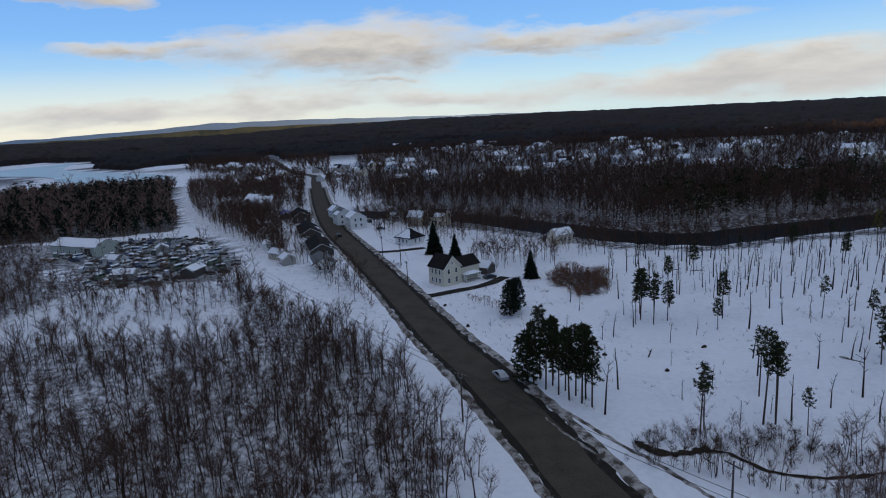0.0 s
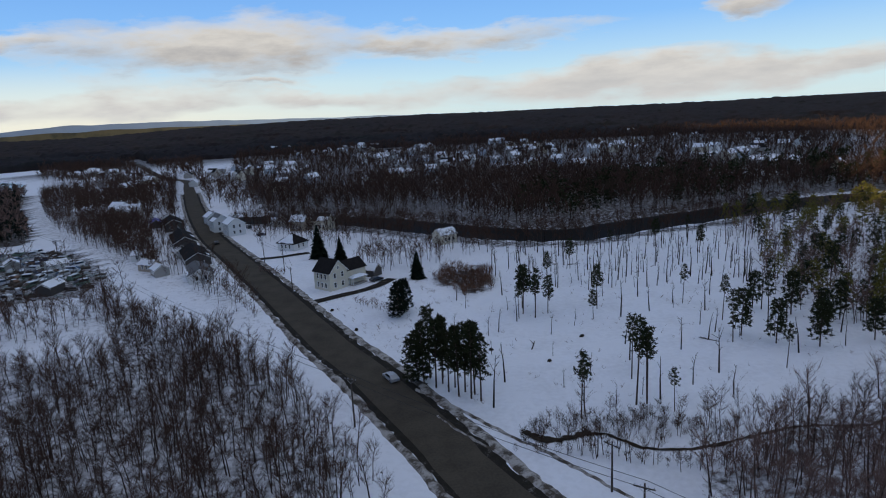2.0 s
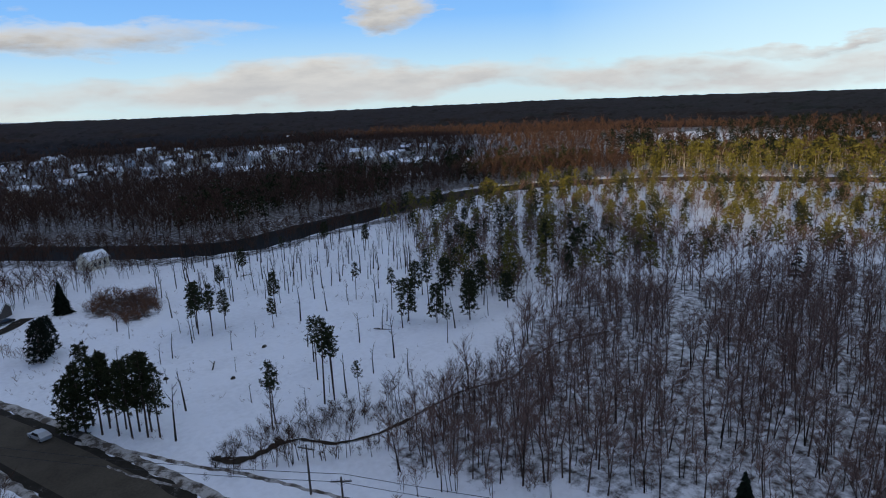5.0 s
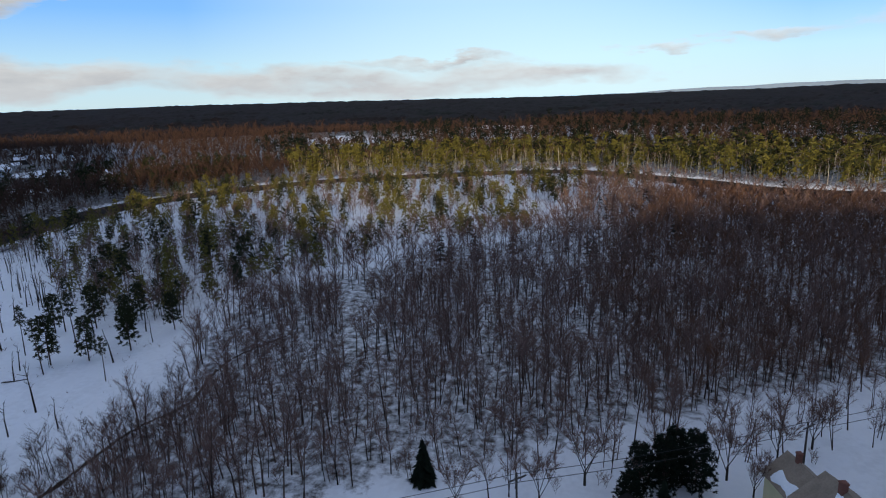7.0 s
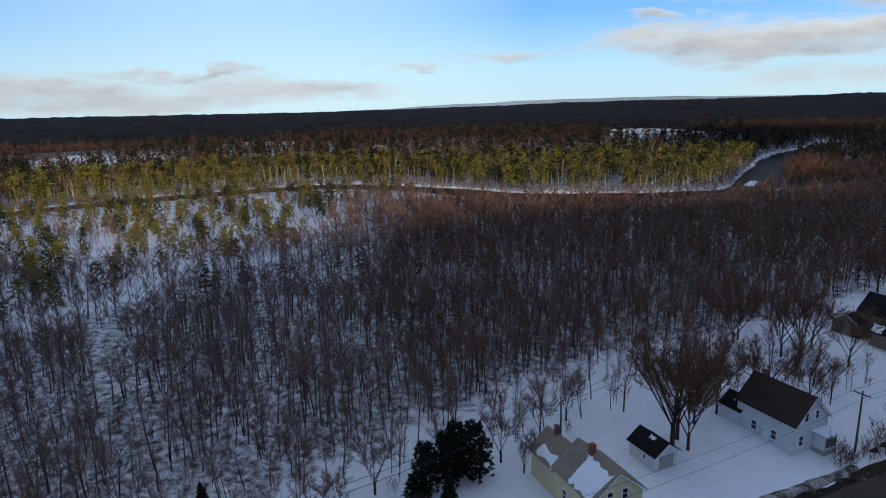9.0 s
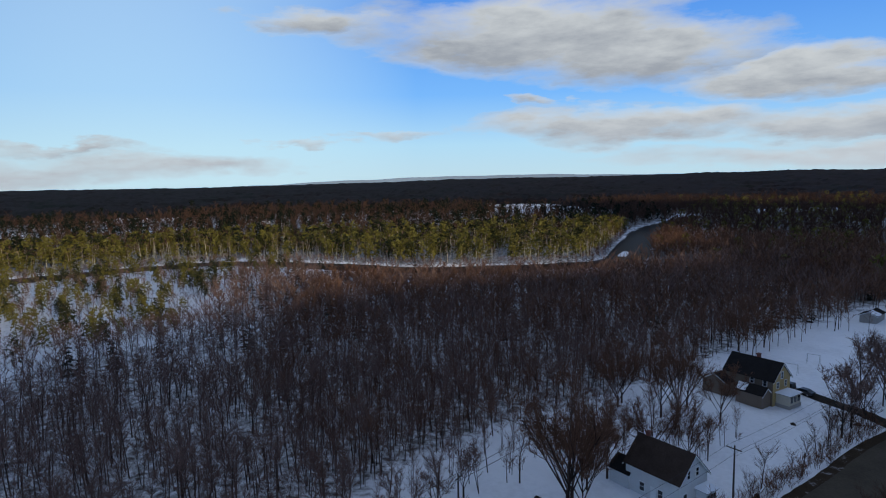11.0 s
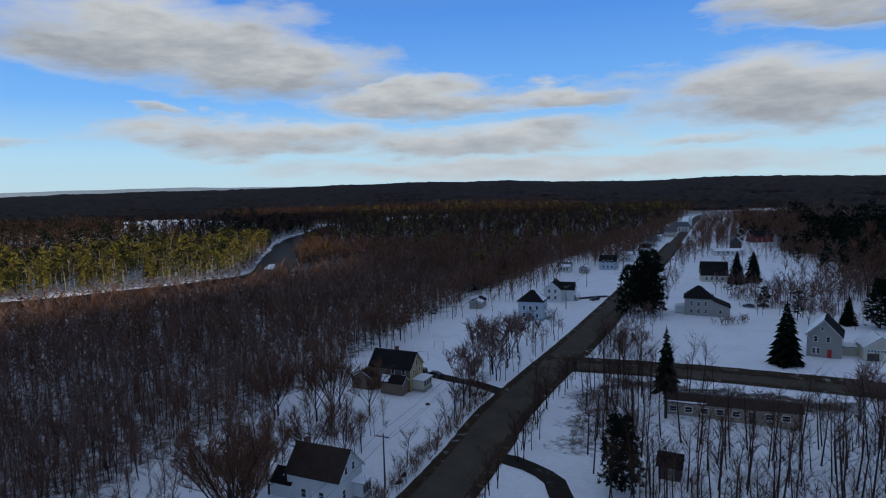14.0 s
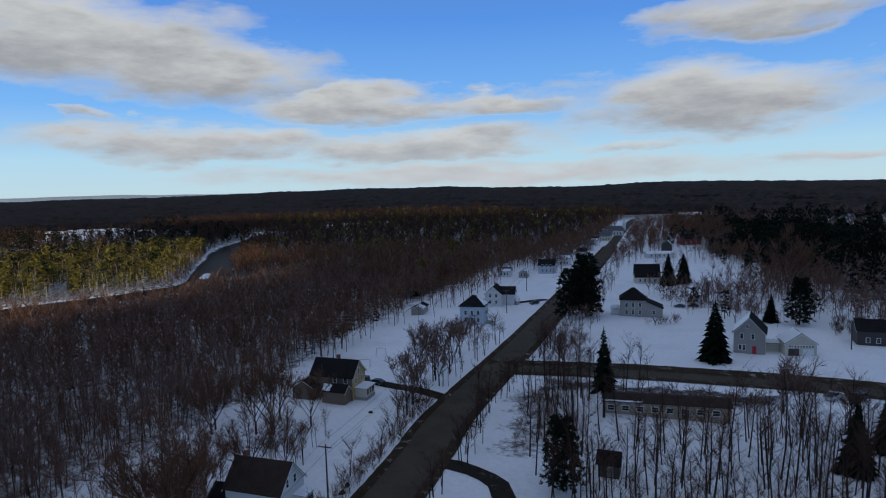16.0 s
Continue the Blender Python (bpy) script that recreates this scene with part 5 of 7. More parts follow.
kg = np.random.default_rng(3)
for i, (x, y) in enumerate([(13, 114), (15, 111.5), (16.5, 113), (17, 109), (18.5, 110.5), (18.5, 106.5), (20, 108), (20.5, 105), (21.5, 106.5), (22, 103.5), (14.5, 116), (17, 115.5)]):
    tree("pine_tree", GROVE[i % 3], (x, y), BARK, PINE, "tall dark pine in a tight roadside grove", kg.uniform(0, 360), kg.uniform(0.8, 1.0), "pines in the roadside grove")
tree("pine_tree", FULL_PINE, (12, 115), BARK, PINE, "broad dark pine with boughs to the snow", 40, 0.75, "pines in the roadside grove")
tree("dead_tree", SNAG_SHAPES[4], (23.6, 100.5), DEAD, TWIG, "slender leafless tree beside a pine grove", 0, 1.35)
for i, (x, y, s) in enumerate([(37, 93, 0.92), (38.4, 95, 0.75), (52, 105, 1.0), (48, 95, 1.25), (50, 95, 1.1), (51, 97, 1.0), (53, 91, 0.62), (59, 140, 0.6), (44, 150, 1.0), (46, 146, 1.0), (48, 152, 0.75), (64, 150, 0.85),
                               (80, 115, 0.9), (84, 118, 1.0), (88, 112, 0.9), (92, 120, 1.0), (95, 108, 0.95), (102, 116, 0.9), (86, 128, 0.85), (104, 128, 1.0), (98, 134, 0.9), (84, 142, 0.8), (112, 122, 0.9), (108, 108, 0.85), (82, 101, 0.7), (45, 154, 0.95), (50, 148, 0.8), (42, 147, 0.7), (60, 178, 0.7), (72, 190, 0.8), (90, 200, 0.7), (110, 205, 0.8), (118, 190, 0.75), (128, 214, 0.7)]):
    tree("pine_tree", TUFT_PINES[i % 3] if i < 7 or i % 3 == 0 else BUSHY_PINE if 12 <= i < 24 else MID_PINE, (x, y), BARK, PINE, "thin pine with a tufted top on open snow", kg.uniform(0, 360), s, "pines on the open field")
snags = np.concatenate([spots_in(FIELD, 10.5, 31, gaps=0.1), spots_in(FIELD_FAR, 5.4, 32, gaps=0.1), spots_in([(76, 98), (104, 104), (118, 150), (90, 140), (74, 120)], 6, 33)])
snags = snags[~inside(BUSH_PATCH, snags[:, 0], snags[:, 1])][:290]
for i, (x, y) in enumerate(snags):
    tree("dead_tree", SNAG_SHAPES[i % 7], (x, y), DEAD, TWIG, "bare broken trunk standing in a snowy clearing", kg.uniform(0, 360), kg.uniform(0.35, 1.3), "bare trunks in the clearing")

for x, y, kind, s in [(84.5, -35, 0, 1.1), (86.5, -36.5, 1, 1.1), (83.5, -37, 1, 0.9), (97, -56, 0, 0.75), (94, -46, 1, 0.75), (91, -41, 1, 0.7), (112, -80, 1, 0.75), (121, -78, 1, 0.8), (126, -64, 0, 0.75), (115, -72, 0, 0.95), (118, -70, 1, 0.9), (158, -118, 0, 0.75), (160, -128, 1, 0.6), (128, -66, 1, 0.8), (98, -45, 1, 0.75), (95, -62, 1, 0.7)]:
    tree("maple_tree", YARD_OAK[kind], (x, y), BARK, TWIG_RED, "large spreading leafless maple in a snowy yard", kg.uniform(0, 360), s, "yard maples")
for x, y, kind, s in [(94, -21, 0, 0.8), (90, -16, 1, 0.8), (83, -9, 1, 1.0), (80, -12, 0, 0.6), (76, 9, 0, 0.9), (80, 20, 1, 0.95), (70, 14, 1, 0.75), (66, 24, 0, 0.7), (117, -119, 0, 1.05), (115, -124, 0, 1.0), (113, -128, 1, 1.0), (119, -136, 1, 0.9), (121, -142, 0, 0.85),
                      (108, -118, 1, 0.8), (104, -104, 1, 0.9), (100, -98, 1, 0.95), (107, -110, 0, 0.8), (112, -121, 1, 0.95), (124, -150, 0, 0.8), (127, -158, 1, 0.75), (90, -150, 0, 0.9), (97, -160, 1, 0.8), (104, -166, 0, 0.8), (62, -232, 0, 1.0), (75, -246, 1, 0.9), (70, -236, 0, 0.8), (34, -150, 1, 1.0), (28, -138, 0, 1.1), (22, -148, 1, 0.9)]:
    tree("bare_tree", YARD_TREE[kind], (x, y), DEAD, TWIG, "leafless tree in a snowy yard", kg.uniform(0, 360), s * (1.35 if -145 < y < -95 else 1.0), "yard trees")
tree("maple_tree", YARD_OAK[0], (68, -302), BARK, TWIG_RED, "broad round-headed leafless tree behind yards", 20, 1.5, "yard maples")
TALL_SPRUCE = spruce_tree(k0, 20.0, 3.8, 20, 13, 0.34)
tree("spruce_tree", TALL_SPRUCE, (63, -122), BARK, SPRUCE, "tall spruce with a bare lower trunk", 30, 1.0, "spruces")
for x, y, s in [(59, -181, 1.25), (122, -304, 1.15), (117, -311, 1.1), (60, -243, 0.75), (17, -126, 0.92), (14, -140, 0.8), (-10, 236, 0.95), (-2, 229, 0.68), (22, 193, 0.7), (70, 30, 0.5), (69, -1, 0.55)]:
    tree("spruce_tree", SPRUCE_KIND[int(x) % 2], (x, y), BARK, SPRUCE, "dark conical spruce standing in snow", kg.uniform(0, 360), s, "spruces")
for x, y, s in [(118, -214, 1.75), (122, -208, 1.4), (51, -244, 1.2), (53, -88, 0.95), (78, -1, 0.6), (76.5, 2, 0.55), (79, -5, 0.65), (80, -2, 0.6), (12, 156, 0.7), (14, 160, 0.65), (120, -219, 1.35), (70, 3, 0.5)]:
    tree("pine_tree", FULL_PINE, (x, y), BARK, SPRUCE, "dense dark evergreen with boughs to the snow", kg.uniform(0, 360), s, "dense evergreens")
rs = spots_in(WEST_ROADSIDE, 3.8, 35, gaps=0.05)
scatter("roadside_saplings", [bare_tree(k0, k0.uniform(10, 15), 2.2, 13, 12, 1, 0.14, 0.42, 0.045, 5) for _ in range(6)], rs, DEAD, TWIG_DARK, "thin leafless trees beside the road", "woods", (0.85, 1.25), seed=36)
kv2 = np.random.default_rng(160)
edge = ROAD[(ROAD[:, 1] < -62) & (ROAD[:, 1] > -175)]
verge = np.array([(x + sd * kv2.uniform(7.2, 9.5) * 0.92 + kv2.uniform(-1, 1), y + sd * kv2.uniform(7.2, 9.5) * 0.38 + kv2.uniform(-2.5, 2.5)) for x, y in edge for sd in (-1, -1, -1, 1, 1) if kv2.random() < 0.85])
verge = np.array([q for q in verge if min(np.hypot(q[0] - cx, q[1] - cy) - cr for cx, cy, cr in YARDS) > 0 and away(DRIVES[0], q[0], q[1]) > 4 and away(SIDE_ROAD, q[0], q[1]) > 7])
scatter("verge_trees", SAPLINGS, verge, DEAD, TWIG_DARK, "thin leafless trees on the road verge", "woods", (0.5, 1.15), seed=161)
left_edge = beside(path_points([tuple(q) for q in south_road[south_road[:, 1] > -112]], 1.5), -7.6)
left_edge = left_edge + np.random.default_rng(166).uniform(-1.3, 1.3, left_edge.shape)
scatter("edge_brush", BUSHES, left_edge[away(DRIVES[0], left_edge[:, 0], left_edge[:, 1]) > 4], BARK, TWIG_RED, "brown brush along the road edge", "brush", (0.6, 1.2), seed=167)
scatter("verge_brush", BUSHES, np.concatenate([spots_in([(84, -138), (60, -147), (38, -156), (38, -142), (60, -136), (80, -131)], 2.4, 81), spots_in([(70, -96), (84, -122), (80, -130), (60, -110)], 2.6, 82)]), BARK, TWIG_RED, "brown brush on a verge beside the road", "brush", (0.6, 1.1), seed=83)
scatter("yard_brush", BUSHES, np.concatenate([spots_in(YARD_TREES, 2.6, 37), spots_in([(92, -212), (84, -224), (88, -226), (98, -213)], 1.8, 84), spots_in([(66, -250), (110, -262), (112, -272), (64, -262)], 3.0, 85), spots_in([(95, -265), (125, -285), (120, -292), (90, -272)], 3.0, 86), spots_in([(103, -96), (112, -112), (108, -114), (98, -98)], 2.0, 87), spots_in([(40, -188), (34, -190), (34, -196), (42, -194)], 1.6, 88)]), BARK, TWIG, "low twiggy brush by a road", "brush", seed=38)
scatter("roadside_brush", BUSHES, np.array([(-40 + q * 1.3, 205 - q * 3.2) for q in range(12)] + [(2 + q, 172 - q * 1.5) for q in range(9)] + [(-30 + q * 1.2, 222 - q) for q in range(8)]), BARK, TWIG, "low brown brush by the road", "brush", (0.7, 1.1), seed=39)


# ---- buildings ----
def gz(x, y):
    return float(ground_z(np.array([x]), np.array([y]))[0])


def window(parent, side, u, z, wide, high, L, W, name="window"):
    """A sash window with a frame, a pane and a middle bar, on one side of a house body."""
    s = Shape()
    d = 0.10

    def place(a, b, c):                      # a along the wall, b out of it, c up
        if side == "f":
            return (L / 2 + b, a, c)
        if side == "b":
            return (-L / 2 - b, -a, c)
        if side == "l":
            return (-a, W / 2 + b, c)
        return (a, -W / 2 - b, c)

    def bar(sh, a0, a1, c0, c1, b0, b1):
        p, q = place(a0, b0, c0), place(a1, b1, c1)
        sh.box(min(p[0], q[0]), min(p[1], q[1]), c0, max(p[0], q[0]), max(p[1], q[1]), c1)

    t = 0.12
    bar(s, u - wide / 2 - t, u - wide / 2, z - t, z + high + t, -0.02, d)
    bar(s, u + wide / 2, u + wide / 2 + t, z - t, z + high + t, -0.02, d)
    bar(s, u - wide / 2, u + wide / 2, z - t, z, -0.02, d + 0.04)
    bar(s, u - wide / 2, u + wide / 2, z + high, z + high + t, -0.02, d)
    bar(s, u - wide / 2, u + wide / 2, z + high * 0.48, z + high * 0.52, -0.02, d * 0.8)
    frame_ob = s.make(name, TRIM, parent)
    g = Shape()
    bar(g, u - wide / 2, u + wide / 2, z, z + high, -0.02, 0.03)
    g.make("pane", PANE, frame_ob)


def rows(side, length, n, floors, w=0.9, h=1.4, z0=1.0, step=2.75):
    return [(side, (i - (n - 1) / 2) * length / (n + 0.3), z0 + step * f, w, h) for f in range(floors) for i in range(n)]


def roof_snow(parent, quad, u0, u1, v0, v1, seed, lift=0.07):
    """A ragged-edged sheet of snow lying on a roof plane given by four corners (eave, eave, ridge, ridge)."""
    k = np.random.default_rng(seed)
    q = [np.array(p, float) for p in quad]
    n = np.cross(q[1] - q[0], q[3] - q[0])
    n = n / np.linalg.norm(n)
    if n[2] < 0:
        n = -n
    cols, rws = 9, 6
    pts = []
    for j in range(rws):
        for i in range(cols):
            u, v = u0 + (u1 - u0) * i / (cols - 1), v0 + (v1 - v0) * j / (rws - 1)
            edge = i in (0, cols - 1) or j in (0, rws - 1)
            u = min(1, max(0, u + k.uniform(-1, 1) * 0.05 * (0.6 if edge else 0.2)))
            v = min(1, max(0, v + k.uniform(-1, 1) * 0.10 * (0.6 if edge else 0.2)))
            p = q[0] * (1 - u) * (1 - v) + q[1] * u * (1 - v) + q[2] * u * v + q[3] * (1 - u) * v
            pts.append(p + n * (0.012 if edge else lift * k.uniform(0.8, 1.4)))
    f = [(j * cols + i, j * cols + i + 1, (j + 1) * cols + i + 1, (j + 1) * cols + i) for j in range(rws - 1) for i in range(cols - 1)]
    Shape().add(pts, f).make("snow_cover", SNOW, parent, flat=False)


def body_and_roof(ob, L, W, eave, ridge, wall, roof, over=0.4, hip=False, snow=(), seed=1, z0=-0.3, cx=0.0, cy=0.0, axis="x", tag=("wall", "roof"), gable=None):
    """A block with a gabled or hipped roof; axis: the way of the ridge. snow: (slope, u0, u1, v0, v1)."""
    if axis == "y":
        def at(x, y, z):
            return (cx - y, cy + x, z)
    else:
        def at(x, y, z):
            return (cx + x, cy + y, z)
    a, b = L / 2, W / 2
    s = Shape()
    base = [at(-a, -b, z0), at(a, -b, z0), at(a, b, z0), at(-a, b, z0), at(-a, -b, eave), at(a, -b, eave), at(a, b, eave), at(-a, b, eave)]
    sides = [(0, 1, 5, 4), (1, 2, 6, 5), (2, 3, 7, 6), (3, 0, 4, 7), (0, 3, 2, 1)]
    g = Shape()
    if hip:
        s.add(base, sides + [(4, 5, 6, 7)])
    elif gable:
        s.add(base, [sides[0], sides[2], sides[4], sides[3]] + [(4, 5, 6, 7)])
        g.add([at(a, -b, z0), at(a, b, z0), at(a, b, eave), at(a, 0, ridge), at(a, -b, eave)], [(0, 1, 2, 3, 4)])
        Shape().add([at(-a, -b, eave), at(-a, b, eave), at(-a, 0, ridge)], [(0, 2, 1)]).make("rear_gable", wall, ob)
    else:
        s.add(base + [at(-a, 0, ridge), at(a, 0, ridge)], [sides[0], sides[2], sides[4], (1, 2, 6, 9, 5), (3, 0, 4, 8, 7)])
    w = s.make(tag[0], wall, ob)
    if gable:
        g.make("gable_wall", gable, ob, "ochre painted gable")
    r = Shape()
    slope = (ridge - eave) / b
    e2 = eave - over * slope
    if hip:
        k = max(0.0, a - b) + 0.01
        c = [at(-a - over, -b - over, eave - 0.05), at(a + over, -b - over, eave - 0.05), at(a + over, b + over, eave - 0.05), at(-a - over, b + over, eave - 0.05), at(-k, 0, ridge), at(k, 0, ridge)]
        low = [(p[0], p[1], p[2] - 0.18) for p in c[:4]]
        r.add(c + low, [(0, 1, 5, 4), (1, 2, 5), (2, 3, 4, 5), (3, 0, 4), (0, 6, 7, 1), (1, 7, 8, 2), (2, 8, 9, 3), (3, 9, 6, 0), (6, 9, 8, 7)])
        planes = {"r": (c[0], c[1], c[5], c[4]), "l": (c[2], c[3], c[4], c[5]), "f": (c[1], c[2], c[5], c[5]), "b": (c[3], c[0], c[4], c[4])}
    else:
        right = [at(-a - over, -b - over, e2), at(a + over, -b - over, e2), at(a + over, 0, ridge), at(-a - over, 0, ridge)]
        left = [at(a + over, b + over, e2), at(-a - over, b + over, e2), at(-a - over, 0, ridge), at(a + over, 0, ridge)]
        up = lambda q: [(p[0], p[1], p[2] + 0.16) for p in q]
        r.slab(up(right), 0.15).slab(up(left), 0.15)
        planes = {"r": up(right), "l": up(left)}
        for sx in (-1, 1):                   # pale boards along the gable edges
            for sy in (-1, 1):
                t = Shape()
                p0, p1 = at(sx * (a + over + 0.01), sy * (b + over), e2), at(sx * (a + over + 0.01), 0, ridge)
                p2, p3 = at(sx * (a + over - 0.10), sy * (b + over), e2), at(sx * (a + over - 0.10), 0, ridge)
                t.add([p0, p1, (p1[0], p1[1], p1[2] - 0.22), (p0[0], p0[1], p0[2] - 0.22), p2, p3, (p3[0], p3[1], p3[2] - 0.22), (p2[0], p2[1], p2[2] - 0.22)],
                      [(0, 1, 2, 3), (7, 6, 5, 4), (0, 3, 7, 4), (1, 5, 6, 2), (3, 2, 6, 7), (0, 4, 5, 1)])
                t.make("bargeboard", TRIM, ob)
    ro = r.make(tag[1], roof, ob)
    for i, (side, u0, u1, v0, v1) in enumerate(snow):
        roof_snow(ob, planes[side], u0, u1, v0, v1, seed * 7 + i)
    return w, ro


def chimney(ob, x, y, z0, z1, size=0.6):
    s = Shape().box(x - size / 2, y - size / 2, z0, x + size / 2, y + size / 2, z1)
    s.box(x - size / 2 - 0.06, y - size / 2 - 0.06, z1 - 0.25, x + size / 2 + 0.06, y + size / 2 + 0.06, z1 - 0.08)
    s.make("chimney", BRICK, ob, "red brick chimney")


def door(ob, side, u, wide, high, L, W, material=TRIM, z=0.25, label=""):
    s = Shape()
    if side in "fb":
        sg = 1 if side == "f" else -1
        s.box(min(sg * L / 2, sg * (L / 2 + 0.07)), u * sg - wide / 2, z, max(sg * L / 2, sg * (L / 2 + 0.07)), u * sg + wide / 2, z + high)
    else:
        sg = 1 if side == "l" else -1
        s.box(-u * sg - wide / 2, min(sg * W / 2, sg * (W / 2 + 0.07)), z, -u * sg + wide / 2, max(sg * W / 2, sg * (W / 2 + 0.07)), z + high)
    s.make("door", material, ob, label)


def porch(ob, x0, y0, x1, y1, high, roof, snow=True, posts=True, wall=None, seed=5):
    """A porch with a deck, posts or low walls and a flat-pitched roof."""
    Shape().box(x0, y0, -0.3, x1, y1, 0.45).make("porch_deck", GREY_WALL, ob)
    if wall:
        Shape().box(x0 + 0.1, y0 + 0.1, 0.45, x1 - 0.1, y1 - 0.1, high).make("porch_wall", wall, ob)
    elif posts:
        for x in (x0 + 0.15, (x0 + x1) / 2, x1 - 0.15):
            for y in (y0 + 0.15, y1 - 0.15):
                Shape().box(x - 0.08, y - 0.08, 0.45, x + 0.08, y + 0.08, high).make("post", TRIM, ob)
    c = [(x0 - 0.3, y0 - 0.3, high), (x1 + 0.3, y0 - 0.3, high), (x1 + 0.3, y1 + 0.3, high), (x0 - 0.3, y1 + 0.3, high)]
    mx, my, ix, iy = (x0 + x1) / 2, (y0 + y1) / 2, (x1 - x0) * 0.22, (y1 - y0) * 0.22
    t = [(mx - ix, my - iy, high + 0.65), (mx + ix, my - iy, high + 0.65), (mx + ix, my + iy, high + 0.65), (mx - ix, my + iy, high + 0.65)]
    f = [(0, 1, 5, 4), (1, 2, 6, 5), (2, 3, 7, 6), (3, 0, 4, 7), (4, 5, 6, 7), (0, 3, 2, 1)]
    Shape().add(c + t, f).make("porch_roof", roof, ob)
    if snow:
        lift = lambda q, g: [(mx + (p[0] - mx) * g, my + (p[1] - my) * g, p[2] + 0.05 + (0.09 if i >= 4 else 0)) for i, p in enumerate(q)]
        Shape().add(lift(c + t, 0.985), f).make("snow_cover", SNOW, ob)


def house(label, at, turn, L, W, eave, ridge, wall, roof, wins=(), chimneys=(), doors=(), name="house", category="house", group="", z=None, **kw):
    ob = thing(name, label, category, (at[0], at[1], gz(*at) if z is None else z), turn, group)
    body_and_roof(ob, L, W, eave, ridge, wall, roof, **kw)
    for wdw in wins:
        window(ob, *wdw, L, W)
    for c in chimneys:
        chimney(ob, *c)
    for dr in doors:
        door(ob, dr[0], dr[1], dr[2], dr[3], L, W, *dr[4:])
    return ob


# yellow house by the road
h = house("pale yellow clapboard house with tan roof patched with snow", (70.9, -20.0), 201, 8.2, 7.6, 5.0, 8.0, YELLOW_WALL, TAN_ROOF,
          rows("f", 6.4, 2, 1) + [("f", -1.1, 4.2, 0.75, 1.3), ("f", 1.1, 4.2, 0.75, 1.3)] + rows("r", 7, 2, 1, 0.9, 1.5, 1.6) + rows("l", 7, 3, 1),
          [(-0.8, -0.3, 7.2, 9.2, 0.7)], [("f", 0.3, 1.0, 2.1, TRIM)], snow=[("r", 0.40, 0.95, 0.06, 0.82)], seed=3)
body_and_roof(h, 7.0, 5.6, 4.1, 6.6, YELLOW_WALL, TAN_ROOF, cx=-7.2, cy=-0.6, snow=[("r", 0.2, 0.9, 0.1, 0.45)], tag=("ell_wall", "ell_roof"), seed=4)
chimney(h, -8.6, -0.6, 6.0, 8.0, 0.55)
h = house("small white garage with dark roof and grey door", (81.4, -31.0), 203, 5.2, 4.2, 2.4, 3.9, WHITE_WALL, DARK_ROOF, [("r", 0.6, 1.0, 0.5, 0.7)], (), [("f", 0.0, 2.6, 2.0, GREY_WALL, 0.05, "grey garage door")],
          name="garage", category="garage", snow=[("r", 0.45, 0.62, 0.7, 0.9)])
h = house("white gabled house with brown roof and bay porch", (87.6, -53.0), 203, 10.0, 7.2, 4.8, 8.5, WHITE_WALL, BROWN_ROOF,
          [("f", -1.3, 4.9, 0.7, 1.3), ("f", 0.9, 4.9, 0.7, 1.3), ("f", -2.1, 1.2, 0.9, 1.5)] + rows("r", 8, 2, 1) + rows("l", 8, 3, 1), [(-3.6, 0.2, 7.6, 9.4)], [("r", 0.4, 1.0, 2.1, TRIM)], seed=8)
porch(h, 5.0, 0.5, 7.0, 3.2, 2.9, GREY_ROOF, True, False, WHITE_WALL)
body_and_roof(h, 4.0, 4.6, 2.7, 4.4, WHITE_WALL, DARK_ROOF, cx=-6.2, cy=-1.6, tag=("ell_wall", "ell_roof"), over=0.25)
for u in (1.1, 1.9, 2.7):
    Shape().box(6.97, u - 0.3, 1.0, 7.02, u + 0.3, 2.3).make("porch_window", PANE, h)
# brown house with an ochre gable
h = house("brown two-storey house with ochre gable and dark roof", (123.9, -97.5), 202, 11.6, 7.0, 5.6, 9.0, BROWN_WALL, DARK_ROOF,
          [("f", 0, 5.6, 0.8, 1.4), ("r", 1.0, 4.0, 0.8, 1.3), ("r", 4.0, 4.0, 0.8, 1.3)] + rows("l", 9, 3, 2) + [("f", -1.6, 3.6, 0.8, 1.3), ("f", 1.6, 3.6, 0.8, 1.3)], [(0.2, 0.3, 8.5, 10.0, 0.7)], gable=OCHRE_WALL, seed=12)
porch(h, 5.8, -2.4, 9.0, 2.4, 2.7, DARK_ROOF, True, False, CREAM_WALL, 9)
body_and_roof(h, 6.2, 3.4, 2.8, 4.2, BROWN_WALL, DARK_ROOF, cx=2.2, cy=-5.0, tag=("front_wing_wall", "front_wing_roof"), over=0.3, snow=[("r", 0.02, 0.35, 0.1, 0.9)])
body_and_roof(h, 5.6, 6.0, 3.2, 4.9, BROWN_WALL, DARK_ROOF, cx=-6.4, cy=-3.6, axis="y", tag=("rear_wing_wall", "rear_wing_roof"), over=0.3)
for u in (-1.4, 0.0, 1.4):
    Shape().box(8.97 - 0.05, u - 0.45, 1.0, 8.97, u + 0.45, 2.3).make("porch_window", PANE, h)
house("low grey shed with snowy roof at a wood's edge", (177, -183), 120, 9.0, 5.0, 2.6, 3.7, GREY_WALL, DARK_ROOF, name="shed", category="shed", snow=[("r", 0.02, 0.45, 0.1, 0.95), ("l", 0.0, 0.5, 0.0, 1.0)])
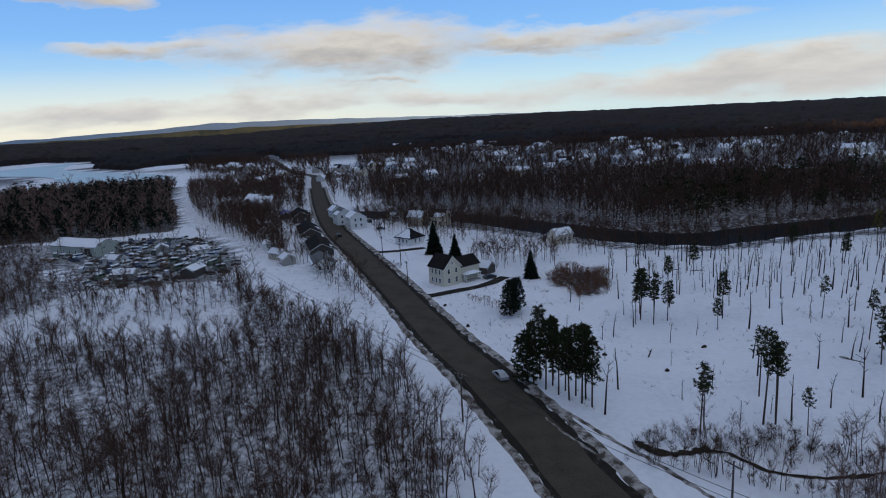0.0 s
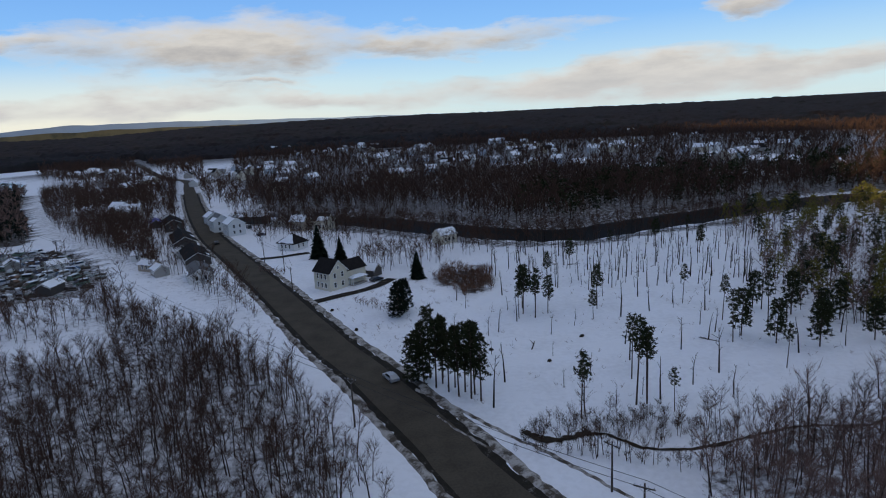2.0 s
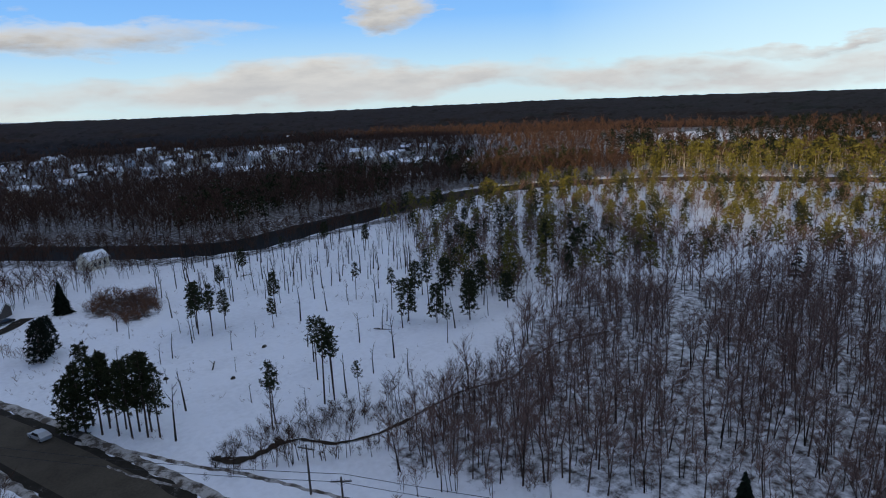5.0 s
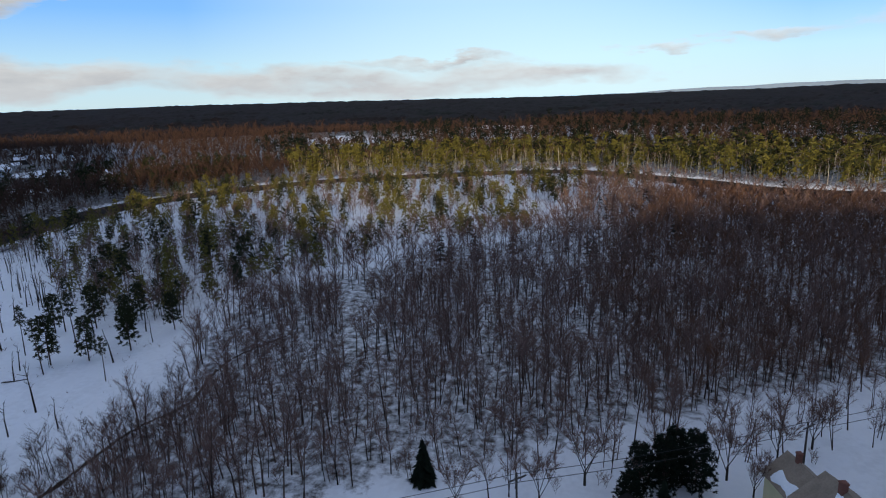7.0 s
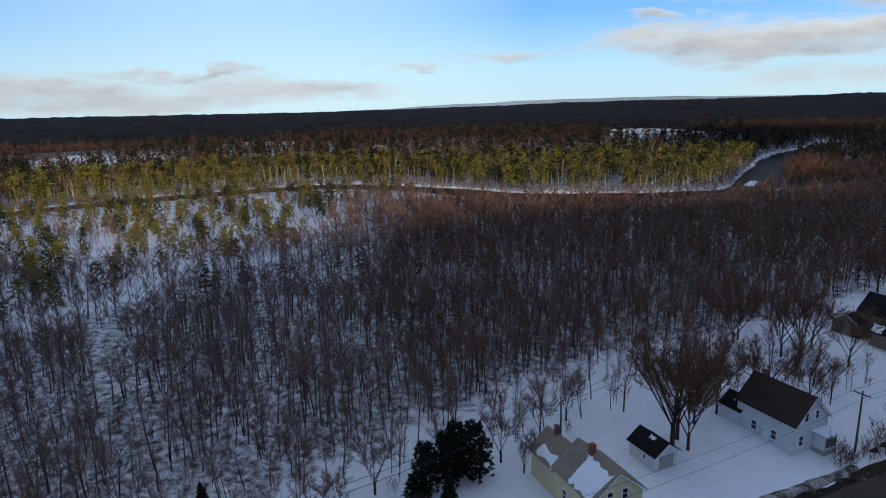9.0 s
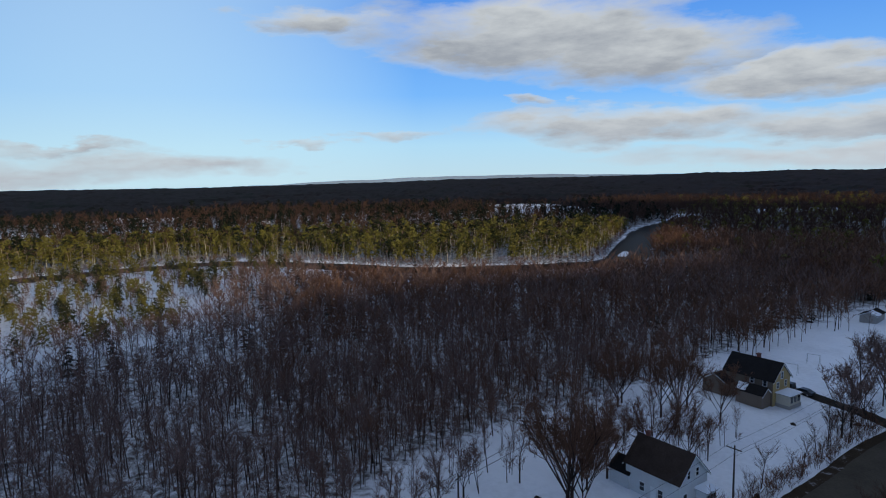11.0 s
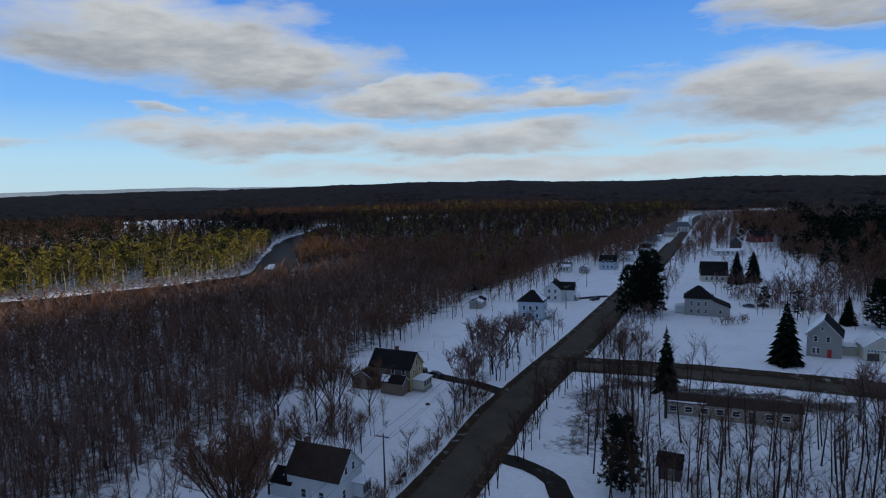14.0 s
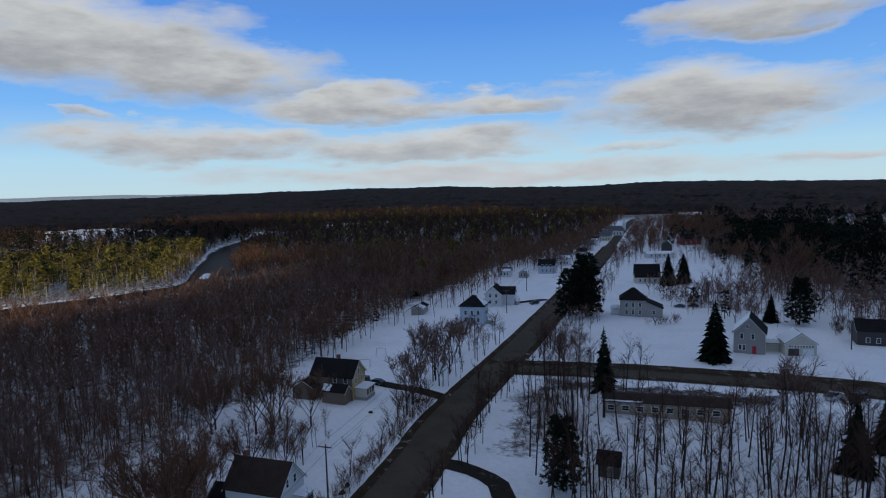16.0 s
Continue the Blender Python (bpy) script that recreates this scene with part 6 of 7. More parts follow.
h = house("white two-storey hip-roofed house with snowy slope", (147.5, -182.0), 207, 9.2, 8.2, 7.0, 10.6, BLUE_GREY_WALL, DARK_ROOF, rows("r", 8, 3, 2, 0.9, 1.5) + rows("f", 7, 2, 2, 0.9, 1.5) + rows("b", 7, 2, 2), hip=True, snow=[("f", 0.05, 0.9, 0.05, 0.85)], over=0.5)
porch(h, 4.6, -2.0, 6.6, 2.5, 2.8, GREY_ROOF, True)
h = house("white gabled farmhouse with dark roof and porch", (165, -218.5), 297, 9.5, 7.4, 5.2, 8.4, WHITE_WALL, DARK_ROOF, rows("b", 6, 2, 2, 0.8, 1.4) + rows("r", 8, 3, 2) + rows("l", 8, 3, 2), [(1.0, 0.0, 7.8, 9.3)], seed=15, snow=[("l", 0.0, 0.12, 0.0, 1.0)])
body_and_roof(h, 7.0, 5.6, 4.8, 7.6, WHITE_WALL, DARK_ROOF, cx=1.5, cy=-5.2, axis="y", tag=("wing_wall", "wing_roof"), over=0.35)
porch(h, -1.5, -10.4, 4.5, -8.4, 2.6, GREY_ROOF, True)
for i, (x, y, tn, L, W, e_, r_, wl, rf, lab) in enumerate([
        (197, -312, 205, 9.5, 7.5, 4.8, 7.8, BLUE_GREY_WALL, DARK_ROOF, "pale grey gabled house with dark roof along the road"), (209, -287, 205, 7, 6, 3.0, 5.2, WHITE_WALL, GREY_ROOF, "small white house with grey roof behind a yard"),
        (199, -291, 115, 6, 5, 2.6, 4.4, GREY_WALL, DARK_ROOF, "small grey outbuilding in a snowy yard"), (205, -345, 205, 8, 7, 4.6, 7.4, WHITE_WALL, GREY_ROOF, "white roadside house with snowy roof"),
        (234, -428, 205, 9, 7, 4.6, 7.6, WHITE_WALL, GREY_ROOF, "white gabled house beside a distant road"), (248, -462, 205, 8, 7, 4.4, 7.0, WHITE_WALL, DARK_ROOF, "white house with dark roof beside a distant road"),
        (258, -505, 205, 9, 7, 5.0, 8.0, CREAM_WALL, GREY_ROOF, "cream gabled house beside a distant road"), (270, -532, 205, 8, 6, 4.0, 6.6, WHITE_WALL, GREY_ROOF, "low white house beside a distant road"),
        (219, -392, 205, 7, 6, 3.4, 5.6, WHITE_WALL, DARK_ROOF, "small white cottage beside a distant road")]):
    house(lab, (x, y), tn, L, W, e_, r_, wl, rf, rows("f", W * 0.8, 2, 1 + (e_ > 4)) + rows("r", L * 0.8, 3, 1 + (e_ > 4)), snow=[("r", 0.1, 0.95, 0.05, 0.6)] if i % 2 else [("l", 0, 0.9, 0, 0.9)], group="houses along the south road", seed=30 + i)
c = house("white church with a pointed steeple far down the road", (276, -560), 205, 14, 8, 5.0, 9.0, WHITE_WALL, GREY_ROOF, rows("r", 12, 4, 1, 1.0, 2.4), name="church", category="church")
Shape().box(6.0, -1.6, 5.0, 9.2, 1.6, 11.5).make("tower", WHITE_WALL, c)
Shape().add([(5.8, -1.8, 11.5), (9.4, -1.8, 11.5), (9.4, 1.8, 11.5), (5.8, 1.8, 11.5), (7.6, 0, 17.5)], [(0, 1, 4), (1, 2, 4), (2, 3, 4), (3, 0, 4), (0, 3, 2, 1)]).make("steeple", TRIM, c)

# west side yards
h = house("grey two-storey hip-roofed house with lean-to", (104.5, -226.5), 25, 9.6, 8.6, 6.6, 10.6, GREY_WALL, DARK_ROOF, rows("l", 8, 3, 2, 0.85, 1.5) + rows("b", 7, 2, 2), hip=True, over=0.45, snow=[("b", 0.6, 0.95, 0.1, 0.7)])
Shape().add([(-4.8, -4.0, -0.3), (-10.6, -4.0, -0.3), (-10.6, 4.0, -0.3), (-4.8, 4.0, -0.3), (-4.8, -4.0, 5.6), (-10.6, -4.0, 3.2), (-10.6, 4.0, 3.2), (-4.8, 4.0, 5.6)],
            [(0, 1, 5, 4), (1, 2, 6, 5), (2, 3, 7, 6), (0, 3, 2, 1)]).make("lean_to_wall", GREY_WALL, h)
Shape().slab([(-4.8, -4.3, 5.85), (-4.8, 4.3, 5.85), (-10.9, 4.3, 3.3), (-10.9, -4.3, 3.3)], -0.2).make("lean_to_roof", DARK_ROOF, h)
window(h, "l", 7.4, 1.1, 0.9, 1.4, 9.6, 8.0)
porch(h, 4.8, -2.5, 8.2, 2.5, 2.8, GREY_ROOF, True, False, WHITE_WALL)
h = house("low house under a steep dark roof", (134, -306), 30, 12, 9, 3.6, 9.4, CREAM_WALL, DARK_ROOF, rows("l", 10, 4, 1))
house("long low white-roofed building behind evergreens", (172, -412), 35, 18, 8, 2.8, 4.2, WHITE_WALL, GREY_ROOF, rows("l", 15, 5, 1), name="long_house", category="house", snow=[("l", 0, 1, 0, 1), ("r", 0, 1, 0, 1)])
house("dark red barn with snow before it", (186, -505), 40, 16, 10, 4.6, 8.4, RED_WALL, DARK_ROOF, rows("l", 13, 3, 1), name="barn", category="barn")
house("tall dark gabled outbuilding among trees", (176, -436), 110, 8, 7, 6.0, 9.5, DARK_WALL, DARK_ROOF, name="outbuilding", category="barn", snow=[("l", 0.0, 0.5, 0, 0.8)])
h = house("grey gabled house with red door and snowy roof", (55.0, -200.0), 103, 10.0, 8.4, 6.6, 11.0, GREY_WALL, DARK_ROOF,
          [("f", -2.4, 1.2, 0.7, 1.5), ("f", -1.3, 1.2, 0.7, 1.5), ("f", -2.0, 4.6, 0.8, 1.5), ("f", 1.0, 4.6, 0.8, 1.5), ("f", -0.5, 7.9, 0.6, 0.9)] + rows("l", 8, 3, 2), (), [("f", 1.4, 1.1, 2.3, RED_DOOR, 0.25, "red front door")], snow=[("r", 0.0, 1.0, 0.0, 0.97)], seed=21, over=0.5)
# the front gable is the +x end, turned towards the road junction
h = house("white double garage with a snow-covered roof", (43.0, -203.0), 118, 8.0, 8.2, 3.9, 6.8, CREAM_WALL, GREY_ROOF, [("f", -3.0 + 0.75 * q, 2.7, 0.5, 0.5) for q in range(9)], (), [("f", -1.9, 2.8, 2.2, DARK_WALL, 0.05, "dark garage door"), ("f", 1.9, 2.8, 2.2, TRIM, 0.05)],
          name="garage", category="garage", snow=[("r", 0, 1, 0, 1), ("l", 0.0, 1.0, 0.0, 0.9)], seed=22)
house("low link building with a flat snowy roof", (49.6, -204.2), 20, 5.4, 4.2, 2.5, 3.0, CREAM_WALL, GREY_ROOF, name="breezeway", category="building", snow=[("r", 0, 1, 0, 1), ("l", 0, 1, 0, 1)])
h = house("long brown mobile home with a dark flat roof", (54.0, -133.0), 26.5, 26.5, 6.6, 3.2, 4.0, TAN_WALL, BROWN_ROOF, [("l", -11.5 + 3.1 * q, 1.3, 1.4, 1.1) for q in range(8)], (), [("l", 4.0, 1.0, 2.1, DARK_WALL)], name="mobile_home", category="mobile home", snow=[("l", 0.0, 0.30, 0.02, 0.20)], over=0.3)
house("small dark garden shed among bare trees", (49.8, -98.5), 20, 3.6, 3.4, 2.6, 4.2, DARK_WALL, DARK_ROOF, name="shed", category="shed", snow=[("r", 0.0, 0.5, 0.2, 1.0)], doors=[("l", 0.2, 1.2, 2.0, GREY_WALL)])
house("dark brown house behind a snowy yard", (27, -228), 20, 11, 8, 4.6, 7.4, DARK_WALL, DARK_ROOF, rows("l", 9, 3, 1))
h = house("small house under a dark blue-black roof", (64.5, 1.5), 203, 8.0, 6.6, 2.9, 5.0, WHITE_WALL, DARK_ROOF, rows("r", 6, 2, 1))
house("low wing with a dark roof speckled with snow", (67.0, -4.8), 113, 4.6, 4.0, 2.4, 3.8, WHITE_WALL, DARK_ROOF, name="outbuilding", category="building", snow=[("r", 0.1 + 0.3 * q, 0.25 + 0.3 * q, 0.1, 0.8) for q in range(3)] + [("l", 0.6, 1.0, 0.2, 1.0)])

# north of the field
h = house("white two-storey farmhouse with dark grey roof", (-5.2, 192.5), -50, 7.6, 7.0, 5.9, 9.4, CREAM_WALL, DARK_ROOF, [("f", -1.5, 3.9, 0.9, 1.5), ("f", 1.5, 3.9, 0.9, 1.5), ("f", -1.5, 1.0, 0.9, 1.5), ("f", 1.5, 1.0, 0.9, 1.5), ("f", 0, 6.6, 0.6, 0.8)] + rows("r", 6, 3, 2, 0.8, 1.5), seed=41)
body_and_roof(h, 8.5, 6.0, 5.0, 7.6, CREAM_WALL, DARK_ROOF, cx=0.2, cy=7.5, axis="y", tag=("wing_wall", "wing_roof"), over=0.35)
porch(h, 3.2, 4.4, 5.2, 10.6, 2.5, GREY_ROOF, True)
house("small dark shed with snow on its roof", (8.0, 203.0), -40, 5, 4.5, 2.4, 4.2, DARK_WALL, DARK_ROOF, name="shed", category="shed", snow=[("r", 0, 1, 0.0, 1), ("l", 0, 0.4, 0.3, 0.9)])
h = house("small white hip-roofed cottage with snowy roof", (-21, 258.5), -40, 9.0, 8.0, 3.0, 6.4, WHITE_WALL, DARK_ROOF, rows("f", 6, 2, 1) + rows("r", 7, 3, 1), hip=True, snow=[("r", 0.05, 0.95, 0.05, 0.9)], over=0.5)
for i, (x, y, tn, L, W, e_, r_, wl, rf, lab) in enumerate([
        (-51, 306, -65, 9, 8, 5.6, 8.4, WHITE_WALL, GREY_ROOF, "white two-storey house with snowy roof by the road"), (-60, 320, -65, 9, 8, 5.6, 8.6, WHITE_WALL, GREY_ROOF, "white two-storey house close to its neighbour"),
        (-20, 304, -30, 8, 7, 4.6, 7.6, TAN_WALL, DARK_ROOF, "brown gabled house near the river"), (-9, 301, -30, 8, 7, 4.6, 7.6, CREAM_WALL, BROWN_ROOF, "tan gabled house near the river"),
        (40, 246, 30, 8, 6, 3.6, 6.0, CREAM_WALL, GREY_ROOF, "small cream farmhouse beside the river"), (-33, 322, -50, 7, 6, 3.6, 5.8, GREY_WALL, GREY_ROOF, "grey house behind roadside trees"), (-68, 345, -65, 8, 7, 5.0, 7.6, WHITE_WALL, DARK_ROOF, "white house beyond roadside trees")]):
    house(lab, (x, y), tn, L, W, e_, r_, wl, rf, rows("f", W * 0.8, 2, 1 + (e_ > 5)) + rows("r", L * 0.8, 3, 1 + (e_ > 5)), snow=[("r", 0, 1, 0, 0.9)] if i % 2 == 0 else [("r", 0.3, 1, 0, 0.5)], group="houses along the north road", seed=50 + i)
for i, (x, y, L, W, e_, r_, wl, snow, lab) in enumerate([
        (-50.5, 221, 14, 8.0, 3.0, 5.0, WHITE_WALL, [("r", 0.0, 0.9, 0.0, 0.18)], "low white house under a dark grey roof"), (-57.5, 250, 22, 9.0, 3.6, 6.0, DARK_WALL, [("l", 0.1, 0.3, 0.1, 0.3)], "long black-roofed building in a row"),
        (-70, 286, 24, 9.0, 3.6, 6.0, DARK_WALL, [("l", 0.4, 0.6, 0.0, 0.3)], "long black-roofed building in a row"), (-86, 336, 18, 9.0, 3.8, 6.2, DARK_WALL, [], "dark building with a black roof")]):
    house(lab, (x, y), -72, L, W, e_, r_, wl, GREY_ROOF if i == 0 else DARK_ROOF, rows("f", W * 0.8, 2, 1) + rows("r", L * 0.85, 5, 1), snow=snow, name="long_house", category="building", group="dark-roofed row west of the road", seed=60 + i)
h = house("shed draped with a bright blue tarpaulin", (-97, 347), -72, 9, 6, 2.8, 4.4, DARK_WALL, BLUE_TARP, name="shed", category="shed")
for i, (x, y, L, W, wl) in enumerate([(-66, 232, 6, 5, GREY_WALL), (-72, 242, 7, 5, TAN_WALL), (-80, 262, 7, 6, WHITE_WALL), (-84, 275, 6, 5, GREY_WALL), (-92, 300, 8, 6, WHITE_WALL), (-100, 318, 8, 6, CREAM_WALL), (-66, 262, 5, 4, WHITE_WALL)]):
    house("small snow-topped outbuilding behind the row", (x, y), -60 + 25 * (i % 3), L, W, 2.6, 4.2, wl, GREY_ROOF, rows("r", L * 0.7, 2, 1), name="outbuilding", category="shed", group="outbuildings behind the row", snow=[("r", 0, 1, 0, 1), ("l", 0.1, 0.9, 0.1, 0.9)], seed=70 + i)
h = house("long pale salvage-yard workshop with a snowy roof", (-171, 277), -23, 30, 12, 4.2, 6.8, boards("pale_green_siding", (0.42, 0.46, 0.42), 0.3), GREY_ROOF, rows("b", 9, 2, 1) + rows("r", 26, 6, 1), (), [("r", 10.0, 3.5, 3.2, DARK_WALL)], name="workshop", category="workshop", snow=[("r", 0, 0.97, 0, 1), ("l", 0, 1, 0, 1)])

# village houses far off
kf = np.random.default_rng(77)
for i, (x, y) in enumerate(FAR_HOUSES):
    for q in range(2 if y > 400 and i % 3 else 1):
        px, py = x + q * kf.uniform(14, 26) * (1 if i % 2 else -1), y + q * kf.uniform(-14, 20)
        two = kf.random() > 0.4
        wl = [WHITE_WALL, WHITE_WALL, CREAM_WALL, BLUE_GREY_WALL, GREY_WALL][int(kf.integers(5))]
        L, W = kf.uniform(9, 13), kf.uniform(7.5, 9)
        house("distant %s house with %s roof among bare trees" % ({"white_clapboard": "white", "cream_clapboard": "cream", "blue_grey_clapboard": "pale grey", "grey_clapboard": "grey"}[wl.name], "snowy" if i % 3 else "dark"), (px, py), kf.uniform(0, 180), L, W, 5.4 if two else 3.4, 8.8 if two else 6.2, wl, DARK_ROOF,
              rows("f", W * 0.8, 2, 2 if two else 1, 1.1, 1.6) + rows("r", L * 0.8, 3, 2 if two else 1, 1.1, 1.6), snow=[("r", 0, 1, 0, 1), ("l", 0, 1, 0, 1)] if i % 3 else [("l", 0, 0.6, 0, 0.6)], group="distant village houses", seed=90 + i)


# ---- vehicles ----
def car(label, at, turn, paint, kind="car", snow=False, group="", z=None):
    ob = thing("car" if kind == "car" else kind, label, {"car": "car", "van": "van", "truck": "truck"}[kind], (at[0], at[1], gz(*at) + 0.03 if z is None else z), turn, group)
    if kind == "van":
        prof, glass, half = [(-2.4, 0.35), (2.5, 0.35), (2.55, 1.0), (1.75, 1.2), (1.1, 1.95), (-2.35, 2.0), (-2.45, 1.0)], [(-2.0, 1.25), (1.55, 1.2), (1.05, 1.85), (-2.0, 1.88)], 0.95
    elif kind == "truck":
        prof, glass, half = [(-2.7, 0.5), (2.7, 0.5), (2.75, 1.15), (1.3, 1.25), (0.8, 1.9), (-0.5, 1.92), (-0.7, 1.25), (-2.75, 1.22)], [(-0.45, 1.3), (1.15, 1.28), (0.72, 1.82), (-0.4, 1.84)], 0.98
    else:
        prof, glass, half = [(-2.15, 0.32), (2.15, 0.32), (2.25, 0.75), (1.2, 0.95), (0.55, 1.42), (-1.1, 1.45), (-1.85, 1.0), (-2.22, 0.95)], [(-1.55, 1.0), (1.0, 0.97), (0.5, 1.36), (-1.05, 1.38)], 0.88

    def extrude(points, w, tuck):
        s, n = Shape(), len(points)
        top = max(p[1] for p in points)
        wy = [w - (tuck if p[1] > top - 0.25 else 0.0) for p in points]
        v = [(p[0], -q, p[1]) for p, q in zip(points, wy)] + [(p[0], q, p[1]) for p, q in zip(points, wy)]
        return s.add(v, [tuple(range(n)), tuple(range(2 * n - 1, n - 1, -1))] + [(i, i + n, (i + 1) % n + n, (i + 1) % n) for i in range(n)])
    extrude(prof, half, 0.16).make("body", paint, ob)
    extrude(glass, half + 0.012, 0.13).make("side_glass", PANE, ob)
    hood = [p for p in prof if p[0] > 0.4]
    a, b = sorted([p for p in prof if p[1] > 0.9 and p[0] > 0.3], key=lambda p: p[1])[0], max(hood, key=lambda p: p[1])
    Shape().slab([(a[0] + 0.02, -half + 0.12, a[1] + 0.02), (a[0] + 0.02, half - 0.12, a[1] + 0.02), (b[0] + 0.02, half - 0.2, b[1] - 0.02), (b[0] + 0.02, -half + 0.2, b[1] - 0.02)], -0.02).make("windscreen", PANE, ob)
    for x in (-1.35, 1.4):
        for y in (-half + 0.05, half - 0.05):
            w = Shape().tube((x, y - 0.1, 0.32), (x, y + 0.1, 0.32), 0.33, 0.33, 12).make("wheel", RUBBER, ob)
            Shape().tube((x, y - 0.115, 0.32), (x, y + 0.115, 0.32), 0.19, 0.19, 10).make("rim", STEEL, w)
    for y in (-half + 0.3, half - 0.3):
        Shape().box(prof[2][0] - 0.12, y - 0.16, 0.6, prof[2][0] + 0.01, y + 0.16, 0.76).make("headlight", TRIM, ob)
    if snow:
        tp = max(p[1] for p in prof)
        xs = [p[0] for p in prof if p[1] > tp - 0.1]
        Shape().box(min(xs) + 0.05, -half + 0.2, tp - 0.05, max(xs) - 0.05, half - 0.2, tp + 0.12).make("snow_cover", SNOW, ob)
        Shape().box(1.25, -half + 0.12, 0.9, 2.1, half - 0.12, 1.06).make("snow_cover", SNOW, ob)
    return ob


car("silver hatchback driving along the bare road", (6.8, 117.5), 110, PAINTS[2], z=0.09)
car("dark estate car parked on a ploughed driveway", (122.5, -109.0), 20, PAINTS[1])
car("black car parked beside a brown house", (126.5, -107.0), 20, PAINTS[1], "van")
car("pale blue pickup parked by the side road", (27, -165.0), 70, PAINTS[2], "truck")
car("dark van parked by the side road", (22.5, -167), 70, PAINTS[1], "van")
car("dark blue car parked behind a grey house", (97, -254), 10, PAINTS[3])
car("dark car parked behind a grey house", (93, -258), 15, PAINTS[1])
car("dark car parked in front of a farmhouse", (149.5, -226), 70, PAINTS[1])
car("dark car parked beside a white farmhouse", (9, 195), 30, PAINTS[1])
car("small dark car far along the road", (-55.5, 283), 110, PAINTS[1], z=0.09)

for i, (x, y, tn, p, kd) in enumerate([(-48, 232, 100, 0, "truck"), (-53, 237, 20, 1, "car"), (-63, 266, 110, 2, "van"), (-66, 273, 30, 3, "car"), (-76, 306, 105, 1, "truck"), (-80, 316, 15, 0, "car"), (-93, 356, 100, 4, "car"), (-74, 252, 60, 2, "car"), (-38, 298, 20, 3, "car"), (-46, 318, 110, 1, "van")]):
    car("%s %s parked among snowy yards by the road" % (("white", "black", "silver", "dark blue", "red")[p], {"car": "car", "van": "van", "truck": "pickup truck"}[kd]), (x, y), tn, PAINTS[p], kd, i % 2 == 0, "vehicles by the row of houses")
kj = np.random.default_rng(9)
WRECKS = [car("wrecked %s car under snow in a salvage yard" % n, (-110, 236), 0, PAINTS[p], kd, True, "wrecks in the salvage yard") for n, p, kd in (("white", 0, "car"), ("silver", 2, "van"), ("rusty", 5, "car"), ("green", 6, "van"), ("blue", 3, "truck"), ("white", 0, "van"))]
made = 0
JUNK = [(-178, 300), (-120, 300), (-98, 262), (-84, 236), (-84, 214), (-130, 206), (-150, 236), (-150, 256), (-182, 258)]
jx, jy = np.meshgrid(np.arange(-185, -80, 6.4), np.arange(206, 305, 7.5))
for x, y in zip(jx.ravel(), jy.ravel()):
    x, y = x + kj.uniform(-2, 2), y + kj.uniform(-2, 2)
    if not inside(JUNK, np.array(x), np.array(y)) or away(TRAIL, np.array(x), np.array(y)) < 9 or abs((x + 171) * 0.92 - (y - 277) * 0.39) < 17 and abs((x + 171) * 0.39 + (y - 277) * 0.92) < 8.5:
        continue
    m = pose(x, y, gz(x, y) + kj.uniform(0, 0.1), kj.uniform(-4, 4), kj.uniform(-4, 4), kj.uniform(0, 360))
    if made < len(WRECKS):
        WRECKS[made].matrix_basis = m
    elif kj.random() < 0.8:
        copy_thing(WRECKS[int(kj.integers(len(WRECKS)))], m)
    made += 1
for i, (x, y, L, W, e_) in enumerate([(-122, 219, 8, 5, 2.6), (-108, 252, 7, 5, 3.0), (-97, 219, 8, 5, 2.8), (-128, 262, 6, 5, 3.2), (-140, 246, 9, 5, 3.0)]):
    house("snow-topped salvage-yard shed among wrecked cars", (x, y), 40 * i, L, W, e_, e_ + 1.4, [GREY_WALL, WHITE_WALL, DARK_WALL][i % 3], GREY_ROOF, name="shed", category="shed", group="sheds in the salvage yard", snow=[("r", 0, 1, 0, 1), ("l", 0, 0.8, 0, 1)], seed=120 + i)


def scrap(name, poly, spacing, material, label, seed):
    """Loose junk half buried in snow: bent panels, crates and beams, joined."""
    k = np.random.default_rng(seed)
    s = Shape()
    for x, y in spots_in(poly, spacing, seed):
        z = gz(x, y)
        for _ in range(3):
            a, w, d, h = k.uniform(0, 3.14), k.uniform(0.3, 1.9), k.uniform(0.15, 0.8), k.uniform(0.2, 1.3)
            c, sn = math.cos(a), math.sin(a)
            ox, oy = x + k.uniform(-1.5, 1.5), y + k.uniform(-1.5, 1.5)
            q = [(ox + c * u - sn * v, oy + sn * u + c * v) for u, v in ((-w, -d), (w, -d), (w, d), (-w, d))]
            t = k.uniform(0.3, 1.0, 4) * h
            s.add([(*p, z - 0.1) for p in q] + [(*p, z + g) for p, g in zip(q, t)], [(4, 5, 6, 7), (0, 1, 5, 4), (1, 2, 6, 5), (2, 3, 7, 6), (3, 0, 4, 7)])
    return tagged(s.make(name, material), label, "scrap", kind="stuff")


saved = YARDS[:]
YARDS.clear()
scatter("salvage_yard_trees", MIDDLE + BUSHES, spots_in(JUNK, 6.0, 303), BARK, TWIG_DARK, "leafless scrub growing between wrecked cars", "brush", (0.4, 0.9), seed=304)
scrap("scrap_metal", JUNK, 6.5, surface("rusty_scrap", (0.07, 0.055, 0.045), 0.9, 0.4, 1.0, 0.2), "rusty scrap metal half buried in dirty snow", 301)
scrap("scrap_panels", JUNK, 8.0, surface("faded_panels", (0.30, 0.33, 0.32), 0.7, 0.4, 1.0, 0.2), "pale broken panels lying in dirty snow", 302)
YARDS.extend(saved)


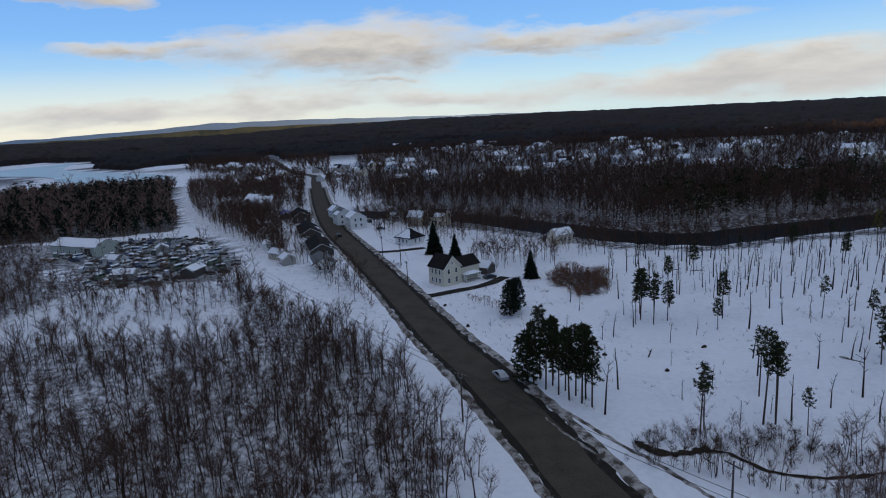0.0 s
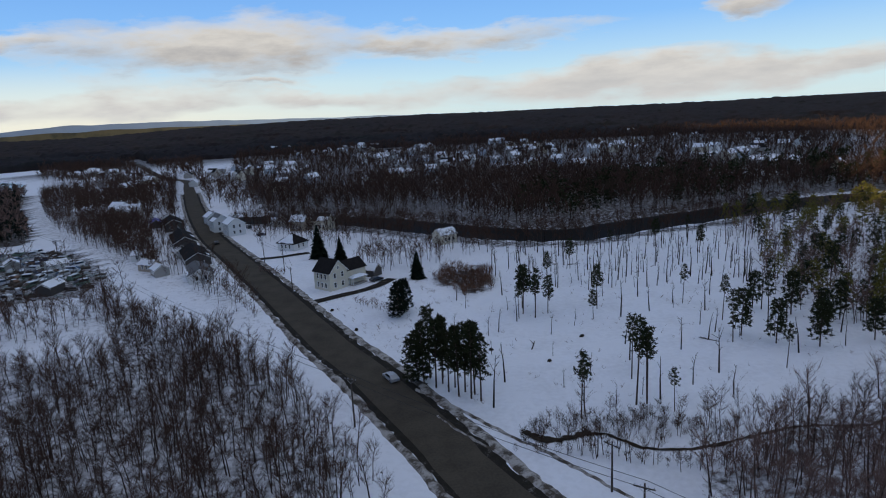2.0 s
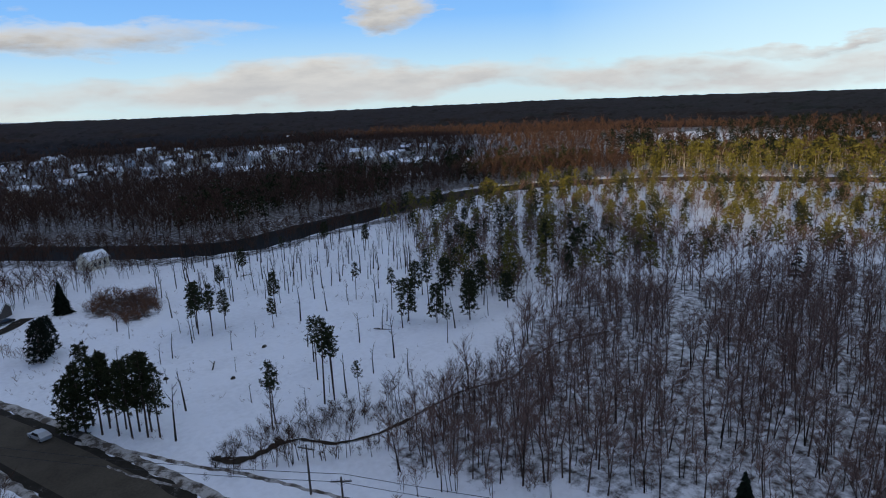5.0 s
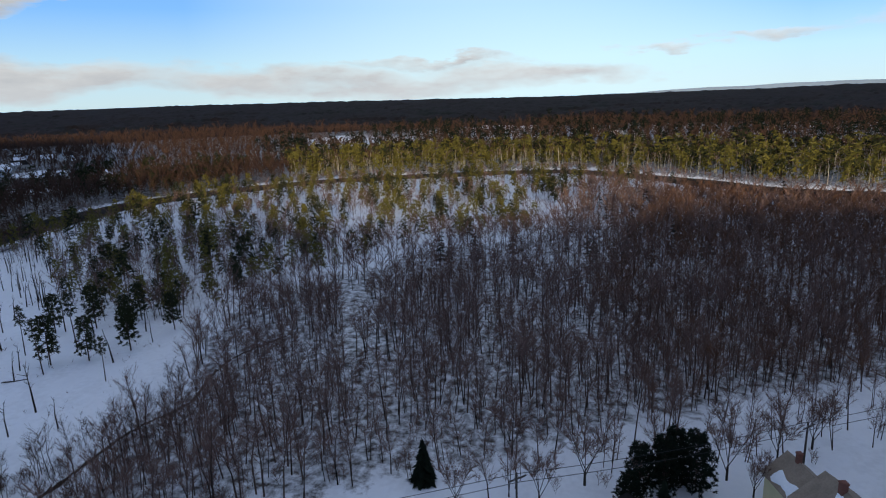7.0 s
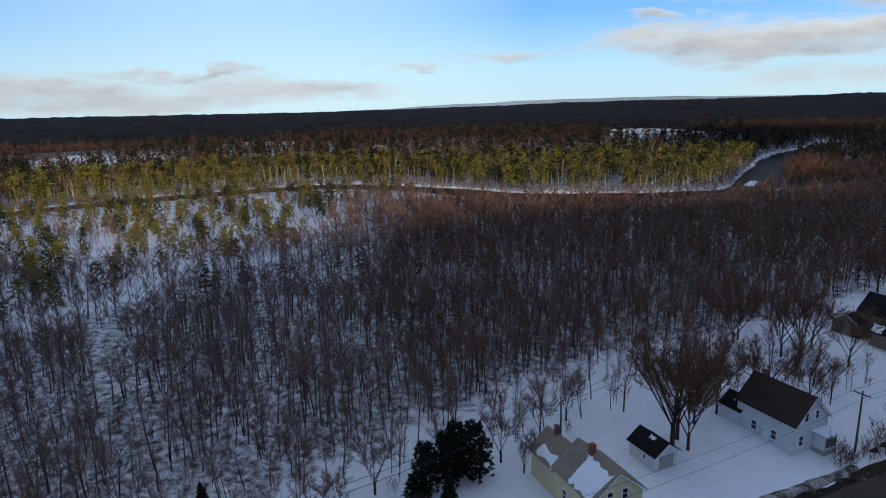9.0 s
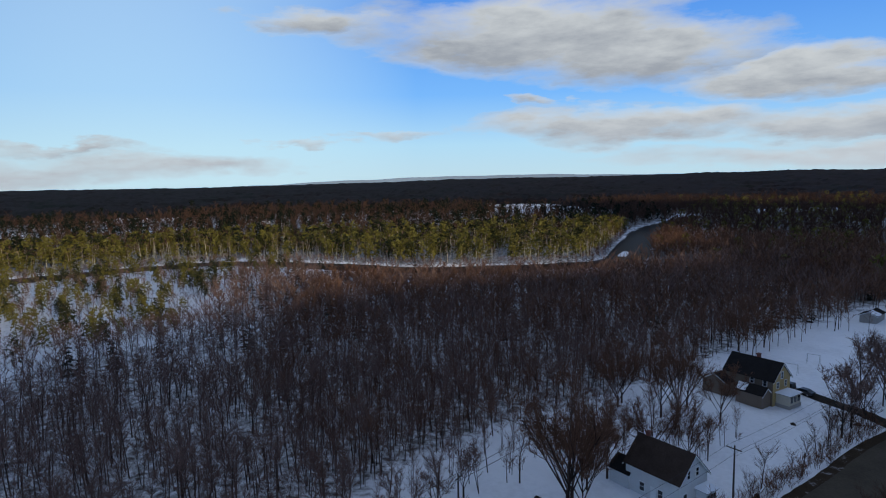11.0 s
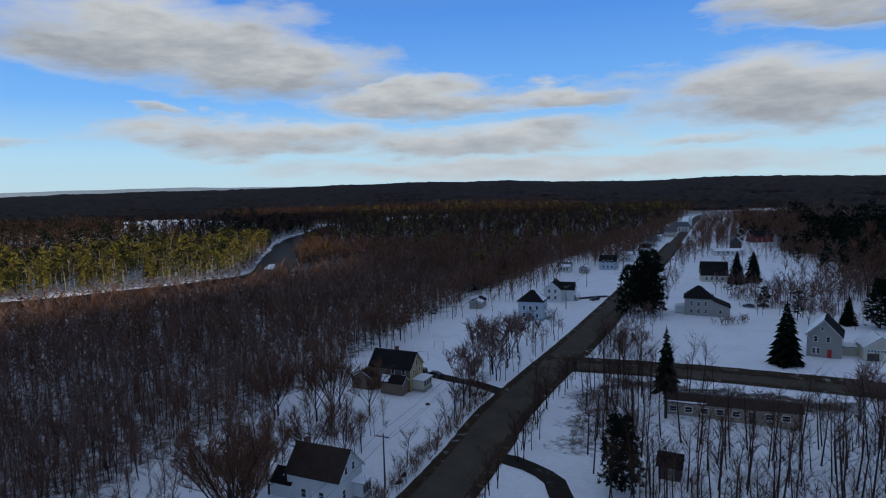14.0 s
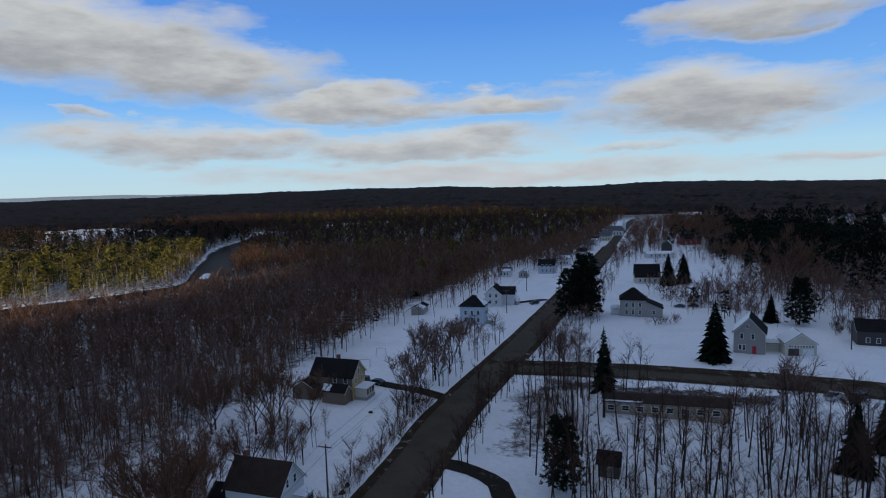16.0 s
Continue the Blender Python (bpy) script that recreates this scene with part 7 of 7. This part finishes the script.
# ---- poles and wires ----
def pole(at, high, turn, label="tarred wooden utility pole with a crossarm", transformer=False):
    ob = thing("utility_pole", label, "utility pole", (at[0], at[1], gz(*at)), turn, "utility poles")
    Shape().tube((0, 0, -0.5), (0, 0, high), 0.17, 0.11, 9).make("pole", WOOD_POLE, ob)
    Shape().box(-1.25, 0.10, high - 0.55, 1.25, 0.22, high - 0.40).make("crossarm", WOOD_POLE, ob)
    for x in (-1.1, -0.45, 0.45, 1.1):
        Shape().tube((x, 0.16, high - 0.40), (x, 0.16, high - 0.18), 0.06, 0.04, 6).make("insulator", STEEL, ob)
    for sx in (-1, 1):
        Shape().tube((sx * 0.7, 0.16, high - 0.52), (0, 0.14, high - 1.15), 0.03, 0.03, 5).make("brace", STEEL, ob)
    if transformer:
        Shape().tube((0.0, -0.34, high - 2.0), (0.0, -0.34, high - 1.1), 0.22, 0.22, 10).make("transformer", STEEL, ob)
    return ob


def wires(a, b, za, zb, offsets, sag=0.7, thick=0.035):
    """The wires of one span between two poles, each a sagging cable."""
    a, b = np.array(a, float), np.array(b, float)
    d = (b - a) / np.linalg.norm(b - a)
    side = np.array([d[1], -d[0]])
    mid = (a + b) / 2
    ob = thing("power_line", "black sagging power cables between wooden poles", "power line", (mid[0], mid[1], 0), 0, "power line spans")
    for off, drop in offsets:
        s = Shape()
        pts = [((a + (b - a) * t + side * off - mid), za + (zb - za) * t - drop - sag * 4 * t * (1 - t)) for t in np.linspace(0, 1, 9)]
        ring = [(side * math.cos(1.5708 * i) * thick, math.sin(1.5708 * i) * thick) for i in range(4)]
        s.add([(p[0] + u[0], p[1] + u[1], z + w) for p, z in pts for u, w in ring],
              [(4 * j + i, 4 * j + (i + 1) % 4, 4 * j + 4 + (i + 1) % 4, 4 * j + 4 + i) for j in range(len(pts) - 1) for i in range(4)] + [(3, 2, 1, 0), (32, 33, 34, 35)])
        s.make("cable", CABLE, ob)


TRAIL_POLES = [(-150, 322), (-115, 271), (-79, 213), (-37, 149), (-1, 100), (31.5, 60), (62, 15), (84, -18), (106, -46)]
for i, p in enumerate(TRAIL_POLES):
    pole(p, 9.2, 35 + 90 if i < 4 else 140, transformer=i == 1)
for p, q in zip(TRAIL_POLES[:-1], TRAIL_POLES[1:]):
    wires(p, q, 9.0, 9.0, [(-0.8, 0.0), (0.8, 0.0)], 0.6, 0.04)
ROAD_POLES = [(82.4, -61.5), (98, -92), (112, -120), (128, -158), (149, -205), (171, -252), (196, -320)]
for i, p in enumerate(ROAD_POLES):
    if i != 1:
        pole(p, 9.8, 24, transformer=i == 2)
for p, q in zip(ROAD_POLES[2:-1], ROAD_POLES[3:]):
    wires(p, q, 9.6, 9.6, [(-1.1, 0.0), (1.1, 0.0), (0.0, 1.6)], 0.8, 0.03)
wires(ROAD_POLES[0], ROAD_POLES[2], 9.6, 9.6, [(-1.1, 0.0), (1.1, 0.0), (0.0, 1.6)], 1.0, 0.025)
wires((56, -8), ROAD_POLES[0], 9.6, 9.6, [(-1.1, 0.0), (1.1, 0.0)], 1.0, 0.025)
pole((56, -8), 9.8, 24)
for p in [(-17, 191), (-30, 236), (-21.5, 219), (-125, 208), (33, 72), (31, -214)]:
    pole(p, 8.2 if p[1] > 100 else 7.6, 120)
wires((-30, 236), (-21.5, 219), 8.0, 8.0, [(-0.8, 0), (0.8, 0)], 0.3, 0.03)
wires((-21.5, 219), (-17, 191), 8.0, 8.0, [(-0.8, 0), (0.8, 0)], 0.3, 0.03)

# yard things
for x, y, tn in [(136, -117, 35), (141, -128, 35)]:
    ob = thing("swing_set", "bare metal swing frame standing in snow", "swing", (x, y, gz(x, y)), tn, "swing frames")
    for u in (-1.5, 1.5):
        for v in (-0.8, 0.8):
            Shape().tube((u, v, -0.1), (u, 0, 2.6), 0.05, 0.05, 6).make("leg", STEEL, ob)
    Shape().tube((-1.6, 0, 2.6), (1.6, 0, 2.6), 0.05, 0.05, 6).make("crossbar", STEEL, ob)


def heap(name, label, category, at, size, high, material, seed):
    k = np.random.default_rng(seed)
    n = 11
    ring = lambda r, z: [(math.cos(6.2832 * i / n) * r * k.uniform(0.75, 1.2), math.sin(6.2832 * i / n) * r * k.uniform(0.75, 1.2) * 0.7, z * k.uniform(0.7, 1.15)) for i in range(n)]
    v = ring(size, -0.1 / high if high else 0) + ring(size * 0.7, high * 0.6) + ring(size * 0.3, high) + [(0, 0, high * 1.05)]
    v[:n] = [(p[0], p[1], -0.15) for p in v[:n]]
    f = [(j * n + i, j * n + (i + 1) % n, (j + 1) * n + (i + 1) % n, (j + 1) * n + i) for j in (0, 1) for i in range(n)] + [(2 * n + i, 2 * n + (i + 1) % n, 3 * n) for i in range(n)]
    ob = Shape().add(v, f).make(name, material, flat=False)
    ob.matrix_basis = pose(at[0], at[1], gz(*at), 0, 0, seed * 37)
    return tagged(ob, label, category)


for i, (x, y) in enumerate([(108, -94), (104.5, -106), (82.5, -64.5), (84, -67), (66, -205), (60, -210), (-5, 168), (1, 150), (12, 128), (30, 128), (52, 130), (40, 118)]):
    heap("low_shrub", "low dark clump poking out of snow", "shrub", (x, y), 0.8, 0.5, DIRT, 20 + i)
kl = np.random.default_rng(15)
for i in range(9):
    x, y = kl.uniform(34, 108), kl.uniform(104, 200)
    a = kl.uniform(0, 180)
    ob = Shape().tube((-2.2, 0, 0.05), (2.2, 0, 0.12), 0.16, 0.09, 7).tube((0.6, 0, 0.25), (1.6, 0.9, 0.7), 0.06, 0.03, 5).make("fallen_log", DEAD)
    ob.matrix_basis = pose(x, y, gz(x, y), 0, kl.uniform(-4, 4), a)
    tagged(ob, "fallen broken log half sunk in snow", "log", "fallen logs")
